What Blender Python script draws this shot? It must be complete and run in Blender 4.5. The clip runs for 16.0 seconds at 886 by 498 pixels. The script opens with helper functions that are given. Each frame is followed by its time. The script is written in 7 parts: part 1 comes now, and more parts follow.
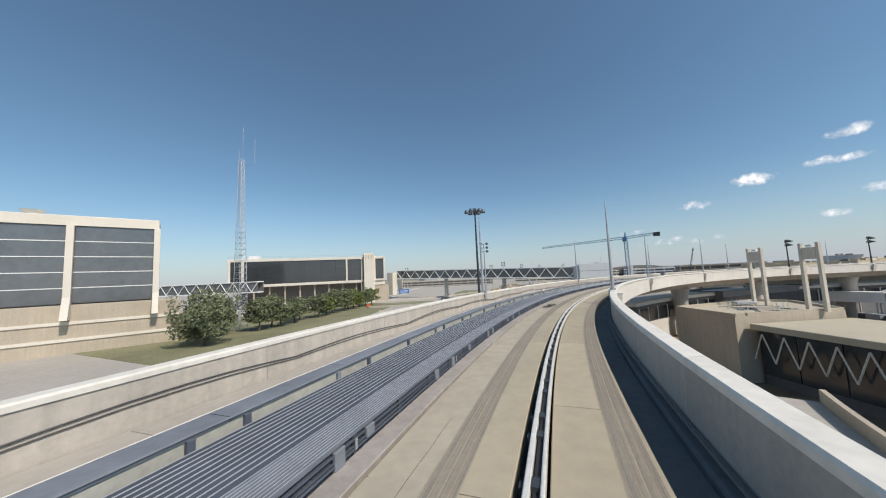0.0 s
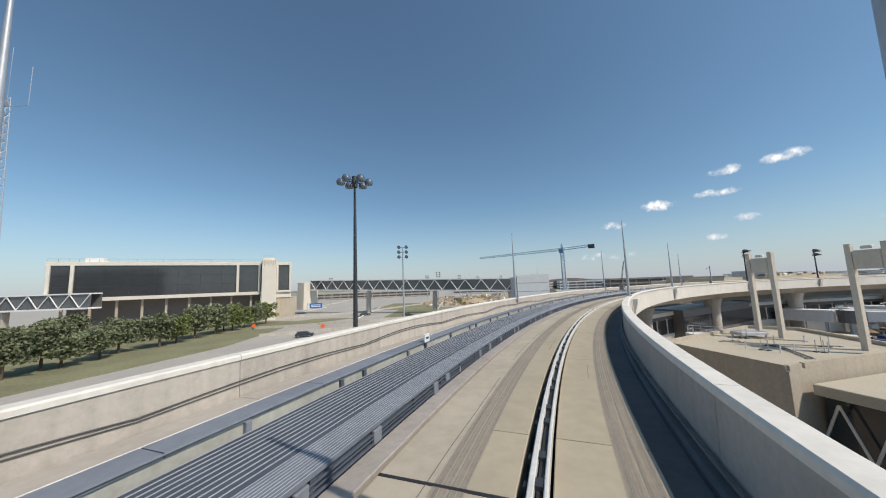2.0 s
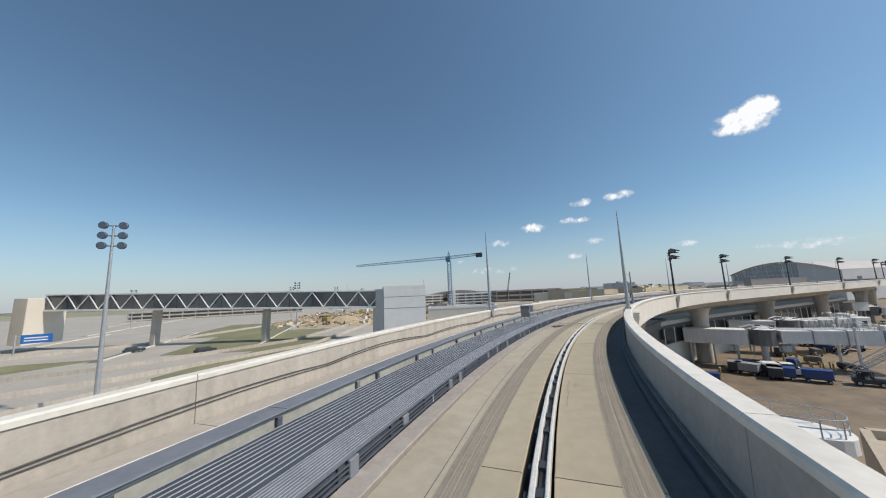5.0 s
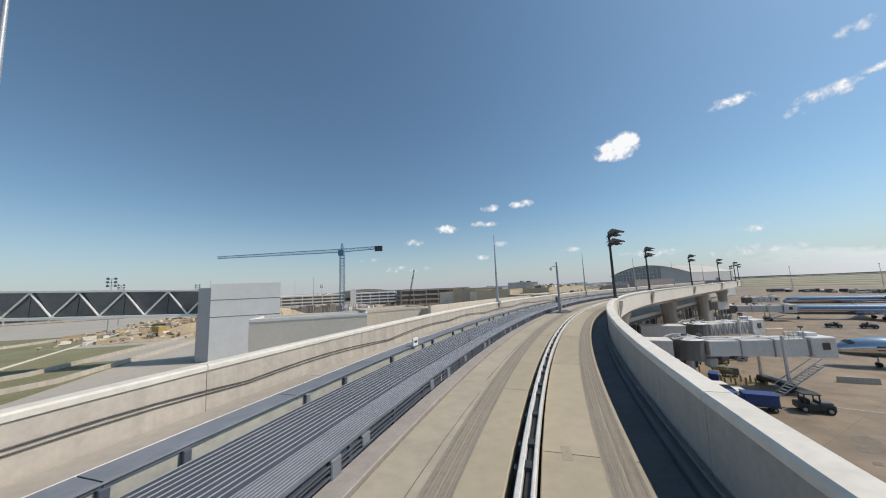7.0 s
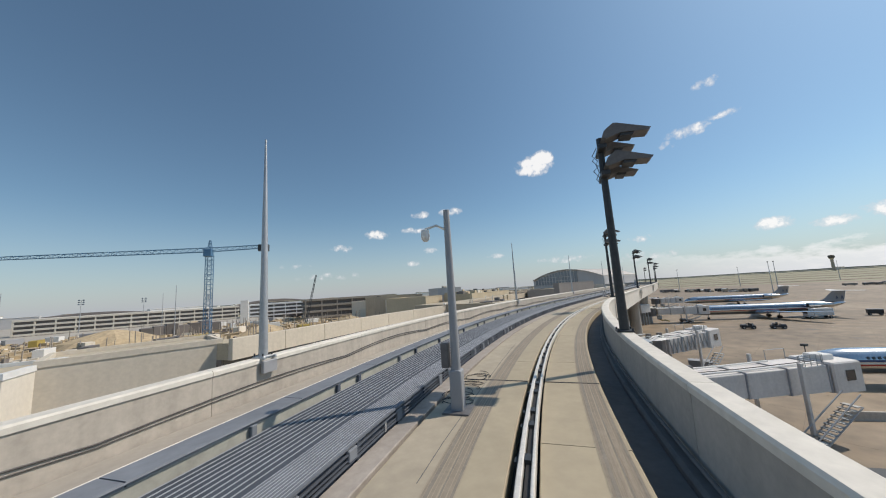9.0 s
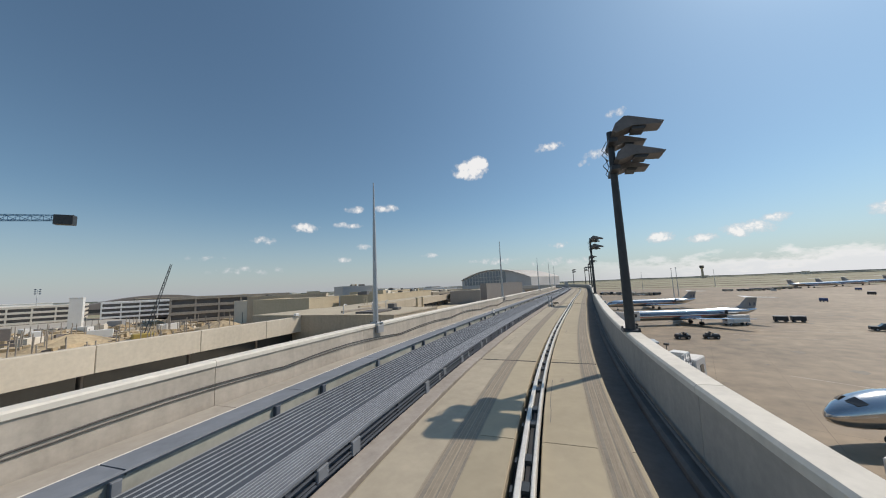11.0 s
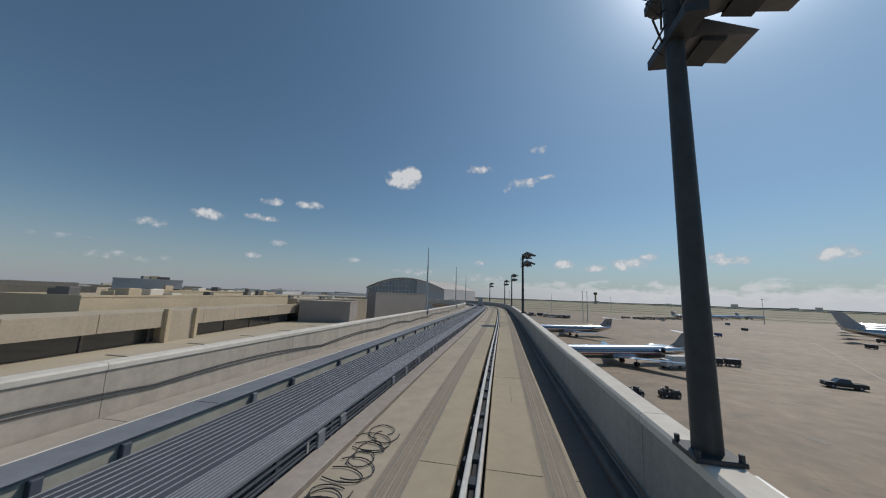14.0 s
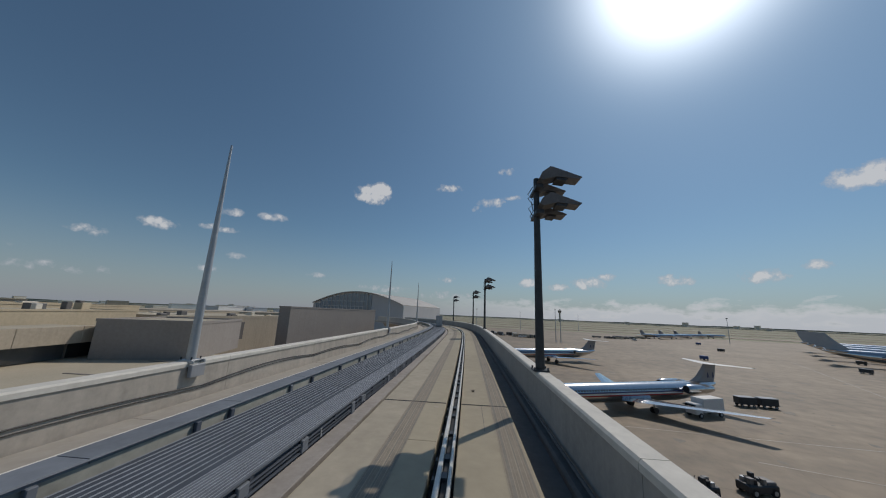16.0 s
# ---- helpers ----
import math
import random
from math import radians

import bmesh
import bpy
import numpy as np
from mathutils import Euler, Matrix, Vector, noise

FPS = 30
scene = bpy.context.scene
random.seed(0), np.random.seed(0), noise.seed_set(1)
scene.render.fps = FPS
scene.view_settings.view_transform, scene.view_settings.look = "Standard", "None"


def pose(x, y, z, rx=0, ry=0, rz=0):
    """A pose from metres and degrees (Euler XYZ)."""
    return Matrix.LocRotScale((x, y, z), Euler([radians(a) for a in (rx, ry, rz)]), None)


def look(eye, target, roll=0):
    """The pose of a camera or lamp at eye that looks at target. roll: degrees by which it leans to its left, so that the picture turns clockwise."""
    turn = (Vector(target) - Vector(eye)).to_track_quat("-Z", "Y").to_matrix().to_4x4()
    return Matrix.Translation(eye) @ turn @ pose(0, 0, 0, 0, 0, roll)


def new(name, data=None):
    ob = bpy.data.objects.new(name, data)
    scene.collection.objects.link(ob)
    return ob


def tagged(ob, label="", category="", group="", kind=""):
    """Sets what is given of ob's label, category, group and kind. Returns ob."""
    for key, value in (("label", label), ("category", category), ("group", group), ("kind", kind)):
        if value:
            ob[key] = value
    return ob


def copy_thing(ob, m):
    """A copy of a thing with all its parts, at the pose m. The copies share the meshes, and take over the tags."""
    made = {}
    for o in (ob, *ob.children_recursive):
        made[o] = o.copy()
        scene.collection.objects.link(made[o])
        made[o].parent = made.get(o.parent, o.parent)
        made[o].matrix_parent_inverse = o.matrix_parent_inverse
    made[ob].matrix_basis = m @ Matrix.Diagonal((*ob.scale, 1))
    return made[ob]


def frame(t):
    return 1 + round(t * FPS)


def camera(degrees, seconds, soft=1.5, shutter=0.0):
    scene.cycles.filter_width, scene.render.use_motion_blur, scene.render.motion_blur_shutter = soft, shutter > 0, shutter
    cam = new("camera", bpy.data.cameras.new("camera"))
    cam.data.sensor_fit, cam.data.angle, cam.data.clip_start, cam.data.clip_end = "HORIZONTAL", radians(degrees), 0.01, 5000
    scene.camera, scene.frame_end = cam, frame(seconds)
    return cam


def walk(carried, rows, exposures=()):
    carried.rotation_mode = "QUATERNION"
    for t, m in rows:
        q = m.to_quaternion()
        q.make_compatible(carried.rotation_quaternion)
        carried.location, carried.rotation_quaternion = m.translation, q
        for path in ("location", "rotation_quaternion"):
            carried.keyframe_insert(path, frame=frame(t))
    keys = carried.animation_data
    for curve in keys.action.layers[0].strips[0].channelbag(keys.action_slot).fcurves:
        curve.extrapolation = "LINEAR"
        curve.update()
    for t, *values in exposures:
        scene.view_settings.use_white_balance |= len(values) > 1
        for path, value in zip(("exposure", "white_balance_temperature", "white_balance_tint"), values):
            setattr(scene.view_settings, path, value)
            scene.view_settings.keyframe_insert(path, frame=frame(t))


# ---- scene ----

EYE_Z = 15.3      # camera height above the apron
RUN_Z = 12.6      # top of the running slabs

cam = camera(109.3, 16.0, soft=1.1)
# seconds, x, y, yaw, pitch, roll
PATH = [
    (0.0, 0.37, -0.95, 18.26, 4.97, 2.65),
    (0.5, 0.47, 5.23, 16.22, 5.48, 2.71),
    (1.0, 0.79, 11.45, 13.10, 4.99, 3.35),
    (1.5, 1.39, 17.61, 10.46, 5.63, 2.84),
    (2.0, 2.32, 23.77, 7.88, 6.50, 2.13),
    (2.5, 3.57, 29.76, 4.57, 6.93, 2.28),
    (3.0, 5.15, 35.68, 1.71, 6.87, 2.68),
    (3.5, 7.04, 41.51, -1.62, 7.47, 3.25),
    (4.0, 9.27, 47.32, -4.09, 8.69, 2.80),
    (4.5, 11.74, 52.90, -7.21, 8.33, 2.62),
    (5.0, 14.46, 58.31, -10.54, 7.96, 2.45),
    (5.5, 17.44, 63.52, -14.09, 7.60, 2.27),
    (6.0, 20.67, 68.49, -17.87, 7.24, 2.09),
    (6.5, 24.16, 73.17, -21.86, 6.87, 1.91),
    (7.0, 27.77, 77.46, -26.17, 7.08, 2.34),
    (7.5, 31.66, 81.57, -28.90, 7.24, 2.30),
    (8.0, 35.97, 85.65, -31.80, 6.53, 2.26),
    (8.5, 40.51, 89.52, -35.18, 7.11, 2.50),
    (9.0, 45.31, 93.22, -38.78, 7.58, 3.55),
    (9.5, 50.27, 96.65, -41.60, 7.36, 3.26),
    (10.0, 55.38, 99.80, -44.60, 7.13, 2.98),
    (10.5, 60.65, 102.64, -47.78, 6.91, 2.69),
    (11.0, 66.09, 105.18, -50.89, 6.69, 2.41),
    (11.5, 71.67, 107.41, -53.89, 6.47, 2.13),
    (12.0, 77.40, 109.34, -57.65, 6.28, 1.65),
    (12.5, 83.25, 111.07, -59.21, 6.77, 0.96),
    (13.0, 89.15, 112.69, -60.87, 8.60, -0.17),
    (13.5, 95.00, 114.23, -62.35, 7.70, -0.87),
    (14.0, 100.84, 115.78, -65.14, 8.39, -1.99),
    (14.5, 107.05, 117.41, -66.94, 8.97, -0.79),
    (15.0, 113.17, 119.00, -68.37, 10.38, -0.78),
    (15.5, 119.17, 120.52, -71.09, 11.82, -1.23),
    (16.0, 125.07, 122.01, -71.00, 11.68, -2.27),
]
walk(cam, [(t, pose(x, y, EYE_Z, 90 + pitch, roll, yaw)) for t, x, y, yaw, pitch, roll in PATH],
     [(0, -0.1, 6500, 10), (4, -0.14, 6500, 10), (7, -0.2, 6600, 10), (9, -0.26, 6700, 10), (11.5, -0.4, 6750, 10), (12.5, -0.55, 6700, 10), (14, -0.88, 6450, 10), (15.5, -1.05, 6350, 10), (16, -1.1, 6350, 10)])

# ---- light ----
SUN_AZ, SUN_EL = 113.5, 47.5     # degrees clockwise from +y, above the horizon
world = bpy.data.worlds.new("world")
scene.world = world
world.use_nodes = True


def sky_dir(az, el):
    a, e = radians(az), radians(el)
    return Vector((math.sin(a) * math.cos(e), math.cos(a) * math.cos(e), math.sin(e)))


def build_world():
    nt = world.node_tree
    nt.nodes.clear()
    out = nt.nodes.new("ShaderNodeOutputWorld")
    bg = nt.nodes.new("ShaderNodeBackground")
    sky = nt.nodes.new("ShaderNodeTexSky")
    sky.sky_type = "NISHITA"
    sky.sun_disc = False
    sky.sun_elevation, sky.sun_rotation = radians(SUN_EL), radians(SUN_AZ)
    sky.altitude, sky.air_density, sky.dust_density, sky.ozone_density = 180, 1.0, 0.3, 2.0
    geo = nt.nodes.new("ShaderNodeTexCoord")

    def math_node(op, a, b=None, clamp=False):
        n = nt.nodes.new("ShaderNodeMath")
        n.operation, n.use_clamp = op, clamp
        for i, v in enumerate((a, b)):
            if v is None:
                continue
            if isinstance(v, (int, float)):
                n.inputs[i].default_value = v
            else:
                nt.links.new(v, n.inputs[i])
        return n.outputs[0]

    noise_tex = nt.nodes.new("ShaderNodeTexNoise")
    noise_tex.inputs["Scale"].default_value = 38
    noise_tex.inputs["Detail"].default_value = 7
    noise_tex.inputs["Roughness"].default_value = 0.62
    nt.links.new(geo.outputs["Generated"], noise_tex.inputs["Vector"])
    total = None
    for az, el, half_w, half_h, strength in CLOUDS:
        d = sky_dir(az, el)
        side = Vector((math.cos(radians(az)), -math.sin(radians(az)), 0))
        up = side.cross(d).normalized()
        dots = []
        for axis, half in ((side, half_w), (up, half_h)):
            dot = nt.nodes.new("ShaderNodeVectorMath")
            dot.operation = "DOT_PRODUCT"
            nt.links.new(geo.outputs["Generated"], dot.inputs[0])
            dot.inputs[1].default_value = axis
            off = math_node("SUBTRACT", dot.outputs["Value"], axis.dot(d))
            q = math_node("DIVIDE", off, radians(half))
            dots.append(math_node("MULTIPLY", q, q))
        facing = nt.nodes.new("ShaderNodeVectorMath")
        facing.operation = "DOT_PRODUCT"
        nt.links.new(geo.outputs["Generated"], facing.inputs[0])
        facing.inputs[1].default_value = d
        front = math_node("GREATER_THAN", facing.outputs["Value"], 0.3)
        r = math_node("ADD", dots[0], dots[1])
        fall = math_node("MULTIPLY", math_node("SUBTRACT", 1.0, r, True), front)
        fall = math_node("MULTIPLY", fall, strength)
        total = fall if total is None else math_node("MAXIMUM", total, fall)
    lump = math_node("MULTIPLY", math_node("SUBTRACT", noise_tex.outputs["Fac"], 0.5), 3.2)
    field = math_node("ADD", math_node("MULTIPLY", total, 1.1), lump)
    field = math_node("MULTIPLY", math_node("SUBTRACT", field, 0.34), 1.25, True)
    field = math_node("MULTIPLY", field, math_node("GREATER_THAN", total, 0.001))
    edge = math_node("MULTIPLY", total, 3.0, True)
    field = math_node("MULTIPLY", field, edge)
    mix = nt.nodes.new("ShaderNodeMix")
    mix.data_type = "RGBA"
    nt.links.new(math_node("MULTIPLY", field, 0.9), mix.inputs["Factor"])
    tint = nt.nodes.new("ShaderNodeVectorMath")
    tint.operation = "MULTIPLY"
    tint.inputs[1].default_value = (1.08, 1.25, 1.25)
    nt.links.new(sky.outputs["Color"], tint.inputs[0])
    updot = nt.nodes.new("ShaderNodeVectorMath")
    updot.operation = "DOT_PRODUCT"
    updot.inputs[1].default_value = (0, 0, 1)
    nt.links.new(geo.outputs["Generated"], updot.inputs[0])
    low = math_node("SUBTRACT", 1.0, math_node("DIVIDE", math_node("ABSOLUTE", updot.outputs["Value"]), 0.26), True)
    low = math_node("MULTIPLY", math_node("MULTIPLY", low, low), 0.85)
    haze = nt.nodes.new("ShaderNodeMix")
    haze.data_type = "RGBA"
    nt.links.new(low, haze.inputs["Factor"])
    nt.links.new(tint.outputs["Vector"], haze.inputs[6])
    haze.inputs[7].default_value = (5.5, 5.85, 6.8, 1)
    toward = nt.nodes.new("ShaderNodeVectorMath")
    toward.operation = "DOT_PRODUCT"
    toward.inputs[1].default_value = sky_dir(SUN_AZ, SUN_EL)
    nt.links.new(geo.outputs["Generated"], toward.inputs[0])
    near_sun = math_node("MAXIMUM", toward.outputs["Value"], 0.0)
    glows = []
    for power, gain, shade in ((3.0, 1.05, (0.62, 1.0, 1.38)), (10.0, 2.3, (0.74, 1.0, 1.22)), (95.0, 50.0, (0.98, 1.0, 1.03))):
        glow = math_node("MULTIPLY", math_node("POWER", near_sun, power), gain)
        aureole = nt.nodes.new("ShaderNodeVectorMath")
        aureole.operation = "SCALE"
        aureole.inputs[0].default_value = shade
        nt.links.new(glow, aureole.inputs["Scale"])
        glows.append(aureole)
    both = glows[0]
    for extra in glows[1:]:
        add = nt.nodes.new("ShaderNodeVectorMath")
        add.operation = "ADD"
        nt.links.new(both.outputs["Vector"], add.inputs[0])
        nt.links.new(extra.outputs["Vector"], add.inputs[1])
        both = add
    lit = nt.nodes.new("ShaderNodeVectorMath")
    lit.operation = "ADD"
    nt.links.new(haze.outputs[2], lit.inputs[0])
    nt.links.new(both.outputs["Vector"], lit.inputs[1])
    high = nt.nodes.new("ShaderNodeVectorMath")
    high.operation = "ADD"
    high.inputs[1].default_value = (0.13, 0.22, 0.27)
    nt.links.new(lit.outputs["Vector"], high.inputs[0])
    # a low bank of distant cloud with a lumpy top, over the apron side
    stretch = nt.nodes.new("ShaderNodeVectorMath")
    stretch.operation = "MULTIPLY"
    stretch.inputs[1].default_value = (1, 1, 2.4)
    nt.links.new(geo.outputs["Generated"], stretch.inputs[0])
    lumps = nt.nodes.new("ShaderNodeTexNoise")
    lumps.inputs["Scale"].default_value = 15
    lumps.inputs["Detail"].default_value = 8
    lumps.inputs["Roughness"].default_value = 0.58
    nt.links.new(stretch.outputs["Vector"], lumps.inputs["Vector"])
    front = nt.nodes.new("ShaderNodeVectorMath")
    front.operation = "DOT_PRODUCT"
    nt.links.new(geo.outputs["Generated"], front.inputs[0])
    front.inputs[1].default_value = sky_dir(112, 0)
    where = math_node("MULTIPLY", math_node("SUBTRACT", front.outputs["Value"], 0.72), 4.0, True)
    top = math_node("ADD", 0.052, math_node("MULTIPLY", math_node("SUBTRACT", lumps.outputs["Fac"], 0.5), 0.16))
    depth = math_node("SUBTRACT", top, updot.outputs["Value"])
    bank = math_node("MULTIPLY", math_node("MULTIPLY", depth, 38.0, True), where)
    crest = math_node("SUBTRACT", 1.0, math_node("MULTIPLY", depth, 22.0, True), True)
    shade = nt.nodes.new("ShaderNodeMix")
    shade.data_type = "RGBA"
    nt.links.new(crest, shade.inputs["Factor"])
    shade.inputs[6].default_value = (10.8, 11.2, 11.8, 1)
    shade.inputs[7].default_value = (13.2, 13.2, 13.4, 1)
    veil = nt.nodes.new("ShaderNodeMix")
    veil.data_type = "RGBA"
    nt.links.new(math_node("MULTIPLY", bank, 0.9), veil.inputs["Factor"])
    nt.links.new(high.outputs["Vector"], veil.inputs[6])
    nt.links.new(shade.outputs[2], veil.inputs[7])
    nt.links.new(veil.outputs[2], mix.inputs[6])
    body = nt.nodes.new("ShaderNodeMix")
    body.data_type = "RGBA"
    nt.links.new(math_node("MULTIPLY", field, field), body.inputs["Factor"])
    body.inputs[6].default_value = (8.6, 9.0, 9.8, 1)
    body.inputs[7].default_value = (13.0, 13.0, 13.1, 1)
    nt.links.new(body.outputs[2], mix.inputs[7])
    nt.links.new(mix.outputs[2], bg.inputs["Color"])
    bg.inputs["Strength"].default_value = 0.09
    nt.links.new(bg.outputs["Background"], out.inputs["Surface"])


# clouds: azimuth, elevation, half width, half height (degrees), density
CLOUDS = [
    (57.0, 20.5, 3.6, 2.1, 1.3), (58.2, 21.3, 2.3, 1.7, 1.5), (55.6, 20.0, 2.1, 1.3, 1.2), (27.3, 10.6, 2.6, 1.0, 1.1), (34.2, 11.2, 3.0, 0.7, 0.9),
    (35.4, 13.9, 2.0, 0.9, 0.9), (41.1, 14.2, 2.6, 0.9, 1.0), (71.0, 22.6, 3.4, 0.9, 0.75), (79.6, 20.1, 3.2, 1.0, 0.85), (83.6, 20.8, 2.2, 0.7, 0.65),
    (76.6, 19.0, 1.6, 0.7, 0.7), (82.3, 25.5, 1.8, 0.9, 0.75), (37.0, 7.4, 1.6, 0.7, 0.75), (48.5, 5.6, 2.0, 0.6, 0.6), (33.0, 5.2, 2.4, 0.6, 0.55),
    (21.2, 8.3, 2.4, 0.9, 0.7), (14.0, 5.4, 3.0, 0.6, 0.55), (71.3, 6.1, 2.2, 0.8, 0.8), (86.0, 5.9, 2.6, 1.0, 1.05), (95.6, 5.8, 3.4, 1.3, 1.15), (98.4, 6.8, 1.8, 0.8, 0.9),
    (91.0, 5.2, 2.4, 0.8, 0.95), (107.6, 6.2, 3.0, 1.1, 1.0), (116.6, 6.4, 3.2, 1.2, 1.05),
    (129.0, 6.4, 4.0, 1.2, 0.95), (126.0, 16.6, 3.8, 1.9, 1.15), (70.0, 3.4, 8.0, 0.9, 0.6),
    (60.0, 4.0, 6.0, 0.8, 0.6), (20.0, 3.6, 8.0, 0.8, 0.5), (121.0, 7.4, 2.2, 0.8, 0.8),
]
build_world()

sun_data = bpy.data.lights.new("sun", "SUN")
sun_data.energy, sun_data.angle, sun_data.color = 4.0, radians(0.53), (1.0, 0.89, 0.765)
sun = new("sun", sun_data)
sun.matrix_world = look(sky_dir(SUN_AZ, SUN_EL) * 500, (0, 0, 0))
scene.view_settings.exposure = 0.0


# ---- materials ----
def material(name, base, rough=0.8, metal=0.0, dark=0.75, light=1.12, grain=6.0, patch=0.35, bump=0.15, per_object=0.0, detail=6, spec=0.5, streak=0.0):
    """A surface with patches at one scale, grain at another and fine relief; scales are per metre."""
    m = bpy.data.materials.new(name)
    m.use_nodes = True
    nt = m.node_tree
    bsdf = nt.nodes["Principled BSDF"]
    bsdf.inputs["Roughness"].default_value = rough
    bsdf.inputs["Metallic"].default_value = metal
    bsdf.inputs["Specular IOR Level"].default_value = spec
    pos = nt.nodes.new("ShaderNodeNewGeometry")
    fields = []
    for scale, det in ((patch, 5), (grain, detail)):
        n = nt.nodes.new("ShaderNodeTexNoise")
        n.inputs["Scale"].default_value, n.inputs["Detail"].default_value = scale, det
        n.inputs["Roughness"].default_value = 0.6
        nt.links.new(pos.outputs["Position"], n.inputs["Vector"])
        fields.append(n.outputs["Fac"])
    mixf = nt.nodes.new("ShaderNodeMath")
    mixf.operation = "ADD"
    nt.links.new(fields[0], mixf.inputs[0])
    nt.links.new(fields[1], mixf.inputs[1])
    value = mixf.outputs[0]
    if streak:
        # rain streaks: noise drawn out along the vertical
        squash = nt.nodes.new("ShaderNodeVectorMath")
        squash.operation = "MULTIPLY"
        squash.inputs[1].default_value = (2.6, 2.6, 0.16)
        nt.links.new(pos.outputs["Position"], squash.inputs[0])
        n = nt.nodes.new("ShaderNodeTexNoise")
        n.inputs["Scale"].default_value, n.inputs["Detail"].default_value = 1.0, 6
        nt.links.new(squash.outputs["Vector"], n.inputs["Vector"])
        mul = nt.nodes.new("ShaderNodeMath")
        mul.operation = "MULTIPLY_ADD"
        nt.links.new(n.outputs["Fac"], mul.inputs[0])
        mul.inputs[1].default_value = streak
        nt.links.new(value, mul.inputs[2])
        sub = nt.nodes.new("ShaderNodeMath")
        sub.operation = "SUBTRACT"
        nt.links.new(mul.outputs[0], sub.inputs[0])
        sub.inputs[1].default_value = streak * 0.5
        value = sub.outputs[0]
    if per_object:
        info = nt.nodes.new("ShaderNodeObjectInfo")
        mul = nt.nodes.new("ShaderNodeMath")
        mul.operation = "MULTIPLY_ADD"
        nt.links.new(info.outputs["Random"], mul.inputs[0])
        mul.inputs[1].default_value = per_object
        nt.links.new(value, mul.inputs[2])
        value = mul.outputs[0]
    ramp = nt.nodes.new("ShaderNodeMapRange")
    ramp.inputs["From Min"].default_value, ramp.inputs["From Max"].default_value = 0.6, 1.4 + per_object
    ramp.inputs["To Min"].default_value, ramp.inputs["To Max"].default_value = dark, light
    nt.links.new(value, ramp.inputs["Value"])
    col = nt.nodes.new("ShaderNodeVectorMath")
    col.operation = "SCALE"
    col.inputs[0].default_value = base
    nt.links.new(ramp.outputs["Result"], col.inputs["Scale"])
    nt.links.new(col.outputs["Vector"], bsdf.inputs["Base Color"])
    if bump:
        b = nt.nodes.new("ShaderNodeBump")
        b.inputs["Strength"].default_value = bump
        b.inputs["Distance"].default_value = 0.02
        nt.links.new(fields[1], b.inputs["Height"])
        nt.links.new(b.outputs["Normal"], bsdf.inputs["Normal"])
    return m


def glass(name, base, rough=0.06):
    m = material(name, base, rough, 0.0, 0.8, 1.2, 0.8, 0.1, 0.0, spec=1.0)
    return m


M_SLAB = material("track_concrete", (0.41, 0.355, 0.256), 0.85, dark=0.78, light=1.12, grain=3.2, patch=0.28, bump=0.1, per_object=0.35)
M_SLABPALE = material("bleached_concrete", (0.425, 0.372, 0.285), 0.85, dark=0.78, light=1.12, grain=3.2, patch=0.5, bump=0.1)
M_PLINTH = material("plinth_concrete", (0.43, 0.425, 0.37), 0.85, dark=0.65, light=1.15, grain=5, patch=0.5, bump=0.1)
M_FARTRACK = material("dusty_track_concrete", (0.41, 0.375, 0.325), 0.85, dark=0.72, light=1.12, grain=4, patch=0.35, bump=0.1, per_object=0.3)
M_LANE_DARK = material("rubber_streak", (0.275, 0.235, 0.183), 0.8, dark=0.75, light=1.2, grain=9, patch=0.7)
M_LANE = material("worn_lane", (0.365, 0.315, 0.237), 0.8, dark=0.78, light=1.15, grain=10, patch=0.8)
M_TYRE = material("tyre_marks", (0.24, 0.215, 0.178), 0.8, dark=0.75, light=1.2, grain=14, patch=1.2)
M_PARAPET = material("parapet_concrete", (0.50, 0.455, 0.395), 0.85, dark=0.70, light=1.12, grain=7, patch=0.4, per_object=0.2, streak=1.3)
# parapet concrete darkened for the wall side turned from the sun; streaks are weathering
M_INNER_SHADE = material("streaked_shaded_parapet", (0.43, 0.405, 0.37), 0.88, dark=0.72, light=1.12, grain=8, patch=0.4, per_object=0.2, streak=0.7)
# paler parapet concrete, with sunlight on the outer face put into its tone
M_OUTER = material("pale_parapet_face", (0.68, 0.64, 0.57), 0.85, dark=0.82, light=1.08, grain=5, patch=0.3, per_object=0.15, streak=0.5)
M_CAP = material("pale_coping", (0.74, 0.705, 0.63), 0.8, dark=0.76, light=1.08, grain=5, patch=0.7, per_object=0.15, streak=0.3)
# gutter shade put into the colour; cracks and the foot conduit share this grey
M_SHADE_CRACK = material("gutter_shade_and_crack_grey", (0.165, 0.162, 0.158), 0.9, dark=0.7, light=1.15, grain=5, patch=0.5)
M_TRAY = material("galvanised_tray", (0.40, 0.42, 0.45), 0.55, 0.1, dark=0.85, light=1.15, grain=3, patch=0.6, bump=0.05)
M_COVER = material("trough_cover", (0.195, 0.213, 0.24), 0.72, 0.0, dark=0.7, light=1.25, grain=4, patch=0.6, bump=0.05, per_object=0.3, spec=0.35)
M_PLANK = material("walkway_plank", (0.066, 0.078, 0.098), 0.75, 0.0, dark=0.75, light=1.25, grain=3, patch=0.5, bump=0.05, per_object=0.25, spec=0.3)
M_PLATE = material("ribbed_plate", (0.15, 0.165, 0.19), 0.72, 0.0, dark=0.8, light=1.2, grain=3, patch=0.7, bump=0.05, spec=0.35)
M_KERB = material("walkway_kerb", (0.37, 0.335, 0.30), 0.85, dark=0.7, light=1.15, grain=6, patch=0.6)
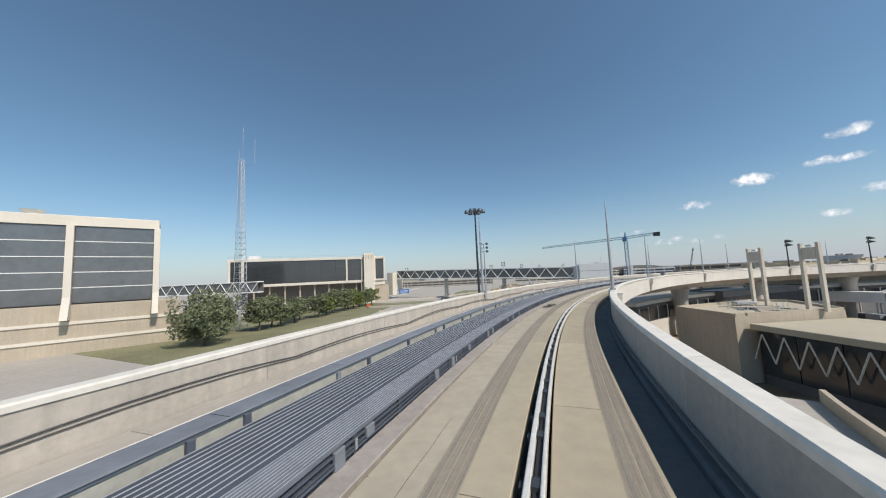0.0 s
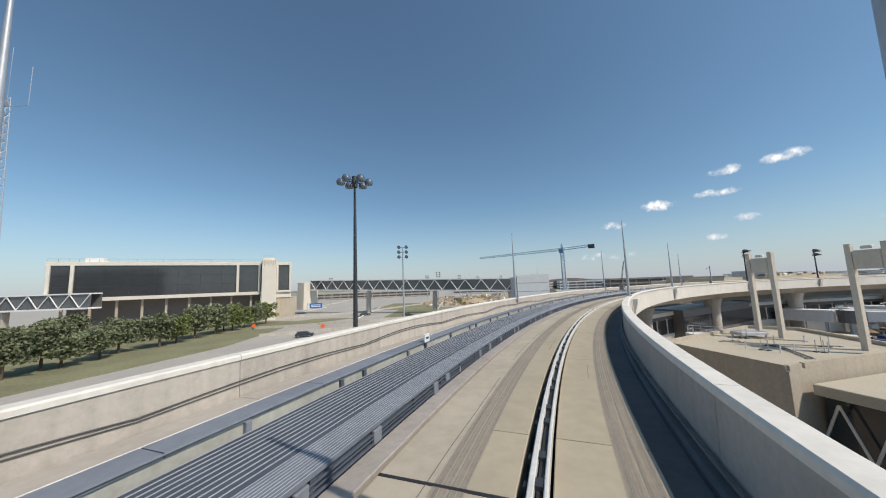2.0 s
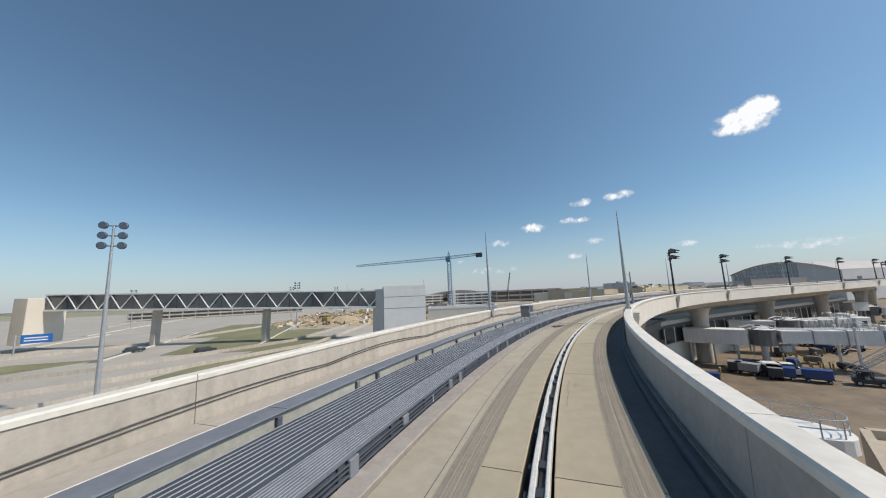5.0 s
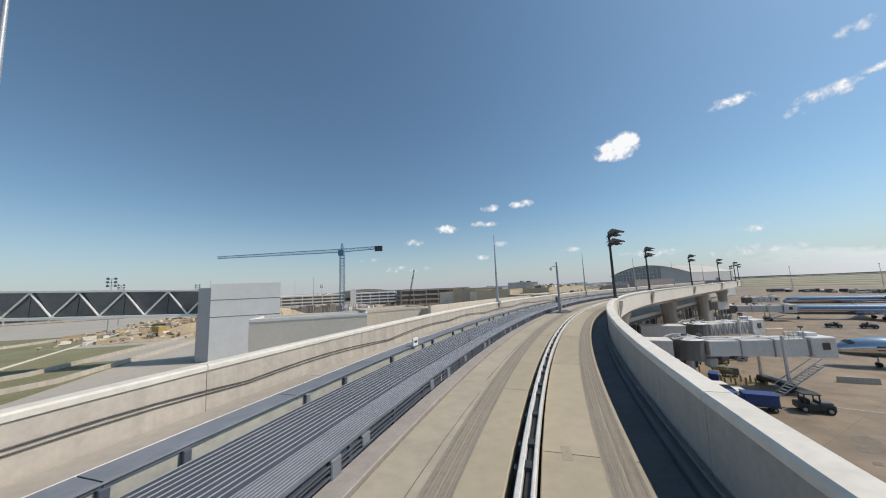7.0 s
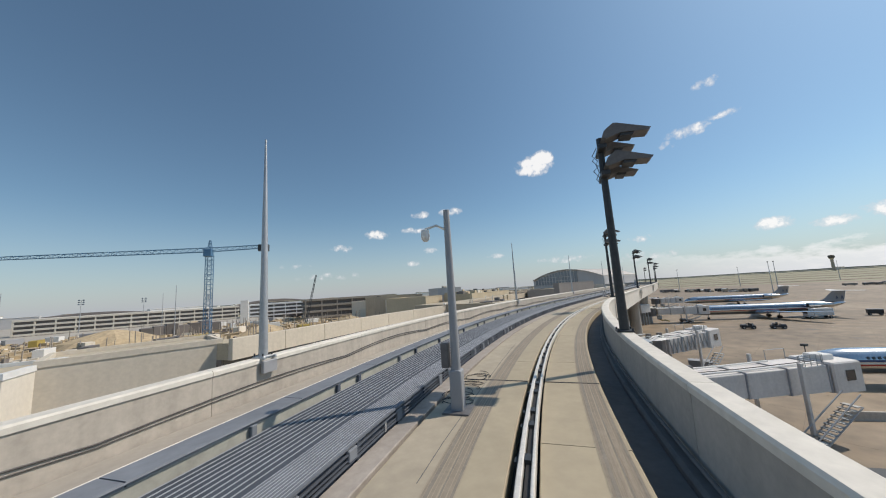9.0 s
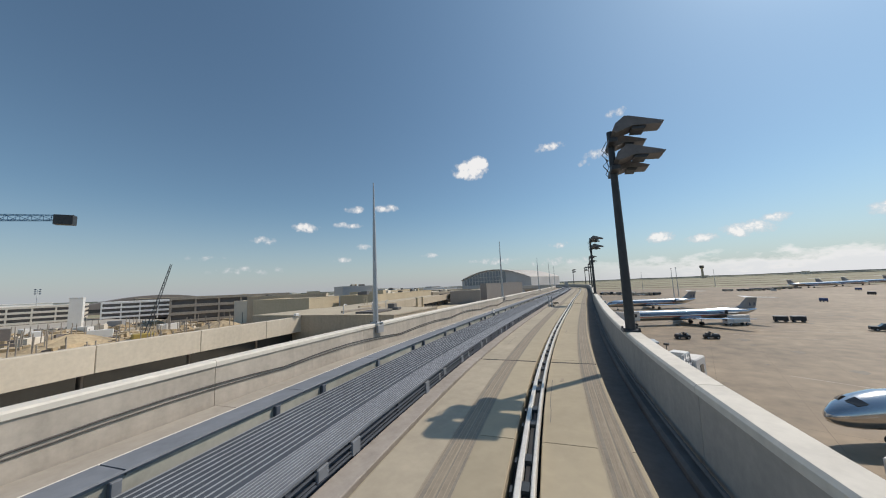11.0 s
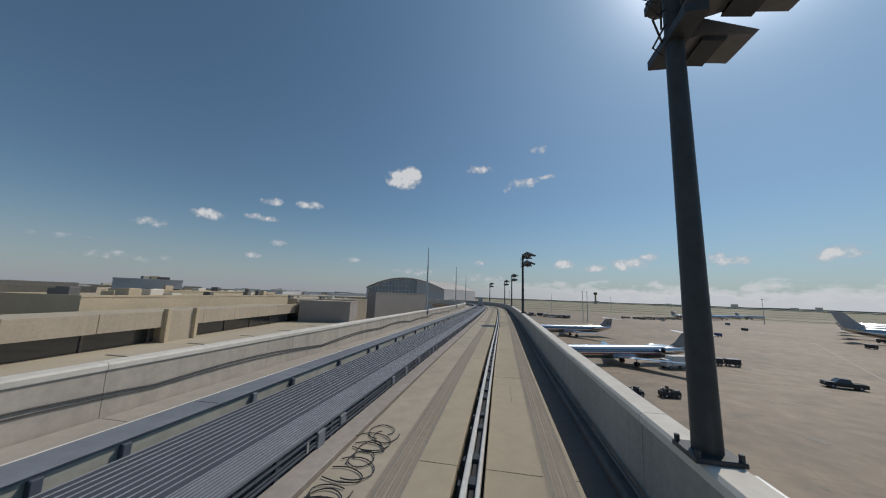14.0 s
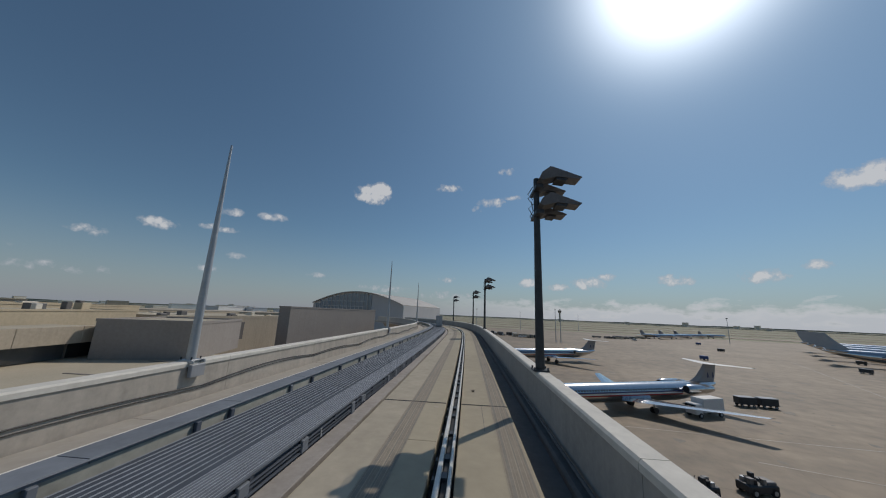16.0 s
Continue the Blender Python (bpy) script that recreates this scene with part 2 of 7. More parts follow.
M_TRAY_DARK = material("tray_dark", (0.085, 0.10, 0.13), 0.7, 0.1, dark=0.8, light=1.2, grain=3, patch=0.5, bump=0.05)
M_STEEL = material("rail_steel", (0.74, 0.72, 0.67), 0.45, 0.15, dark=0.75, light=1.1, grain=20, patch=3, bump=0.1)
M_RUST = material("dull_rail", (0.33, 0.30, 0.26), 0.75, 0.1, dark=0.7, light=1.3, grain=14, patch=2)
M_BLACK = material("black_rubber", (0.02, 0.02, 0.022), 0.7, dark=0.7, light=1.4, grain=10, patch=2)
M_GALV = material("galvanised_pole", (0.46, 0.48, 0.50), 0.45, 0.5, dark=0.85, light=1.1, grain=9, patch=1.5, bump=0.05)
M_DARKSTEEL = material("dark_painted_steel", (0.045, 0.05, 0.055), 0.5, 0.2, dark=0.8, light=1.3, grain=8, patch=2, bump=0.05)
M_HOOD = material("grey_lamp_hood", (0.16, 0.155, 0.155), 0.55, 0.2, dark=0.8, light=1.2, grain=8, patch=2)
M_APRON = material("apron_concrete", (0.245, 0.186, 0.122), 0.66, dark=0.5, light=1.38, grain=0.28, patch=0.035, bump=0.0, detail=10, spec=0.5)
M_WORNLINE = material("worn_line_paint", (0.47, 0.42, 0.35), 0.7, dark=0.6, light=1.15, grain=2.5, patch=0.4)
M_ROAD = material("road_concrete", (0.42, 0.39, 0.34), 0.85, dark=0.8, light=1.12, grain=1.5, patch=0.08, bump=0.05)
M_GRASS = material("dry_grass", (0.285, 0.27, 0.18), 0.95, dark=0.6, light=1.4, grain=0.5, patch=0.02, bump=0.2)
M_LAWN = material("lawn_grass", (0.205, 0.20, 0.11), 0.95, dark=0.6, light=1.4, grain=2, patch=0.1, bump=0.2)
M_DIRT = material("excavated_earth", (0.47, 0.375, 0.245), 0.95, dark=0.6, light=1.3, grain=1.2, patch=0.08, bump=0.3)
M_BEIGE = material("beige_precast", (0.47, 0.405, 0.315), 0.85, dark=0.78, light=1.1, grain=4, patch=0.15, bump=0.08, streak=0.7)
M_BEIGE2 = material("pale_precast", (0.70, 0.65, 0.56), 0.85, dark=0.86, light=1.08, grain=4, patch=0.15, bump=0.08)
M_ROOF = material("gravel_roof", (0.47, 0.415, 0.315), 0.95, dark=0.8, light=1.15, grain=8, patch=0.12, bump=0.3)
M_DARKBOX = material("dark_cladding", (0.13, 0.12, 0.115), 0.7, dark=0.8, light=1.2, grain=2, patch=0.1)
M_GREYBOX = material("grey_cladding", (0.46, 0.46, 0.465), 0.6, 0.1, dark=0.9, light=1.1, grain=2, patch=0.1)
M_WHITE = material("white_paint", (0.78, 0.78, 0.76), 0.5, dark=0.9, light=1.04, grain=4, patch=0.5, bump=0.03)
M_TAN = material("tan_cladding", (0.56, 0.47, 0.33), 0.85, dark=0.84, light=1.1, grain=3, patch=0.2, bump=0.08, streak=0.4)
M_DARKWALL = material("brown_grey_cladding", (0.20, 0.18, 0.17), 0.7, dark=0.85, light=1.15, grain=2, patch=0.1)
M_PALEWALL = material("pale_tan_precast", (0.62, 0.56, 0.465), 0.85, dark=0.82, light=1.08, grain=4, patch=0.15, bump=0.08, streak=0.5)
M_SCREEN = material("grey_brown_screen_wall", (0.34, 0.31, 0.285), 0.75, dark=0.84, light=1.1, grain=3, patch=0.12, bump=0.05, streak=0.4)
M_BRIDGE = material("jet_bridge_paint", (0.78, 0.75, 0.715), 0.5, dark=0.8, light=1.06, grain=4, patch=0.4, bump=0.04, streak=0.6)
M_GLASS = glass("tinted_glass", (0.045, 0.048, 0.052), 0.1)
M_GLASS2 = glass("grey_glazing", (0.11, 0.12, 0.13), 0.12)
M_BLUE = material("blue_paint", (0.03, 0.07, 0.22), 0.5, dark=0.85, light=1.15, grain=4, patch=0.5)
M_SIGNBLUE = material("sign_blue", (0.02, 0.14, 0.45), 0.5, dark=0.95, light=1.05)
M_ORANGE = material("orange_sign", (0.85, 0.16, 0.03), 0.5, dark=0.95, light=1.05)
M_RED = material("red_stripe", (0.42, 0.03, 0.03), 0.35, dark=0.95, light=1.05)
M_YELLOW = material("yellow_paint", (0.42, 0.32, 0.09), 0.6, dark=0.8, light=1.1)
M_ALU = material("polished_aluminium", (0.66, 0.66, 0.67), 0.16, 0.97, dark=0.9, light=1.04, grain=1.5, patch=0.2, bump=0.0)
M_STRIPE = material("blue_stripe", (0.04, 0.055, 0.15), 0.35, dark=0.95, light=1.05)
M_GREYFIN = material("grey_fin_paint", (0.33, 0.34, 0.36), 0.45, dark=0.92, light=1.06)
M_LAMPHEAD = material("blue_grey_lamp_head", (0.10, 0.13, 0.17), 0.45, 0.2, dark=0.8, light=1.2)
M_BARK = material("bark", (0.11, 0.08, 0.055), 0.95, dark=0.6, light=1.3, grain=12, patch=2, bump=0.4)
M_LEAF = material("live_oak_leaves", (0.15, 0.17, 0.09), 0.75, dark=0.5, light=1.6, grain=3, patch=0.4, bump=0.0, per_object=0.3)
M_LEAF2 = material("bright_leaves", (0.165, 0.20, 0.06), 0.75, dark=0.5, light=1.5, grain=3, patch=0.4, bump=0.0, per_object=0.3)
# woods lightened: some distance haze is mixed into the base colour
M_WOODS = material("far_woods", (0.20, 0.225, 0.205), 0.95, dark=0.7, light=1.3, grain=0.3, patch=0.02, bump=0.0)
M_WALLCABLE = material("weathered_cable", (0.085, 0.08, 0.075), 0.7, dark=0.7, light=1.3)
M_CABLE = material("black_cable", (0.03, 0.03, 0.03), 0.6, dark=0.8, light=1.2)
M_CRANE = material("crane_paint", (0.075, 0.19, 0.33), 0.55, dark=0.85, light=1.15)


# ---- mesh building ----
class Shape:
    """Collects the vertices and faces of one mesh."""

    def __init__(self):
        self.v, self.f = [], []

    def add(self, verts, faces):
        n = len(self.v)
        self.v += [tuple(p) for p in verts]
        self.f += [tuple(n + i for i in face) for face in faces]
        return self

    def box(self, x0, x1, y0, y1, z0, z1, m=None):
        verts = [Vector((x, y, z)) for z in (z0, z1) for x, y in ((x0, y0), (x1, y0), (x1, y1), (x0, y1))]
        if m is not None:
            verts = [m @ p for p in verts]
        return self.add(verts, [(3, 2, 1, 0), (4, 5, 6, 7), (0, 1, 5, 4), (1, 2, 6, 5), (2, 3, 7, 6), (3, 0, 4, 7)])

    def bevel_box(self, x0, x1, y0, y1, z0, z1, b, m=None):
        """A box with chamfered upright and top edges."""
        ring = lambda i: [(x0 + i + b, y0 + i), (x1 - i - b, y0 + i), (x1 - i, y0 + i + b), (x1 - i, y1 - i - b), (x1 - i - b, y1 - i), (x0 + i + b, y1 - i), (x0 + i, y1 - i - b), (x0 + i, y0 + i + b)]
        rows = [[Vector((*p, z)) for p in ring(i)] for i, z in ((0, z0), (0, z1 - b), (b * 0.7, z1))]
        if m is not None:
            rows = [[m @ p for p in r] for r in rows]
        return self.loft(rows)

    def loft(self, rows, caps=True, closed=True):
        k = len(rows[0])
        verts = [p for r in rows for p in r]
        faces = []
        for i in range(len(rows) - 1):
            for j in range(k if closed else k - 1):
                a, b = i * k + j, i * k + (j + 1) % k
                faces.append((a, b, b + k, a + k))
        if caps and closed:
            faces.append(tuple(range(k - 1, -1, -1)))
            faces.append(tuple((len(rows) - 1) * k + j for j in range(k)))
        return self.add(verts, faces)

    def tube(self, points, radii, sides=8, caps=True):
        pts = [Vector(p) for p in points]
        if isinstance(radii, (int, float)):
            radii = [radii] * len(pts)
        rows = []
        for i, p in enumerate(pts):
            d = (pts[min(i + 1, len(pts) - 1)] - pts[max(i - 1, 0)]).normalized()
            a = d.cross(Vector((0, 0, 1)))
            a = Vector((1, 0, 0)) if a.length < 0.05 else a.normalized()
            b = a.cross(d).normalized()
            rows.append([p + (a * math.cos(t) + b * math.sin(t)) * radii[i] for t in (2 * math.pi * k / sides for k in range(sides))])
        return self.loft(rows, caps)

    def prism(self, outline, z0, z1, m=None):
        rows = [[Vector((x, y, z)) for x, y in outline] for z in (z0, z1)]
        if m is not None:
            rows = [[m @ p for p in r] for r in rows]
        return self.loft(rows)

    def mesh(self, name, mat, smooth=False):
        me = bpy.data.meshes.new(name)
        me.from_pydata(self.v, [], self.f)
        bm = bmesh.new()
        bm.from_mesh(me)
        bmesh.ops.recalc_face_normals(bm, faces=bm.faces)
        bm.to_mesh(me)
        bm.free()
        me.materials.append(mat)
        if smooth:
            for poly in me.polygons:
                poly.use_smooth = True
            me.set_sharp_from_angle(angle=radians(40))
        return me


def part(name, shape, mat, parent=None, label="", smooth=False, m=None):
    ob = new(name, shape.mesh(name, mat, smooth))
    if parent is not None:
        ob.parent = parent
    if m is not None:
        ob.matrix_basis = m
    return tagged(ob, label)


def thing(name, label, category, m=None, group="", kind=""):
    ob = new(name)
    ob.empty_display_size = 0.3
    if m is not None:
        ob.matrix_basis = m
    return tagged(ob, label, category, group, kind)


# ---- the track line ----
HEADING = [20, 16.5, 13, 9.5, 6.01, 2.86, -0.26, -2.73, -6.16, -10.22, -14.35, -18.32, -22.21, -25.82, -29.79, -34.32, -39.26, -43.99, -48.16, -51.91,
           -55.74, -59.96, -64.42, -68.75, -72.72, -74.65, -75.34, -75.09, -75.32, -75.8, -75.91, -75.7, -75.4, -75.2, -75.04, -74.91, -73.96, -70.97, -66.99, -62.5, -58, -53.5, -49, -44.5, -40, -36, -32]      # degrees, every 8 m from -48 m
S_MIN, S_STEP = -48.0, 8.0
S_MAX = S_MIN + S_STEP * (len(HEADING) - 1)


def heading(s):
    k = min(max((s - S_MIN) / S_STEP, 0), len(HEADING) - 1.001)
    i = int(k)
    return radians(HEADING[i] + (HEADING[i + 1] - HEADING[i]) * (k - i))


LINE = {0: Vector((0, 0))}
for i in range(1, int(S_MAX) + 1):
    a = heading(i - 0.5)
    LINE[i] = LINE[i - 1] + Vector((-math.sin(a), math.cos(a)))
for i in range(-1, int(S_MIN) - 1, -1):
    a = heading(i + 0.5)
    LINE[i] = LINE[i + 1] - Vector((-math.sin(a), math.cos(a)))


def on_track(s, lat, z):
    i = math.floor(s)
    i = min(max(i, int(S_MIN)), int(S_MAX) - 1)
    c = LINE[i].lerp(LINE[i + 1], s - i)
    a = heading(s)
    return Vector((c.x + math.cos(a) * lat, c.y + math.sin(a) * lat, z))


def track_pose(s, lat, z, turn=0.0):
    p = on_track(s, lat, z)
    return pose(p.x, p.y, p.z, 0, 0, math.degrees(heading(s)) + turn)


def sweep(shape, profile, s0, s1, step=2.0, closed=True):
    n = max(1, round((s1 - s0) / step))
    rows = [[on_track(s0 + (s1 - s0) * i / n, lat, z) for lat, z in profile] for i in range(n + 1)]
    return shape.loft(rows, closed, closed)


R = RUN_Z
END = S_MAX - 6

# ---- ground ----
def build_ground():
    g = Shape()
    far = 4600
    g.add([(-far, -far, -0.3), (far, -far, -0.3), (far, far, -0.3), (-far, far, -0.3)], [(0, 1, 2, 3)])
    tagged(part("ground", g, M_GRASS), "dry green-brown airfield grass reaching the horizon", "ground", kind="structure")
    a = Shape()
    a.box(-60, 560, -900, 520, -0.28, 0.0)
    tagged(part("apron", a, M_APRON), "weathered tan concrete airport apron", "pavement", kind="structure")
    for x0, x1 in ((620, 665), (760, 785), (930, 990), (1230, 1290), (1700, 1760)):
        t = Shape()
        t.box(x0, x1, -2500, 2500, -0.29, -0.05)
        tagged(part("taxiway", t, M_APRON), "pale concrete taxiway strip across the airfield grass", "taxiway", kind="structure")
    rise = Shape()
    prof = [(-8.5, -0.25), (-11, 0.6), (-15, 2.3), (-20, 3.0), (-60, 3.0), (-200, 3.0), (-700, 3.0)]
    sweep(rise, prof, -46, 236, 6.0, closed=False)
    tagged(part("ground_bank", rise, M_ROAD), "pale concrete roads and verges beside the guideway", "ground", kind="structure")


build_ground()


# ---- guideway ----
def build_guideway():
    deck = Shape()
    sweep(deck, [(2.75, R - 0.75), (2.75, R - 0.35), (-7.95, R - 0.35), (-7.95, R - 0.75), (-5.2, R - 1.0), (-4.2, R - 2.3), (-1.0, R - 2.3), (0.0, R - 1.0)], -44, END, 2.0)
    tagged(part("guideway_deck", deck, M_PARAPET, smooth=False), "elevated concrete guideway deck with box girder", "guideway", kind="structure")

    # outer and inner parapets, cast in lengths with open joints
    for name, inner, outer, label in (("parapet_right", 2.48, 2.76, "curved concrete parapet wall with pale coping beside the track"),
                                      ("parapet_left", -7.62, -7.9, "concrete parapet wall with pale coping and cable runs")):
        wall = thing(name, label, "parapet", kind="structure")
        s = -42.0
        sign = 1 if outer > inner else -1
        while s < END - 6:
            b = Shape()
            sweep(b, [(inner - sign * 0.03, R - 0.349), (inner, R + 0.93), (outer - sign * 0.12, R + 0.93), (outer - sign * 0.12, R - 0.349)], s + 0.007, s + 5.993, 2.0)
            # right inner face takes the shaded copy, left the plain concrete
            panel = part("panel", b, M_INNER_SHADE if sign > 0 else M_PARAPET, wall)
            b = Shape()
            sweep(b, [(outer - sign * 0.118, R - 0.95), (outer - sign * 0.118, R + 0.93), (outer, R + 0.93), (outer, R - 0.95)], s + 0.012, s + 5.988, 2.0)
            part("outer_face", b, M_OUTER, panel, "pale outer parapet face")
            c = Shape()
            sweep(c, [(inner - sign * 0.035, R + 0.932), (inner - sign * 0.035, R + 1.03), (inner, R + 1.07), (outer + sign * 0.06, R + 1.07), (outer + sign * 0.1, R + 1.03), (outer + sign * 0.1, R + 0.932)], s + 0.008, s + 5.992, 2.0)
            part("coping", c, M_CAP, panel, "pale painted coping")
            s += 6.0
        # right kerb is coloured dark for the shade below its wall
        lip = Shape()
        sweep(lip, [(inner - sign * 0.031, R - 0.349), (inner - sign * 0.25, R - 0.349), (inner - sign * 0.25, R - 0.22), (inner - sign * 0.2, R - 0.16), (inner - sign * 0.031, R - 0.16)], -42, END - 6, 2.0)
        part("kerb", lip, M_SHADE_CRACK if sign > 0 else M_PARAPET, wall, "low drain kerb")

    # thin strip that paints shade onto the channel floor
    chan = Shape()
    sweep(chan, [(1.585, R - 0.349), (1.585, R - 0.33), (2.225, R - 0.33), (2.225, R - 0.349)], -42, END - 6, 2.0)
    tagged(part("drain_channel", chan, M_SHADE_CRACK), "drain channel beside the running slab, its shade put into the colour", "channel", kind="structure")

    # running slabs in lengths
    bed = thing("track_bed", "tan concrete running slabs with dark tyre marks", "track", kind="structure")
    strips = ((0.17, 1.58), (-2.24, -0.28), (-7.56, -5.3))
    for lo, hi in strips:
        s = -42.0
        while s < END - 6:
            ln = 6.0 if lo > 0 else 9.0
            b = Shape()
            sweep(b, [(lo, R - 0.349), (lo, R - 0.015), (lo + 0.015, R), (hi - 0.015, R), (hi, R - 0.015), (hi, R - 0.349)], s + 0.01, s + ln - 0.01, 1.5)
            part("slab", b, M_FARTRACK if lo < -5 else M_SLAB, bed)
            s += ln
    # worn lanes with several dark tyre lines in each
    t = Shape()
    sweep(t, [(-2.2, R + 0.0015), (-1.36, R + 0.0015)], -42, END - 8, 1.5, closed=False)
    part("bleached_strip", t, M_SLABPALE, bed, "paler strip of slab outside the tyre lane")
    for centre in (1.28, -1.14):
        t = Shape()
        sweep(t, [(centre - 0.24, R + 0.004), (centre + 0.24, R + 0.004)], -42, END - 8, 1.5, closed=False)
        part("worn_lane", t, M_LANE, bed)
    for centre in (1.28, -1.14):
        for k, (off, w) in enumerate(((-0.20, 0.016), (-0.15, 0.03), (-0.085, 0.02), (-0.03, 0.026), (0.035, 0.014), (0.09, 0.032), (0.155, 0.018), (0.20, 0.022))):
            t = Shape()
            sweep(t, [(centre + off - w, R + 0.008), (centre + off + w, R + 0.008)], -42, END - 8, 1.5, closed=False)
            part("tyre_mark", t, M_TYRE if k % 3 == 1 else M_LANE_DARK, bed)
    return bed


bed = build_guideway()


def build_guide_rail(centre, label):
    rail = thing("guide_rail", label, "rail", group="guide rails")
    base = Shape()
    sweep(base, [(centre - 0.28, R - 0.345), (centre - 0.28, R - 0.3), (centre + 0.22, R - 0.3), (centre + 0.22, R - 0.345)], -42, END - 6, 2.0)
    part("base_plate", base, M_BLACK, rail, "black base strip")
    web = Shape()
    sweep(web, [(centre - 0.025, R - 0.299), (centre - 0.025, R + 0.05), (centre + 0.06, R + 0.05), (centre + 0.06, R - 0.299)], -42, END - 6, 2.0)
    part("web", web, M_BLACK, rail, "dark steel web")
    for lo, hi, nm in ((-0.135, -0.05, "power_rail"), (0.068, 0.125, "flange")):
        f = Shape()
        sweep(f, [(centre + lo, R - 0.05), (centre + lo, R + 0.11), (centre + lo + 0.015, R + 0.125), (centre + hi - 0.015, R + 0.125), (centre + hi, R + 0.11), (centre + hi, R - 0.05)], -42, END - 6, 1.5)
        part(nm, f, M_STEEL, rail, "worn bright steel rail")
    clips = Shape()
    s = -40.0
    while s < END - 8:
        m = track_pose(s, centre, R)
        clips.box(-0.045, 0.055, -0.10, 0.10, 0.0, 0.105, m)
        clips.box(-0.2, -0.165, -0.07, 0.07, -0.28, 0.05, m)
        s += (1.25, 0.7, 1.6)[int(s * 3) % 3]
    ob = part("clamp", clips, M_DARKSTEEL, rail, "dark rail clamps")
    tagged(ob, kind="stuff")


build_guide_rail(0.0, "steel centre guide rail bolted between the running slabs")


def build_far_rail():
    rail = thing("guide_rail", "dark steel guide rail of the neighbouring track", "rail", group="guide rails")
    for lo, hi, nm in ((-6.55, -6.45, "power_rail"), (-6.33, -6.26, "flange")):
        f = Shape()
        sweep(f, [(lo, R + 0.001), (lo, R + 0.1), (hi, R + 0.1), (hi, R + 0.001)], -42, END - 6, 2.0)
        part(nm, f, M_RUST, rail)


build_far_rail()


def build_walkway():
    kerb = Shape()
    sweep(kerb, [(-2.78, R - 0.349), (-2.78, R - 0.05), (-2.765, R - 0.03), (-2.375, R - 0.03), (-2.36, R - 0.05), (-2.36, R - 0.349)], -42, END - 6, 2.0)
    tagged(part("walkway_kerb", kerb, M_KERB), "grey concrete kerb along the cable walkway", "kerb", kind="structure")
    walkway = thing("cable_walkway", "blue-grey galvanised cable tray walkway between the tracks", "walkway")
    body = Shape()
    sweep(body, [(-2.82, R - 0.348), (-2.82, R + 0.25), (-4.78, R + 0.25), (-4.78, R - 0.348)], -42, END - 6, 2.0)
    part("body", body, M_TRAY_DARK, walkway, "dark open tray body")
    # near cover: fine ribbed light plate
    lat = -2.76
    k = 0
    while lat > -3.33:
        near = Shape()
        sweep(near, [(lat, R + 0.2650), (lat, R + 0.3020), (lat - 0.044, R + 0.3060), (lat - 0.044, R + 0.2650)], -42, END - 6, 3.0)
        part("cover_strip", near, M_PLATE, walkway, "galvanised ribbed cover strip")
        near = Shape()
        sweep(near, [(lat - 0.0445, R + 0.2700), (lat - 0.0445, R + 0.3130), (lat - 0.0515, R + 0.3130), (lat - 0.0515, R + 0.2700)], -42, END - 6, 3.0)
        part("cover_rib", near, M_TRAY, walkway, "bright raised rib")
        lat -= 0.0615
        k += 1
    lat = -3.41
    while lat > -4.70:
        p = Shape()
        sweep(p, [(lat, R + 0.2550), (lat, R + 0.2820), (lat - 0.100, R + 0.2950), (lat - 0.100, R + 0.2550)], -42, END - 6, 3.0)
        part("plank", p, M_PLANK, walkway)
        e = Shape()
        sweep(e, [(lat - 0.101, R + 0.2600), (lat - 0.101, R + 0.3080), (lat - 0.1105, R + 0.3080), (lat - 0.1105, R + 0.2600)], -42, END - 6, 3.0)
        part("plank_edge", e, M_TRAY, walkway, "bright plank edge")
        lat -= 0.126
    # side: stanchions and conduits
    s = -40.0
    st = Shape()
    while s < END - 8:
        m = track_pose(s, -2.80, R)
        st.box(-0.02, 0.03, -0.04, 0.04, -0.34, 0.25, m)
        s += 1.5
    tagged(part("stanchion", st, M_PLANK, walkway), kind="stuff")
    tabs = Shape()
    s, k = -38.5, 0
    while s < END - 8:
        m = track_pose(s, -2.755, R)
        tabs.box(0.0, 0.012, -0.03, 0.03, 0.03, 0.2, m)
        s += (2.9, 9.2, 5.1, 12.7)[k % 4]
        k += 1
    brackets = Shape()
    s, k = -39.2, 0
    while s < END - 8:
        m = track_pose(s, -2.80, R)
        brackets.bevel_box(0.0, 0.07, -0.12, 0.12, (0.02, -0.06, 0.07)[k % 3], 0.24, 0.015, m)
        s += (1.7, 2.6, 0.8, 3.1, 1.3)[k % 5]
        k += 1
    tagged(part("side_bracket", brackets, M_COVER, walkway, "blue-grey steel boxes on the side"), kind="stuff")
    tagged(part("side_tab", tabs, M_GALV, walkway, "pale steel tabs on the side"), kind="stuff")
    for z, r in ((0.03, 0.025), (0.10, 0.018), (0.18, 0.022)):
        c = Shape()
        pts = [on_track(-42 + i * 2, -2.77, R + z + 0.012 * math.sin(i * 1.7 + z * 40)) for i in range(int((END + 34) / 2))]
        c.tube(pts, r, 6)
        part("conduit", c, M_PLANK, walkway, "cable conduit")
    foot = Shape()
    sweep(foot, [(-4.895, R - 0.348), (-4.895, R + 0.45), (-5.37, R + 0.45), (-5.37, R - 0.348)], -42, END - 6, 2.0)
    tagged(part("trough_plinth", foot, M_PLINTH), "pale grey-green concrete plinth under the cable trough", "plinth", kind="structure")
    # trough on short posts
    trough = thing("cable_trough", "blue-grey covered cable trough on short posts", "cable tray")
    s = -42.0
    while s < END - 9:
        cov = Shape()
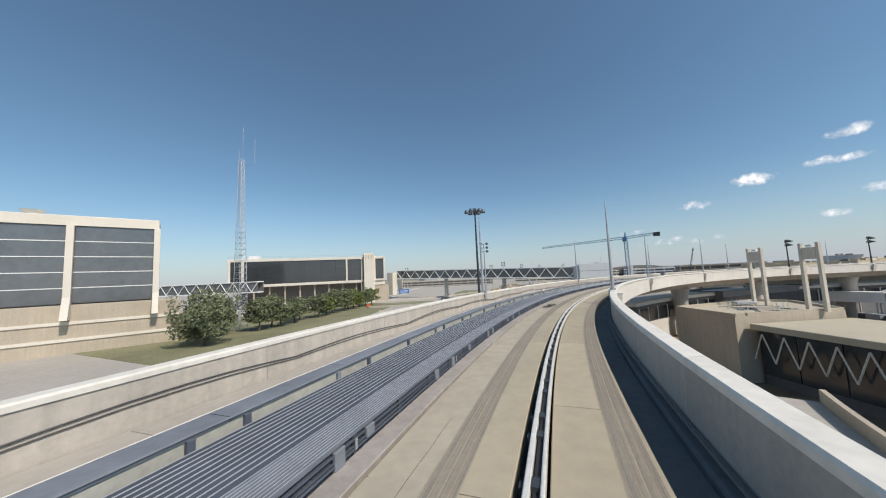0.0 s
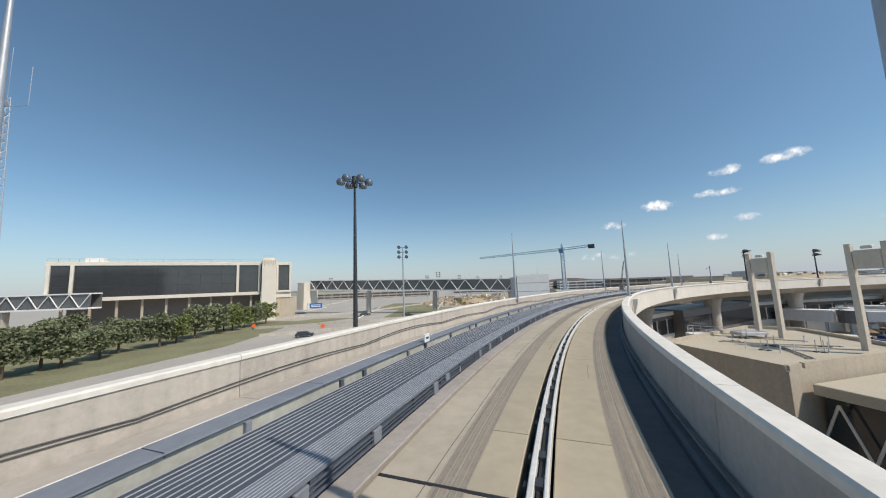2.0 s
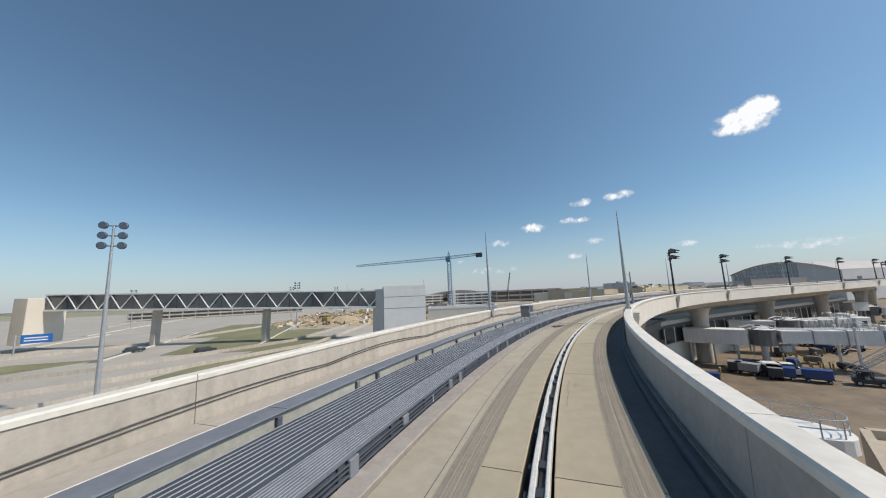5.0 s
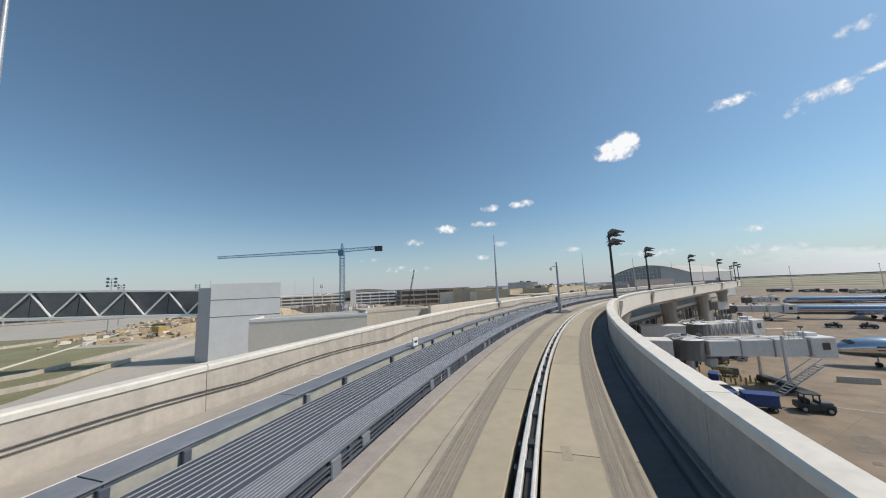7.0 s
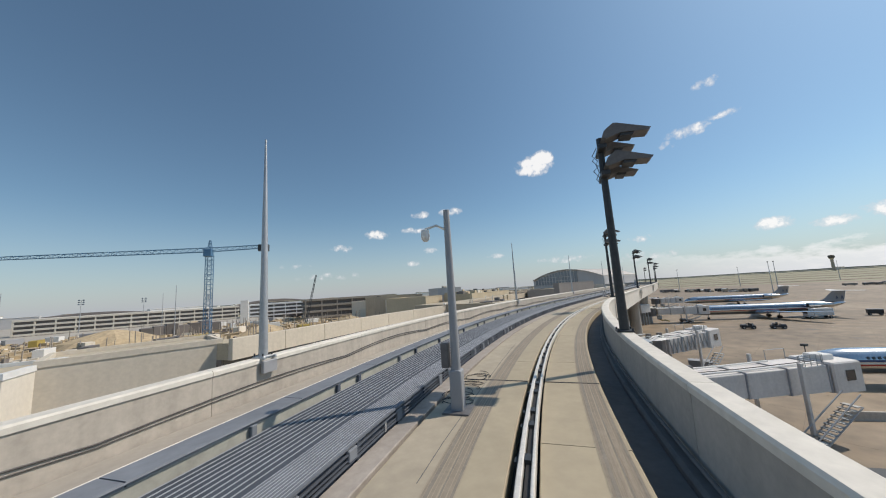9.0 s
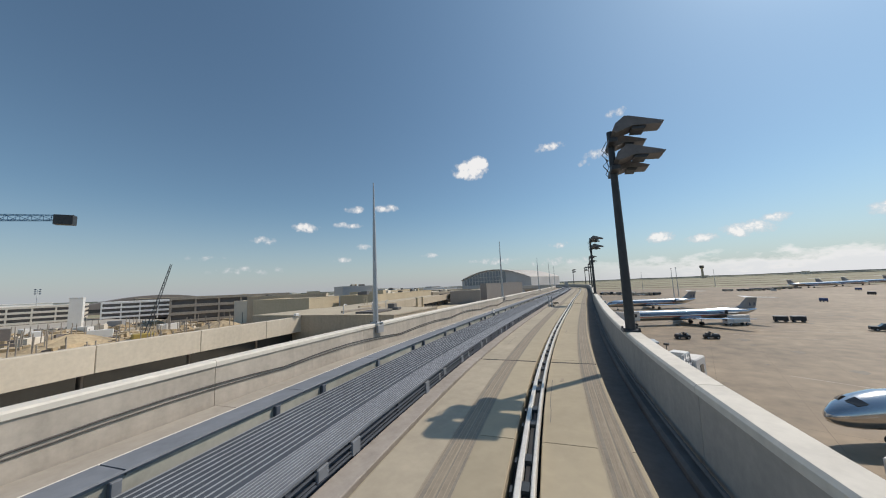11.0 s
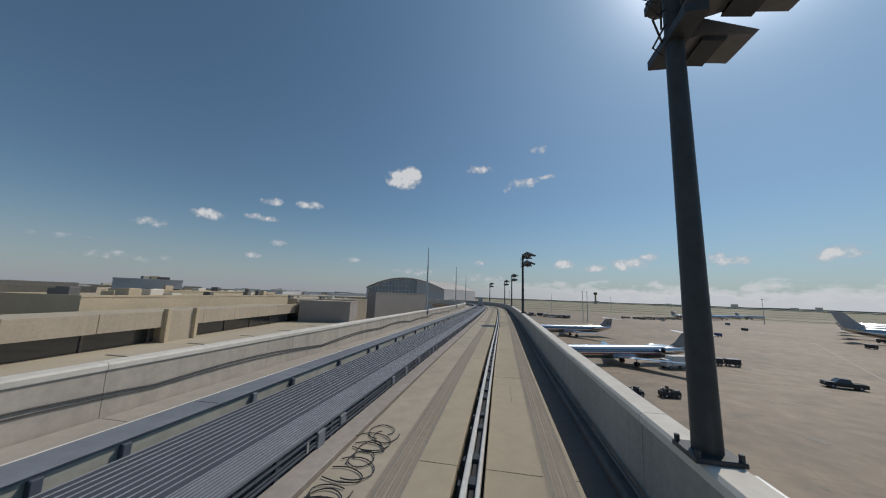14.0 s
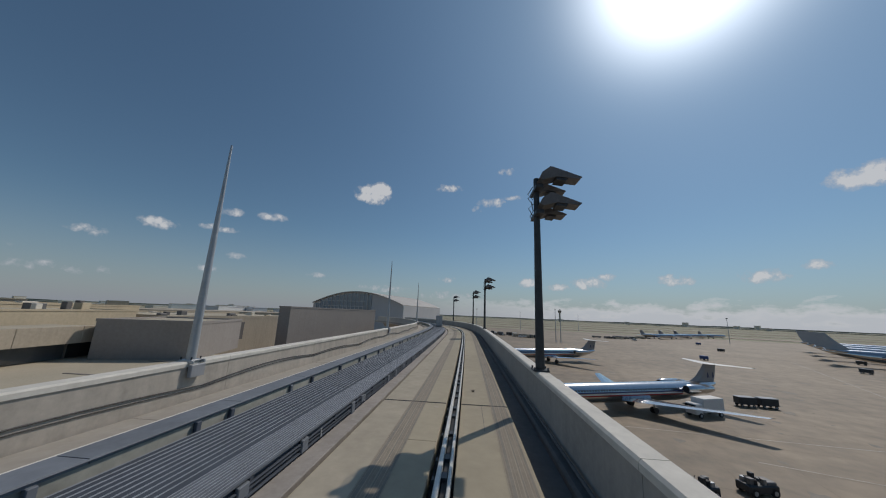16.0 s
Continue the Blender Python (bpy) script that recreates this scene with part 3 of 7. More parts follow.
        sweep(cov, [(-4.86, R + 0.465), (-4.86, R + 0.515), (-4.88, R + 0.53), (-5.39, R + 0.53), (-5.41, R + 0.515), (-5.41, R + 0.465)], s + 0.012, s + 2.988, 1.5)
        part("cover", cov, M_COVER, trough)
        s += 3.0
    for lat, pipe_mat in ((-4.85, M_COVER), (-5.42, M_CAP)):
        e = Shape()
        pts = [on_track(-42 + i * 2, lat, R + 0.515) for i in range(int((END + 34) / 2))]
        e.tube(pts, 0.018, 6)
        part("edge_pipe", e, pipe_mat, trough, "edge pipe")
    s = -40.0
    k = 0
    while s < END - 10:
        b = Shape()
        m = track_pose(s, -4.85, R)
        b.bevel_box(-0.04, 0.04, -0.06, 0.06, -0.345, 0.465, 0.012, m)
        part("post", b, M_TRAY_DARK if k % 3 else M_COVER, trough)
        s += (2.4, 2.4, 0.9, 2.4, 1.3)[k % 5]
        k += 1


build_walkway()


def build_wall_cables():
    run = thing("wall_cable", "black cable run sagging along the inside of the parapet", "cable")
    for z, amp, r in ((0.42, 0.15, 0.017), (0.34, 0.12, 0.014)):
        c = Shape()
        pts = []
        for i in range(int((END + 34) / 1.0)):
            s = -42 + i
            hook = abs(math.sin(s * math.pi / 7.0))
            pts.append(on_track(s, -7.585, R + z + amp * (hook - 0.5) + 0.06 * math.sin(s * 0.37)))
        c.tube(pts, r, 6)
        part("line", c, M_WALLCABLE, run)
    pipe = thing("wall_pipe", "thin grey conduit along the foot of the parapet", "pipe")
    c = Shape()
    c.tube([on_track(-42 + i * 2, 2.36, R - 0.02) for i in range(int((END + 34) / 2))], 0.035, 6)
    part("line", c, M_SHADE_CRACK, pipe)


build_wall_cables()


def build_columns():
    c = Shape()
    ring = lambda r_, z, wide: [Vector((r_ * wide * math.cos(a), r_ * math.sin(a), z)) for a in (2 * math.pi * k / 20 for k in range(20))]
    c.loft([ring(1.35, 0.0, 1), ring(1.3, 6.0, 1), ring(1.3, 8.4, 1.03), ring(1.36, 9.5, 1.18), ring(1.45, R - 2.3, 1.35)])
    me = c.mesh("guideway_column", M_PARAPET, True)
    for s in (-2.0, 28.5, 57.3, 86.5, 115.0, 143.0, 172.0, 205.0, 239.0, 268.0):
        ob = new("guideway_column", me)
        ob.matrix_basis = track_pose(s, -2.0, 0)
        tagged(ob, "round flared concrete column carrying the guideway", "column", "guideway columns")


build_columns()


# ---- poles and lamps on the parapets ----
def build_mast(height, mat, label):
    mast = thing("lightning_mast", label, "mast", group="slender masts on the parapets")
    plate = Shape()
    plate.bevel_box(-0.2, 0.2, -0.2, 0.2, 0, 0.04, 0.01)
    part("base_plate", plate, M_GALV, mast)
    box = Shape()
    box.bevel_box(0.18, 0.30, -0.25, 0.25, -0.42, -0.08, 0.02)
    part("bracket_box", box, M_GREYFIN, mast, "grey bracket box clamped to the wall")
    for y in (-0.2, 0.2):
        arm = Shape()
        arm.bevel_box(0.1, 0.29, y - 0.03, y + 0.03, -0.055, 0.03, 0.01)
        part("clamp_arm", arm, M_GALV, mast)
    p = Shape()
    p.tube([(0, 0, 0.04), (0, 0, 0.9), (0, 0, height * 0.55), (0, 0, height)], [0.13, 0.12, 0.085, 0.03], 14)
    part("pole", p, mat, mast, smooth=True)
    for x, y in ((0.16, 0.16), (-0.16, 0.16), (0.16, -0.16), (-0.16, -0.16)):
        b = Shape()
        b.tube([(x, y, 0.04), (x, y, 0.12)], 0.022, 6)
        part("bolt", b, M_DARKSTEEL, mast)
    return mast


mast = build_mast(6.9, M_GALV, "slender tapered galvanised mast bolted to the parapet")
TOP = R + 1.075
mast.matrix_basis = track_pose(26.7, 2.62, TOP, 180)
for s in (57.5, 86.7):
    copy_thing(mast, track_pose(s, 2.62, TOP, 180))
for s in (-3.0, 26.1, 56.7, 86.7, 115.5, 145.1, 171.0, 202.6, 226.0, 250.0):
    copy_thing(mast, track_pose(s, -7.75, TOP))


def build_floodlight():
    lamp = thing("floodlight_mast", "dark steel apron floodlight mast with four shielded heads", "lamp", group="apron floodlights")
    plate = Shape()
    plate.bevel_box(-0.24, 0.24, -0.24, 0.24, 0, 0.05, 0.01)
    part("base_plate", plate, M_DARKSTEEL, lamp)
    p = Shape()
    p.tube([(0, 0, 0.05), (0, 0, 3.2), (0, 0, 6.45)], [0.145, 0.12, 0.095], 14)
    part("pole", p, M_DARKSTEEL, lamp, smooth=True)
    for x, y in ((0.2, 0.2), (-0.2, 0.2), (0.2, -0.2), (-0.2, -0.2)):
        b = Shape()
        b.tube([(x, y, 0.05), (x, y, 0.12)], 0.03, 6)
        part("bolt", b, M_DARKSTEEL, lamp)
    for z in (5.1, 6.0):
        arm = Shape()
        arm.bevel_box(-0.12, 0.14, -0.5, 0.5, z - 0.07, z + 0.07, 0.02)
        part("crossarm", arm, M_DARKSTEEL, lamp)
    for z, y, size in ((6.35, -0.32, 0.95), (6.11, 0.36, 0.72), (5.43, -0.32, 0.92), (5.25, 0.36, 0.72)):
        prof = [(0.0, -0.10), (0.10, 0.12), (0.38, 0.32), (0.50, 0.30), (1.46, -0.08), (1.38, -0.16), (0.60, -0.06), (0.12, -0.18)]
        h = Shape()
        h.loft([[Vector((x * size, y + w, z + dz * size)) for x, dz in prof] for w in (-0.27, 0.27)])
        head = part("hood", h, M_HOOD, lamp, "grey sheet-metal hood")
        v = Shape()
        v.loft([[Vector((x * size, y + w, z + dz * size)) for x, dz in ((0.58, -0.08), (0.98, -0.125), (0.92, -0.21), (0.55, -0.16))] for w in (-0.24, 0.24)])
        part("visor", v, M_DARKSTEEL, head, "dark lamp visor")
    junk = Shape()
    for i in range(5):
        a = i * 1.3
        junk.tube([(-0.12, 0.1 * math.sin(a), 6.15 - i * 0.22), (-0.26 - 0.05 * math.sin(a * 2), 0.2 * math.cos(a), 5.95 - i * 0.22), (-0.12, 0.05, 5.7 - i * 0.2)], 0.014, 5)
    tagged(part("wiring", junk, M_CABLE, lamp, "loose wiring"), kind="stuff")
    return lamp


lamp = build_floodlight()
lamp.matrix_basis = track_pose(119.6, 2.62, TOP)
for s, tall in ((143.5, 1.0), (172.7, 1.0), (204.2, 1.0), (235.0, 0.98), (254.0, 0.94), (274.0, 0.95)):
    copy_thing(lamp, track_pose(s, 2.62, TOP) @ Matrix.Scale(tall, 4))

# ---- buildings and towers ----
def facing(x, y, dx, dy, z=0.0):
    """A frame at (x, y) whose x axis runs along (dx, dy)."""
    return pose(x, y, z, 0, 0, math.degrees(math.atan2(dy, dx)))


def build_office(m, length, depth, z_roof, z_glass0, z_glass1, label, base_z=2.0):
    """Long precast block on stilts with a ribbon of tinted glass and a stair tower at its far end. x along the front, y inward."""
    b = thing("office_building", label, "building", m)
    w = Shape()
    w.box(0, length, 0.6, depth, z_glass0 - 1.2, z_roof - 0.9)
    part("core", w, M_DARKBOX, b)
    fr = Shape()
    fr.bevel_box(-0.4, length + 0.4, 0, depth + 0.4, z_roof - 1.3, z_roof, 0.08)
    part("roof", fr, M_BEIGE2, b)
    sl = Shape()
    sl.bevel_box(-0.4, length + 0.4, -0.1, depth + 0.4, z_glass0 - 1.3, z_glass0, 0.08)
    part("floor_slab", sl, M_BEIGE2, b)
    n = max(3, round(length / 7))
    for i in range(n):
        x0, x1 = length * i / n, length * (i + 1) / n
        for r_ in range(3):
            za = z_glass0 + (z_roof - 1.3 - z_glass0) * r_ / 3
            zb = z_glass0 + (z_roof - 1.3 - z_glass0) * (r_ + 1) / 3
            p = Shape()
            p.box(x0 + 0.04, x1 - 0.04, 0.45, 0.58, za + 0.03, zb - 0.03)
            part("window", p, M_GLASS, b)
    for x in (0.0, length * 0.09, length * 0.86, length - 0.9):
        f = Shape()
        f.bevel_box(x, x + 0.9, -0.25, 0.5, z_glass0, z_roof - 1.3, 0.08)
        part("fin", f, M_BEIGE2, b)
    rail = Shape()
    k = int(length / 2.5)
    for i in range(k + 1):
        rail.tube([(i * length / k, 0.4, z_roof), (i * length / k, 0.4, z_roof + 1.1)], 0.06, 5)
    rail.tube([(0, 0.4, z_roof + 1.1), (length, 0.4, z_roof + 1.1)], 0.05, 5)
    part("roof_rail", rail, M_GALV, b)
    pent = Shape()
    pent.bevel_box(length * 0.12, length * 0.2, 4, 9, z_roof, z_roof + 1.8, 0.1)
    part("penthouse", pent, M_WHITE, b)
    for i in range(9):
        c = Shape()
        x = length * (i + 0.5) / 9
        c.bevel_box(x - 0.35, x + 0.35, 2, 2.7, base_z, z_glass0 - 1.3, 0.05)
        part("stilt", c, M_BEIGE, b)
    gf = Shape()
    gf.box(3, length - 0.5, 7, depth, base_z, z_glass0 - 1.32)
    part("ground_floor", gf, M_DARKWALL, b)
    st = Shape()
    st.bevel_box(length + 0.42, length + 6.0, -2.2, depth * 0.6, base_z, z_roof + 0.9, 0.15)
    tower = part("stair_tower", st, M_BEIGE2, b)
    for i in range(7):
        q = Shape()
        x = length + 0.5 + i * 0.8
        q.bevel_box(x, x + 0.3, -2.32, -2.202, z_roof - 0.9 - 0.8 * (i % 2), z_roof + 0.9, 0.03)
        part("tooth", q, M_BEIGE, tower)
    q = Shape()
    q.bevel_box(length + 0.9, length + 5.4, -1.2, 4.0, z_roof + 0.9, z_roof + 1.9, 0.08)
    part("crown_block", q, M_BEIGE2, tower)
    for i in range(6):
        q = Shape()
        q.tube([(length + 1.0 + i * 0.85, -1.0, z_roof + 1.9), (length + 1.0 + i * 0.85, -1.0, z_roof + 2.8)], 0.05, 5)
        part("crown_post", q, M_GALV, tower)
    q = Shape()
    q.tube([(length + 1.0, -1.0, z_roof + 2.8), (length + 5.3, -1.0, z_roof + 2.8)], 0.05, 5)
    part("crown_rail", q, M_GALV, tower)
    wg = Shape()
    wg.bevel_box(length + 6.02, length + 12.0, 0.4, depth * 0.6, z_glass0 - 3.0, z_roof, 0.1)
    wing = part("wing", wg, M_BEIGE2, b)
    wgl = Shape()
    wgl.box(length + 6.9, length + 11.2, 0.28, 0.398, z_glass0 + 0.3, z_roof - 1.3)
    part("window", wgl, M_GLASS, wing)
    for x0, x1, z0, z1 in ((6.1, 6.85, z_glass0 - 0.6, z_roof - 0.1), (11.25, 12.0, z_glass0 - 0.6, z_roof - 0.1), (6.86, 11.24, z_roof - 1.25, z_roof - 0.1), (6.86, 11.24, z_glass0 - 0.6, z_glass0 + 0.25)):
        fr2 = Shape()
        fr2.bevel_box(length + x0, length + x1, -0.35, 0.396, z0, z1, 0.05)
        part("window_frame", fr2, M_BEIGE2, wing)
    low = Shape()
    low.bevel_box(length + 6.02, length + 14.0, 0.8, depth * 0.6, base_z, z_glass0 - 3.02, 0.1)
    part("podium", low, M_BEIGE, b)
    return b


# far office: front runs from (-147,112) to (-86,157)
dx, dy = 61.0, 45.0
office_len = math.hypot(dx, dy)
build_office(facing(-147.0, 112.0, dx, dy), office_len - 12.0, 24, 28.2, 15.4, 26.6, "pale precast office block on stilts with ribbon of tinted glass", 2.0)


def build_glass_block():
    """Near glass-fronted block with pale piers and a plain precast base."""
    m = facing(-86.5, 48.2, -0.52, -0.854)
    b = thing("glazed_building", "beige precast building with grey glazed front and pale piers", "building", m)
    L, D = 70, 7.0
    base = Shape()
    base.bevel_box(-4.2, L, -D, 0, 2.0, 13.0, 0.1)
    part("base", base, M_BEIGE, b)
    mid = Shape()
    mid.box(0.1, L, -D, -0.6, 13.0, 29.8)
    part("core", mid, M_DARKBOX, b)
    roof = Shape()
    roof.bevel_box(-0.3, L, -D, 0.35, 29.5, 31.6, 0.1)
    part("roof", roof, M_BEIGE2, b)
    for i in range(6):
        x = i * 13.4
        p = Shape()
        p.loft([[Vector(q) for q in ((x - 0.55, 0.2, z), (x + 0.55, 0.2, z), (x + 0.55, 0.2 + o, z), (x - 0.55, 0.2 + o, z))] for z, o in ((10.0, 2.6), (14.5, 1.0), (29.5, 0.8))])
        part("pier", p, M_BEIGE2, b)
        for k in range(5):
            z0, z1 = 13.2 + k * 3.25, 13.2 + (k + 1) * 3.25
            g = Shape()
            g.box(x + 0.6, x + 12.8, -0.2, 0.0, z0 + 0.08, z1 - 0.08)
            part("pane", g, M_GLASS2, b)
        for k in range(1, 5):
            t = Shape()
            t.box(x + 0.56, x + 12.84, -0.1, 0.12, 13.2 + k * 3.25 - 0.09, 13.2 + k * 3.25 + 0.09)
            part("transom", t, M_WHITE, b)
    dish = Shape()
    dish.loft([[Vector((19 + r * math.cos(a), -2 + r * math.sin(a), z - 0.7)) for a in (2 * math.pi * k / 16 for k in range(16))] for r, z in ((0.4, 32.3), (1.2, 32.7), (1.8, 33.3))])
    part("dish", dish, M_WHITE, b)
    for k in range(2):
        led = Shape()
        led.box(-4.22, L, 0.0, 0.25, 5.6 + k * 3.4, 6.2 + k * 3.4)
        part("ledge", led, M_BEIGE2, b)
    ext = Shape()
    ext.bevel_box(-9.5, -4.22, -6.6, -2.2, 2.0, 9.5, 0.1)
    part("annex", ext, M_BEIGE, b)


build_glass_block()


def lattice(shape, base, top, w0, w1, bays, r):
    """A square lattice mast between two points."""
    base, top = Vector(base), Vector(top)
    axis = (top - base).normalized()
    a = axis.cross(Vector((0, 1, 0) if abs(axis.y) < 0.9 else (1, 0, 0))).normalized()
    b = axis.cross(a)
    ring = []
    for i in range(bays + 1):
        t = i / bays
        c, w = base.lerp(top, t), w0 + (w1 - w0) * t
        ring.append([c + a * (sx * w / 2) + b * (sy * w / 2) for sx, sy in ((-1, -1), (1, -1), (1, 1), (-1, 1))])
    for j in range(4):
        shape.tube([q[j] for q in ring], r, 5)
    for i in range(bays):
        for j in range(4):
            shape.tube([ring[i][j], ring[i + 1][(j + 1) % 4]], r * 0.6, 4)
            shape.tube([ring[i][j], ring[i][(j + 1) % 4]], r * 0.6, 4)
    return shape


def build_radio_tower():
    t = thing("radio_tower", "tall galvanised lattice radio tower with whip aerials", "tower", pose(-81.9, 65.8, 2.5))
    sh = lattice(Shape(), (0, 0, 0), (0, 0, 49.5), 2.7, 0.9, 30, 0.075)
    part("lattice", sh, M_GALV, t)
    for x, y, z, h in ((0.6, 0, 49.0, 10), (-1.3, 0.3, 45, 8), (4.4, 0.6, 47.5, 7.5), (-1.0, 0, 39, 6)):
        a = Shape()
        a.tube([(0, 0, z), (x, y, z), (x, y, z + h)], 0.045, 5)
        part("aerial", a, M_GALV, t)


build_radio_tower()


def build_light_mast():
    t = thing("high_mast_light", "tall dark high mast with ring of six round floodlights", "lamp", pose(-11.6, 56.0, 3.2))
    p = Shape()
    p.tube([(0, 0, 0.3), (0, 0, 12), (0, 0, 24.2)], [0.30, 0.22, 0.12], 12)
    part("pole", p, M_DARKSTEEL, t, smooth=True)
    foot = Shape()
    foot.bevel_box(-0.6, 0.6, -0.6, 0.6, -0.6, 0.3, 0.05)
    part("foundation", foot, M_PARAPET, t)
    hub = Shape()
    hub.tube([(0, 0, 23.2), (0, 0, 24.4)], 0.32, 10)
    part("hub", hub, M_DARKSTEEL, t)
    for i in range(6):
        a = i * math.pi / 3 + 0.3
        cx, cy = 1.5 * math.cos(a), 1.5 * math.sin(a)
        arm = Shape()
        arm.tube([(0, 0, 23.8), (cx * 0.75, cy * 0.75, 23.9)], 0.06, 6)
        part("arm", arm, M_DARKSTEEL, t)
        h = Shape()
        h.loft([[Vector((cx + r * math.cos(q), cy + r * math.sin(q), z)) for q in (2 * math.pi * k / 14 for k in range(14))] for r, z in ((0.42, 23.5), (0.46, 23.66), (0.44, 23.9), (0.32, 24.12), (0.12, 24.2))])
        part("lamp_head", h, M_LAMPHEAD, t, smooth=True)


build_light_mast()


def build_flood_pole(m, h):
    t = thing("roadway_light", "grey road light mast with two rows of round lamps", "lamp", m, "road light masts")
    p = Shape()
    p.tube([(0, 0, 0), (0, 0, h)], [0.28, 0.13], 10)
    part("pole", p, M_GALV, t, smooth=True)
    for z in (h - 2.6, h - 1.3, h):
        arm = Shape()
        arm.tube([(-1.1, 0, z), (1.1, 0, z)], 0.07, 6)
        part("arm", arm, M_DARKSTEEL, t)
        for x in (-1.0, 1.0):
            l = Shape()
            l.loft([[Vector((x + r * math.cos(q), y, z + 0.05 + r * math.sin(q))) for q in (2 * math.pi * k / 12 for k in range(12))] for r, y in ((0.2, 0.25), (0.46, 0.1), (0.48, -0.2), (0.4, -0.25))])
            part("lamp_head", l, M_LAMPHEAD, t)
    return t


fl = build_flood_pole(pose(-19.4, 104.8, 3.0, 0, 0, 10), 22.6)
for x, y in ((-30, 235), (-24, 330), (-8, 400), (20, 420), (-120, 260), (60, 430), (-50, 300)):
    copy_thing(fl, pose(x, y, 1.0, 0, 0, 15))


def truss_bridge(a, b, bays, piers, label, rise=0.0):
    d = b - a
    L = d.length
    m = facing(a.x, a.y, d.x, d.y, rise) @ pose(0, 0, 0, 0, math.degrees(math.atan2(rise, L)), 0)
    br = thing("footbridge", label, "bridge", m, "footbridges")
    z0, z1 = 11.7, 17.0
    for nm, lo, hi, mat in (("floor_beam", z0, z0 + 0.5, M_WHITE), ("roof_beam", z1 - 0.4, z1, M_WHITE)):
        s = Shape()
        s.bevel_box(0, L, -0.2, 4.2, lo, hi, 0.05)
        part(nm, s, mat, br)
    for i in range(bays):
        x0, x1 = L * i / bays, L * (i + 1) / bays
        g = Shape()
        g.box(x0 + 0.05, x1 - 0.05, 0.35, 0.45, z0 + 0.52, z1 - 0.42)
        part("window", g, M_GLASS2, br)
        for p, q in (((x0, z1 - 0.4), ((x0 + x1) / 2, z0 + 0.5)), (((x0 + x1) / 2, z0 + 0.5), (x1, z1 - 0.4))):
            s = Shape()
            s.tube([(p[0], 0.0, p[1]), (q[0], 0.0, q[1])], 0.17, 6)
            part("diagonal", s, M_WHITE, br)
    back = Shape()
    back.box(0, L, 3.9, 4.1, z0 + 0.52, z1 - 0.42)
    part("rear_wall", back, M_DARKBOX, br)
    for f in piers:
        x = L * f
        s = Shape()
        s.bevel_box(x - 0.8, x + 0.8, 1.0, 3.0, -0.5, z0, 0.1)
        part("pier", s, M_PARAPET, br)
    return m, L


def build_bridge():
    truss_bridge(Vector((-262, 82, 0)), Vector((-128, 112, 0)), 22, (0.2, 0.5, 0.8), "white steel truss footbridge leading behind the office block")
    m, L = truss_bridge(Vector((-90.0, 179.0, 0)), Vector((13.4, 155.2, 0)), 15, (0.33, 0.66), "enclosed white steel truss footbridge with dark glazing", 3.2)
    w = thing("stair_block", "plain white clad stair block at the end of the footbridge", "building", facing(14.4, 153.2, 0.995, -0.10))
    s = Shape()
    s.prism([(0.0, 0.0), (12.2, 0.0), (10.5, 6.5), (-1.0, 6.0)], 2.5, 17.9)
    wing = part("wing", s, M_WHITE, w)
    for x0, x1, z in ((0.05, 12.15, 11.4), (0.05, 12.15, 14.7)):
        s = Shape()
        s.box(x0, x1, -0.02, -0.002, z, z + 0.12)
        part("joint_strip", s, M_DARKBOX, wing, "dark joint between cladding panels")
    s = Shape()
    s.prism([(-2.4, 1.4), (-0.12, 0.4), (-1.12, 6.0), (-4.0, 6.0)], 2.5, 17.2)
    part("tower", s, M_GREYBOX, w)
    lw = thing("precast_block", "beige precast block beside the footbridge", "building", m)
    s = Shape()
    s.bevel_box(-4.6, -0.05, -4.0, 6.0, 2.0, 15.8, 0.1)
    part("wall", s, M_BEIGE2, lw)


build_bridge()


def build_crane():
    t = thing("tower_crane", "blue-grey tower crane above the building site", "crane", pose(51.0, 232.2, 2.0, 0, 0, -23))
    part("tower", lattice(Shape(), (0, 0, 0), (0, 0, 31), 1.9, 1.9, 18, 0.11), M_CRANE, t)
    part("jib", lattice(Shape(), (-57, 0, 31.6), (0, 0, 33.0), 0.9, 1.5, 28, 0.08), M_CRANE, t)
    part("counter_jib", lattice(Shape(), (0, 0, 33), (19, 0, 34.0), 1.4, 1.2, 10, 0.08), M_CRANE, t)
    w = Shape()
    w.bevel_box(15.5, 19, -0.9, 0.9, 32.2, 34.6, 0.1)
    part("counterweight", w, M_DARKSTEEL, t)
    cab = Shape()
    cab.bevel_box(-1.6, 0.9, -1.4, 0.9, 30.6, 33.2, 0.15)
    part("cab", cab, M_CRANE, t)
    apex = Shape()
    lattice(apex, (0, 0, 33), (0, 0, 36.5), 1.3, 0.4, 3, 0.08)
    part("apex", apex, M_CRANE, t)
    m2 = thing("mobile_crane", "slender crawler crane boom leaning over the site", "crane", pose(84, 236, 2.0))
    part("boom", lattice(Shape(), (0, 0, 0.3), (6, 3, 24), 0.9, 0.4, 14, 0.06), M_DARKSTEEL, m2)
    bd = Shape()
    bd.bevel_box(-2.5, 2.5, -1.8, 1.8, 0.2, 3.0, 0.2)
    part("body", bd, M_YELLOW, m2)


build_crane()


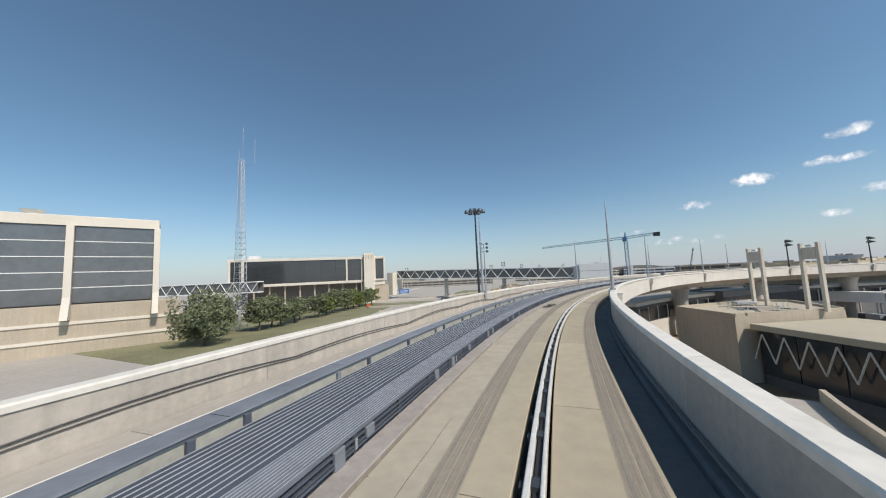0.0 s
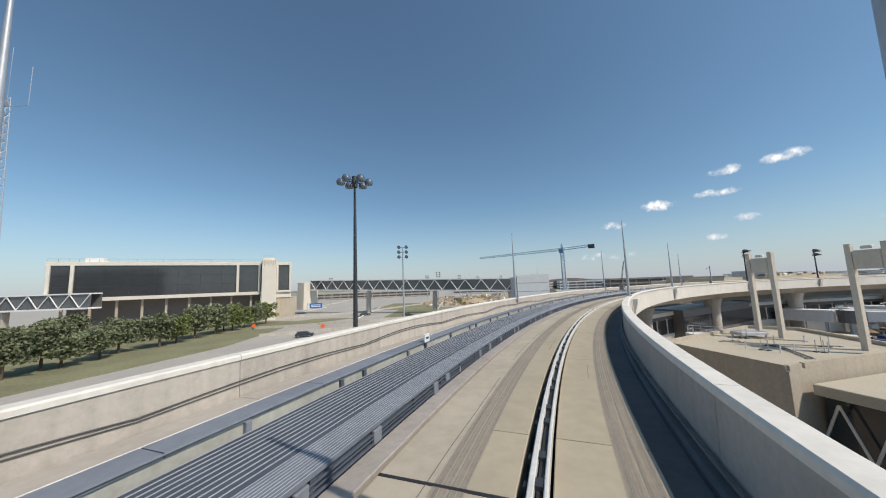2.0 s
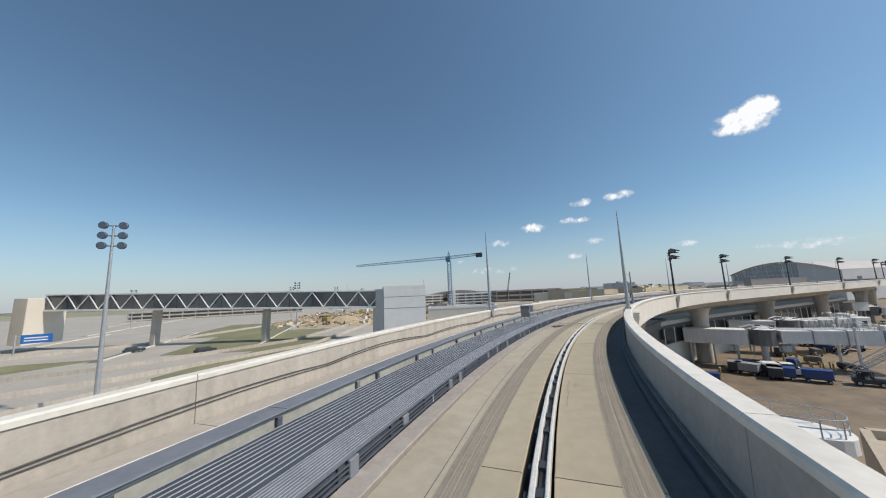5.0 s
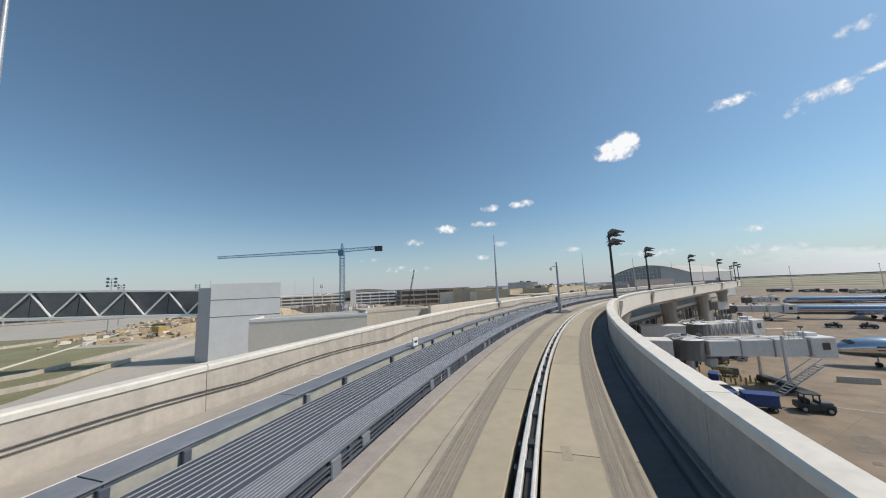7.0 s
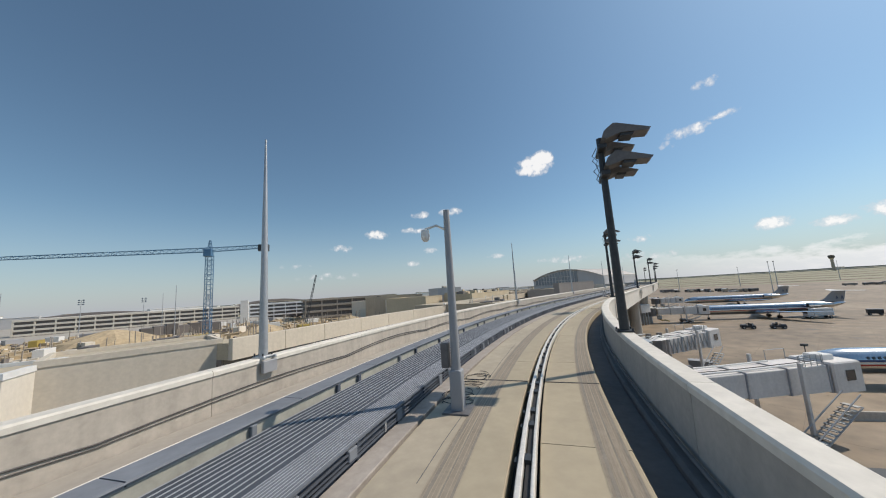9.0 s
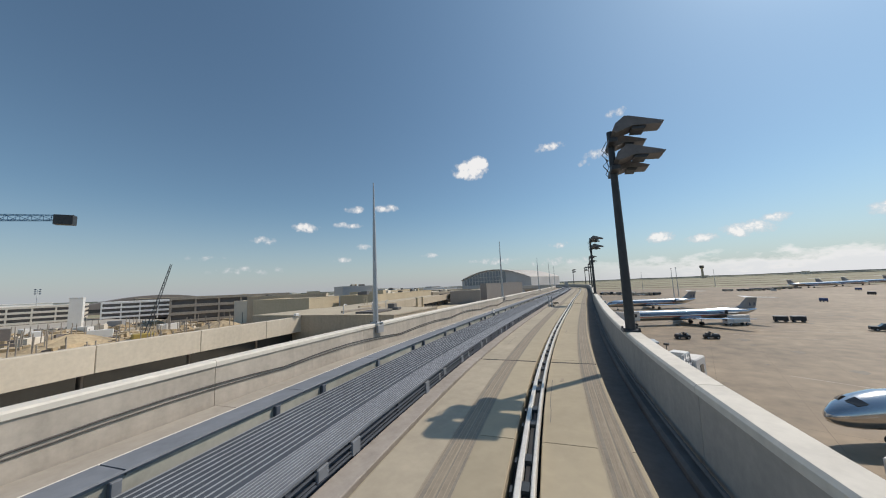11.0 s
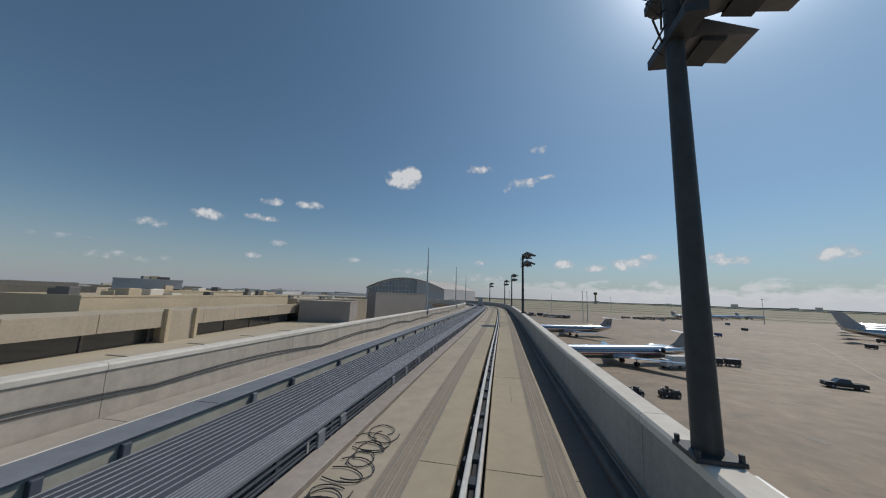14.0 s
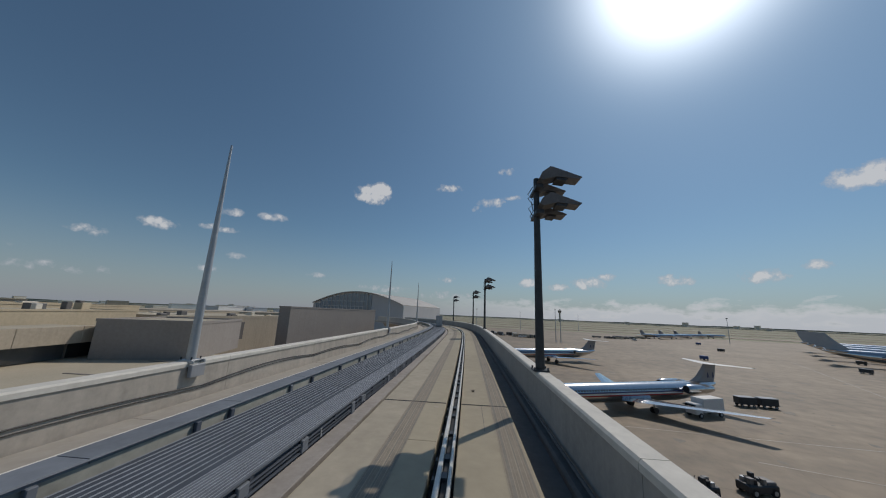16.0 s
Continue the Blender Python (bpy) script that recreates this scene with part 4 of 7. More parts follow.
def build_garage(m, L, D, levels, label, mat=M_PARAPET, z0=2.0, h=3.0):
    b = thing("parking_garage", label, "building", m, "parking garages")
    core = Shape()
    core.box(0.8, L - 0.8, 0.9, D - 0.8, z0, z0 + levels * h - 0.3)
    part("core", core, M_DARKBOX, b)
    for k in range(levels):
        s = Shape()
        s.bevel_box(0, L, 0, D, z0 + (k + 1) * h - 1.25, z0 + (k + 1) * h, 0.04)
        part("floor_slab", s, mat, b)
    for i in range(int(L / 9) + 1):
        c = Shape()
        x = min(i * 9.0, L - 0.7)
        c.box(x, x + 0.7, 0.12, 0.8, z0, z0 + levels * h - 1.26)
        part("column", c, mat, b)
    return b


build_garage(facing(118, 352, 0.97, -0.22), 110, 40, 3, "concrete parking garage with open dark levels", M_PARAPET, 1.5, 3.3)
build_garage(facing(-40, 420, 0.99, -0.08), 120, 50, 4, "pale multi-storey parking garage far behind the site", M_BEIGE2, 1.5, 3.0)
build_garage(facing(86, 405, 0.98, -0.15), 100, 50, 4, "white-edged parking garage behind the crane", M_WHITE, 1.5, 3.1)
build_garage(facing(240, 352, 0.95, -0.3), 140, 50, 3, "long low parking garage behind the terminal", M_BEIGE, 1.5, 3.2)
build_garage(facing(-190, 360, 0.97, 0.2), 130, 40, 3, "grey parking garage beyond the footbridge", M_PARAPET, 1.5, 3.0)


def build_far_roofs():
    """Low terminal roofs and small rooftop shapes in the middle distance."""
    rng = random.Random(77)
    for i in range(70):
        az, d = radians(rng.uniform(-30, 62)), rng.uniform(430, 900)
        x, y = 60 + math.sin(az) * d, 100 + math.cos(az) * d
        w, dep, h = rng.uniform(14, 60), rng.uniform(10, 24), rng.uniform(6, 15.5)
        b = thing("far_terminal", "low pale terminal building in the distance", "building", pose(x, y, 0, 0, 0, rng.uniform(-20, 20)), "far terminals")
        q = Shape()
        q.box(-w / 2, w / 2, -dep / 2, dep / 2, -0.3, h)
        part("wall", q, (M_BEIGE2, M_GREYBOX, M_WHITE, M_BEIGE, M_DARKWALL)[i % 5], b)
        q = Shape()
        q.box(-w / 2 - 0.3, w / 2 + 0.3, -dep / 2 - 0.3, dep / 2 + 0.3, h, h + 0.6)
        part("roof", q, (M_WHITE, M_ROOF)[i % 2], b)
        if i % 3 == 0:
            q = Shape()
            q.box(-w / 2 + 1, w / 2 - 1, -dep / 2 - 0.06, -dep / 2 - 0.004, h * 0.4, h * 0.7)
            part("window", q, M_GLASS, b)
    for x, y, w, h in ((150, 620, 150, 19), (-60, 760, 180, 16)):
        b = thing("domed_hall", "distant dark curved terminal roof", "building", pose(x, y, 0))
        q = Shape()
        q.loft([[Vector((w * (k / 16 - 0.5), yy, 6 + (h - 6) * math.sin(math.pi * k / 16))) for k in range(17)] + [Vector((w / 2, yy, -0.3)), Vector((-w / 2, yy, -0.3))] for yy in (0, 60)])
        part("shell", q, M_DARKWALL, b)
        q = Shape()
        q.box(-w / 2, w / 2, -0.3, -0.01, 2, 5.5)
        part("window", q, M_GLASS, b)


build_far_roofs()


def build_block(name, m, L, D, z0, z1, mat, label, parapet=0.5, category="building", band=None, units=0, edge=None):
    b = thing(name, label, category, m)
    s = Shape()
    s.box(0, L, 0, D, z0, z1 - parapet)
    part("wall", s, mat, b)
    r_ = Shape()
    r_.box(0.3, L - 0.3, 0.3, D - 0.3, z1 - parapet + 0.002, z1 - parapet + 0.12)
    part("roof", r_, M_ROOF, b)
    for x0, x1, y0, y1 in ((-0.06, L + 0.06, -0.06, 0.25), (-0.06, L + 0.06, D - 0.25, D + 0.06), (-0.06, 0.25, 0.252, D - 0.252), (L - 0.25, L + 0.06, 0.252, D - 0.252)):
        c = Shape()
        c.box(x0, x1, y0, y1, z1 - parapet + 0.003, z1)
        part("roof_edge", c, edge or mat, b)
    if band:
        for i in range(int(L / 4)):
            g = Shape()
            g.box(i * 4 + 0.04, min(i * 4 + 3.96, L - 0.1), -0.05, -0.003, band[0], band[1])
            part("window", g, M_GLASS, b)
    rng = random.Random(int(L * 100 + D))
    for i in range(units):
        u = Shape()
        x, y = rng.uniform(1, L - 4), rng.uniform(1, max(1.5, D - 4))
        w, d, h = rng.uniform(0.6, 2.2), rng.uniform(0.6, 1.8), rng.uniform(0.3, 1.1)
        u.bevel_box(x, x + w, y, y + d, z1 - parapet + 0.12, z1 - parapet + 0.12 + h, 0.06)
        part("roof_unit", u, (M_HOOD, M_BEIGE2, M_DARKBOX, M_TAN)[i % 4], b)
    return b


# terminal beside the left parapet
def build_low_roof():
    b = thing("low_terminal_roof", "low flat gravel terminal roof beside the guideway", "building")
    q = Shape()
    sweep(q, [(-9.6, 0.5), (-9.6, 9.2), (-46, 9.2), (-46, 0.5)], 126, 232, 4.0)
    part("wall", q, M_BEIGE, b)
    q = Shape()
    sweep(q, [(-9.9, 9.21), (-9.9, 9.4), (-45.8, 9.4), (-45.8, 9.21)], 126.4, 231.6, 4.0)
    part("roof", q, M_ROOF, b)
    q = Shape()
    sweep(q, [(-9.5, 9.22), (-9.5, 9.85), (-9.85, 9.85), (-9.85, 9.22)], 126, 232, 4.0)
    part("roof_edge", q, M_BEIGE, b)
    s0 = 134.0
    while s0 < 228:
        q = Shape()
        sweep(q, [(-10.6, 9.401), (-10.6, 9.44), (-32.0, 9.44), (-32.0, 9.401)], s0, s0 + 0.25, 0.25)
        part("roof_seam", q, M_ROOFSEAM, b)
        s0 += 7.0


def build_fascia(name, pts, depth, label, pillars=(), drop=0.0, panel_mat=M_BEIGE):
    """Precast fascia hanging over a recess whose shade is coloured in by dark panes; the front runs along pts, the roof
    lies behind it.
    """
    b = thing(name, label, "building")
    for k in range(len(pts) - 1):
        p, q = Vector((*pts[k], 0)), Vector((*pts[k + 1], 0))
        d = q - p
        L = d.length
        m = facing(p.x, p.y, d.x, d.y, -drop)
        n = max(1, round(L / 6.0))
        for i in range(n):
            x0, x1 = L * i / n, L * (i + 1) / n
            sh = Shape()
            sh.bevel_box(x0 + 0.012, x1 - 0.012, 0.0, 0.5, 11.0, 12.65, 0.03, m)
            part("fascia_panel", sh, panel_mat, b)
            # dark panes and mullions stand in for the shadow under the fascia
            g = Shape()
            g.box(x0 + 0.08, x1 - 0.08, 1.32, 1.4, 9.46, 10.95, m)
            part("window", g, M_GLASS2 if (i + k) % 4 == 1 else M_GLASS, b)
            mu = Shape()
            mu.box(x0 - 0.06, x0 + 0.06, 1.2, 1.41, 9.42, 10.99, m)
            part("mullion", mu, M_DARKWALL, b)
        sh = Shape()
        sh.box(0, L, 1.42, depth, 0.5, 10.99, m)
        part("wall", sh, M_DARKWALL, b)
        sh = Shape()
        sh.box(0, L, 0.52, depth, 11.01, 12.3, m)
        part("roof", sh, M_ROOF, b)
    for k, x0, x1 in pillars:
        p, q = Vector((*pts[k], 0)), Vector((*pts[k + 1], 0))
        m = facing(p.x, p.y, q.x - p.x, q.y - p.y)
        sh = Shape()
        sh.bevel_box(x0 + 0.4, x1 - 0.4, -0.02, 1.3, 9.41, 10.99, 0.02, m)
        part("infill_wall", sh, M_BEIGE, b)
        for x in (x0, x1 - 0.45):
            sh = Shape()
            sh.bevel_box(x, x + 0.45, -0.35, 0.2, 9.41, 12.85, 0.03, m)
            part("pilaster", sh, M_TAN, b)
    return b


M_ROOFSEAM = material("tarred_roof_seam", (0.22, 0.20, 0.18), 0.9, dark=0.8, light=1.2)
build_low_roof()
build_fascia("terminal_wing", [(48.2, 123.8), (57.0, 128.6), (68.0, 134.4), (85.4, 141.0)], 4.0, "long beige terminal wing with fascia over a recess shaded by dark panes", (), 0.1, M_PALEWALL)
build_fascia("terminal_wing", [(97.0, 147.4), (119.0, 156.4), (149.5, 169.5)], 9, "beige terminal wing with pilasters and dark panes for the recess shade", ((1, 0.2, 4.4),))


def build_podium():
    """Flat-roofed block standing forward of the fascia, with ducts and pipes on its roof."""
    m = facing(87.3, 128.8, 0.96, 0.28)
    b = build_block("terminal_podium", m, 10.5, 20.0, 0.5, 12.7, M_BEIGE, "beige terminal block with flat roof forward of the wing", 0.12)
    for x0, x1, y0, y1, h, mat in ((1.2, 4.6, 3.0, 5.6, 0.18, M_DARKBOX), (5.8, 6.6, 3.0, 3.8, 0.3, M_HOOD), (8.2, 8.9, 5.0, 6.0, 0.6, M_HOOD), (2.0, 9.6, 8.0, 8.25, 0.25, M_RUST)):
        q = Shape()
        q.bevel_box(x0, x1, y0, y1, 12.71, 12.71 + h, 0.03)
        part("roof_unit", q, mat, b)
    for x in (1.0, 6.3, 9.4):
        q = Shape()
        q.tube([(x, 7.0, 12.7), (x, 7.0, 13.6), (x + 0.25, 7.0, 13.75), (x + 0.5, 7.0, 13.6)], 0.06, 6)
        part("vent_pipe", q, M_GALV, b)
    ld = thing("roof_ladder", "galvanised hooped ladder standing at the roof step", "ladder", facing(100.5, 150.5, 0.91, 0.42, 12.3))
    for x in (0.0, 0.55):
        q = Shape()
        q.tube([(x, 0, 0), (x, 0, 1.5), (x, 0.3, 1.75), (x, 0.6, 1.5), (x, 0.6, 0)], 0.035, 6)
        part("stile", q, M_TAN, ld)
    for k in range(5):
        q = Shape()
        q.tube([(0, 0, 0.2 + k * 0.28), (0.55, 0, 0.2 + k * 0.28)], 0.02, 6)
        part("rung", q, M_TAN, ld)
    wl = thing("wall_lamp", "small white lamp at a roof corner", "lamp", m)
    q = Shape()
    q.tube([(-0.2, 12.0, 12.6), (-0.6, 12.0, 12.75)], 0.05, 6)
    part("arm", q, M_GALV, wl)
    q = Shape()
    q.bevel_box(-1.0, -0.5, 11.8, 12.2, 12.7, 12.95, 0.05)
    part("head", q, M_WHITE, wl)


build_podium()
build_block("utility_block", facing(23.5, 124.6, 0.982, -0.19), 14.5, 6.0, 1.0, 12.35, M_BEIGE2, "low beige precast block with white roof edge", 0.35, edge=M_WHITE)
build_block("utility_block", facing(38.2, 124.5, 0.966, 0.10), 9.5, 6, 1.0, 12.55, M_PALEWALL, "small beige roof block beside the guideway", 0.4)
build_block("terminal_wing", facing(120.0, 217.0, 0.95, 0.1), 74, 44, 0.5, 12.6, M_BEIGE2, "broad pale terminal roof with scattered plant", 0.7, units=26)
build_block("terminal_wing", facing(166.0, 192.0, 0.95, 0.1), 56, 40, 0.5, 12.9, M_BEIGE, "beige terminal roof behind the plant room", 0.7, units=18)
build_block("roof_block", facing(101.3, 171.5, 0.885, 0.465), 12.5, 14.0, 0.5, 13.9, M_TAN, "tan roof block with dark louvre", 0.25)
build_block("roof_block", facing(115.8, 166.4, 0.905, 0.425), 47, 10.0, 0.5, 13.95, M_TAN, "long tan roof block behind the terminal fascia", 0.25, units=14)
build_block("penthouse", facing(130.5, 203.0, 0.94, -0.34), 11.0, 14.0, 0.5, 16.6, M_GREYBOX, "pale grey penthouse on the terminal roof", 0.3, units=4)
build_block("roof_block", facing(131.0, 186.0, 0.905, 0.425), 40, 9.0, 0.5, 14.5, M_TAN, "low tan roof block below the penthouse", 0.25, units=6)
build_block("stair_tower", facing(71.0, 326.0, 0.97, -0.2), 4.2, 4.5, 1.0, 17.0, M_WHITE, "white stair tower beside the garage", 0.3)
build_garage(facing(99.4, 290.9, 0.98, -0.19), 50, 30, 4, "concrete parking structure under construction with dark levels", M_RUST, 1.5, 3.45)
build_block("plant_room", facing(150.0, 158.5, 0.84, 0.54), 11.7, 9.5, 9.41, 13.45, M_SCREEN, "brown-grey roof plant room", 0.3)
build_block("plant_room", facing(176.0, 172.0, 1.0, -0.03), 31, 3, 0.5, 15.6, M_SCREEN, "tall brown-grey screen wall beside the curving track", 0.3)
build_block("plant_room", facing(158.0, 172.0, 0.9, 0.3), 12, 8, 9.41, 12.4, M_DARKBOX, "dark low roof plant behind a screen wall", 0.3)
build_block("cargo_building", facing(111.0, 234.0, 0.83, -0.54), 27, 20, 1.0, 14.4, M_BEIGE, "tan building beyond the construction site", 0.5, units=3)


def build_hall():
    """Terminal hall with a shallow vaulted roof."""
    m = facing(286.0, 262.7, 0.0, -1.0)
    b = thing("vaulted_hall", "large grey terminal hall with shallow vaulted roof", "building", m)
    L, D = 62, 60
    rows = []
    for y in (0, D):
        row = []
        for k in range(19):
            t = k / 18
            x = t * L
            row.append(Vector((x, y, 13.6 + 12.4 * math.sin(math.pi * (0.14 + 0.72 * t)))))
        rows.append(row)
    sh = Shape()
    sh.loft([r_ + [Vector((L, r_[0].y, 0.5)), Vector((0, r_[0].y, 0.5))] for r_ in rows])
    part("body", sh, M_HALLWALL, b)
    edge = Shape()
    top = [Vector((v.x, 0, v.z + 0.5)) for v in rows[0]]
    under = [Vector((v.x, 0, v.z + 0.004)) for v in reversed(rows[0])]
    edge.loft([[v + Vector((0, y, 0)) for v in top + under] for y in (-1.2, D + 0.3)])
    part("roof", edge, M_HALLROOF, b)
    for k in range(14):
        t0, t1 = 0.04 + k * 0.045, 0.04 + (k + 1) * 0.045
        top = 13.6 + 12.4 * math.sin(math.pi * (0.14 + 0.72 * t0))
        g = Shape()
        g.box(t0 * L + 0.1, t1 * L - 0.1, -0.25, -0.004, 14.6, top - 0.9)
        part("window", g, M_HALLGLASS, b)
        g = Shape()
        g.box(t0 * L - 0.18, t0 * L + 0.09, -0.45, -0.005, 13.8, top - 0.2)
        part("mullion", g, M_HALLWALL, b)
    for z in (17.5, 20.5):
        g = Shape()
        g.box(0.12 * L, 0.6 * L, -0.4, -0.255, z, z + 0.25)
        part("transom", g, M_HALLWALL, b)


M_HALLROOF = material("hall_roof", (0.52, 0.49, 0.45), 0.6, dark=0.85, light=1.1, grain=1, patch=0.1)
M_HALLWALL = material("hall_cladding", (0.60, 0.60, 0.60), 0.65, dark=0.88, light=1.06, grain=1.5, patch=0.1, streak=0.4)
M_HALLGLASS = glass("pale_hall_glazing", (0.20, 0.24, 0.28), 0.15)
build_hall()

# ---- the terminal on the apron side ----
def build_terminal():
    m = facing(24.5, 50.0, 0.36, -0.933)      # x runs back along the track, y towards the apron
    b = thing("terminal_building", "beige flat-roofed terminal with zigzag truss over dark glazing", "building", m)
    L = 75.0
    body = Shape()
    body.box(0, L, 1.2, 13.5, 0.0, 6.8)
    part("core", body, M_DARKBOX, b)
    roof = Shape()
    roof.bevel_box(0.12, L, -0.2, 14.0, 6.8, 7.5, 0.06)
    part("roof", roof, M_ROOF, b)
    for i in range(18):
        g = Shape()
        g.box(i * 4.1 + 0.1, i * 4.1 + 4.0, 1.05, 1.19, 1.2, 6.6)
        part("window", g, M_GLASS, b)
    for i in range(30):
        x = i * 2.4 - 0.2
        for p, q in (((x, 3.0), (x + 1.2, 6.3)), ((x + 1.2, 6.3), (x + 2.4, 3.0))):
            s = Shape()
            s.tube([(p[0], 0.35, p[1]), (q[0], 0.35, q[1])], 0.085, 6)
            part("strut", s, M_BEIGE2, b)
    outline = [(22.8, 49.5), (24.4, 50.3), (37.2, 55.2), (38.4, 66.8), (34.6, 69.4), (19.7, 59.6)]
    blk = Shape()
    blk.prism(outline, 0.0, 8.4, m.inverted())
    block = part("stair_block", blk, M_BEIGE, b)
    cx, cy = (sum(p[k] for p in outline) / len(outline) for k in (0, 1))
    top = Shape()
    top.prism([(cx + (x - cx) * 0.985, cy + (y - cy) * 0.985) for x, y in outline], 8.402, 8.43, m.inverted())
    part("roof", top, M_ROOF, block)
    for k in range(len(outline)):
        p, q = Vector((*outline[k], 0)), Vector((*outline[(k + 1) % len(outline)], 0))
        e = Shape()
        e.box(0.16, (q - p).length - 0.16, 0.0, 0.3, 8.404, 8.78, m.inverted() @ facing(p.x, p.y, q.x - p.x, q.y - p.y))
        part("roof_edge", e, M_BEIGE, block)


build_terminal()


def build_portal(x, y, rz):
    t = thing("concrete_portal", "beige concrete portal frame standing on the terminal roof", "portal", pose(x, y, 8.43, 0, 0, rz), "concrete portals")
    for y0 in (0.0, -2.2):
        s = Shape()
        rows = []
        for z, w, d in ((0, 0.22, 0.2), (5.0, 0.21, 0.19), (9.1, 0.2, 0.18)):
            rows.append([Vector((sx * d, y0 + sy * w, z)) for sx, sy in ((-1, -1), (1, -1), (1, 1), (-1, 1))])
        s.loft(rows)
        part("post", s, M_PALEWALL, t)
    c = Shape()
    c.bevel_box(-0.19, 0.19, -1.99, -0.21, 6.9, 8.5, 0.08)
    part("crossbeam", c, M_PALEWALL, t)
    c = Shape()
    c.bevel_box(-0.2, 0.2, -1.5, -0.8, 8.6, 8.85, 0.05)
    part("cap_stone", c, M_BEIGE2, t)
    return t


build_portal(32.2, 64.2, 14)
build_portal(34.0, 55.9, 14)


def build_roof_unit():
    u = thing("roof_air_unit", "low pale rooftop air unit on legs", "machine", pose(30.2, 62.9, 8.43, 0, 0, 4))
    s = Shape()
    s.bevel_box(-1.35, 1.35, -0.8, 0.8, 0.3, 0.62, 0.05)
    part("case", s, M_GREYBOX, u)
    for x, y in ((-1.2, -0.6), (1.2, -0.6), (1.2, 0.6), (-1.2, 0.6)):
        s = Shape()
        s.box(x - 0.06, x + 0.06, y - 0.06, y + 0.06, 0, 0.3)
        part("leg", s, M_GALV, u)
    rng = random.Random(4)
    for i in range(5):
        r_ = thing("roof_vent", "short pale roof vent pipe", "vent", pose(25 + rng.uniform(0, 8), 54.5 + rng.uniform(0, 6), 8.43), "roof vents")
        s = Shape()
        s.tube([(0, 0, 0), (0, 0, 0.6)], 0.05, 8)
        part("pipe", s, M_WHITE, r_)
        s = Shape()
        s.tube([(0, 0, 0.6), (0, 0, 0.7)], [0.09, 0.05], 8)
        part("cowl", s, M_GALV, r_)


build_roof_unit()


def build_low_road():
    rd = Shape()
    sweep(rd, [(4.5, 3.6), (4.5, 4.0), (15.6, 4.0), (15.6, 3.6)], -44, 38, 3.0)
    tagged(part("road", rd, M_ROAD), "pale concrete terminal access road", "road", kind="structure")
    k = Shape()
    sweep(k, [(15.6, 3.6), (15.6, 5.0), (15.95, 5.0), (15.95, 3.6)], -44, 38, 3.0)
    tagged(part("road_kerb_wall", k, M_BEIGE), "low beige wall edging the access road", "kerb", kind="structure")
    l = Shape()
    sweep(l, [(12.9, 4.006), (13.05, 4.006)], -44, 36, 3.0, closed=False)
    tagged(part("road_line", l, M_WHITE), "white edge line painted on the road", "marking", kind="structure")


build_low_road()


def build_concourse():
    b = thing("concourse", "dark glazed terminal concourse running below the guideway", "building")
    s = Shape()
    sweep(s, [(-4.0, 0.0), (-4.0, 7.6), (-9.4, 7.6), (-9.4, 0.0)], 72, 230, 4.0)
    part("wall", s, M_DARKBOX, b)
    r_ = Shape()
    sweep(r_, [(-3.6, 7.6), (-3.6, 8.3), (-9.8, 8.3), (-9.8, 7.6)], 71, 231, 4.0)
    part("roof", r_, M_OUTER, b)
    base = Shape()
    sweep(base, [(-3.9, 0.0), (-3.9, 3.4), (-3.997, 3.4), (-3.997, 0.0)], 72, 230, 4.0)
    part("base_course", base, M_OUTER, b)
    s0 = 73.0
    while s0 < 226:
        g = Shape()
        sweep(g, [(-3.9, 4.2), (-3.9, 6.8), (-3.996, 6.8), (-3.996, 4.2)], s0, s0 + 3.6, 1.8)
        part("window", g, M_GLASS, b)
        g = Shape()
        sweep(g, [(-3.84, 4.0), (-3.84, 7.0), (-3.995, 7.0), (-3.995, 4.0)], s0 - 0.32, s0 - 0.08, 0.12)
        part("mullion", g, M_BEIGE2, b)
        s0 += 4.0
    sill = Shape()
    sweep(sill, [(-3.78, 3.42), (-3.78, 4.12), (-3.894, 4.12), (-3.894, 3.42)], 72, 230, 4.0)
    part("sill_band", sill, M_OUTER, b)
    # cross wing with a window band, seen below the curve
    build_block("concourse_wing", facing(40, 92, 0.82, 0.57), 34, 10, 0.0, 8.6, M_HOOD, "grey concourse wing with dark window band", 0.6, band=(4.2, 7.2))


build_concourse()


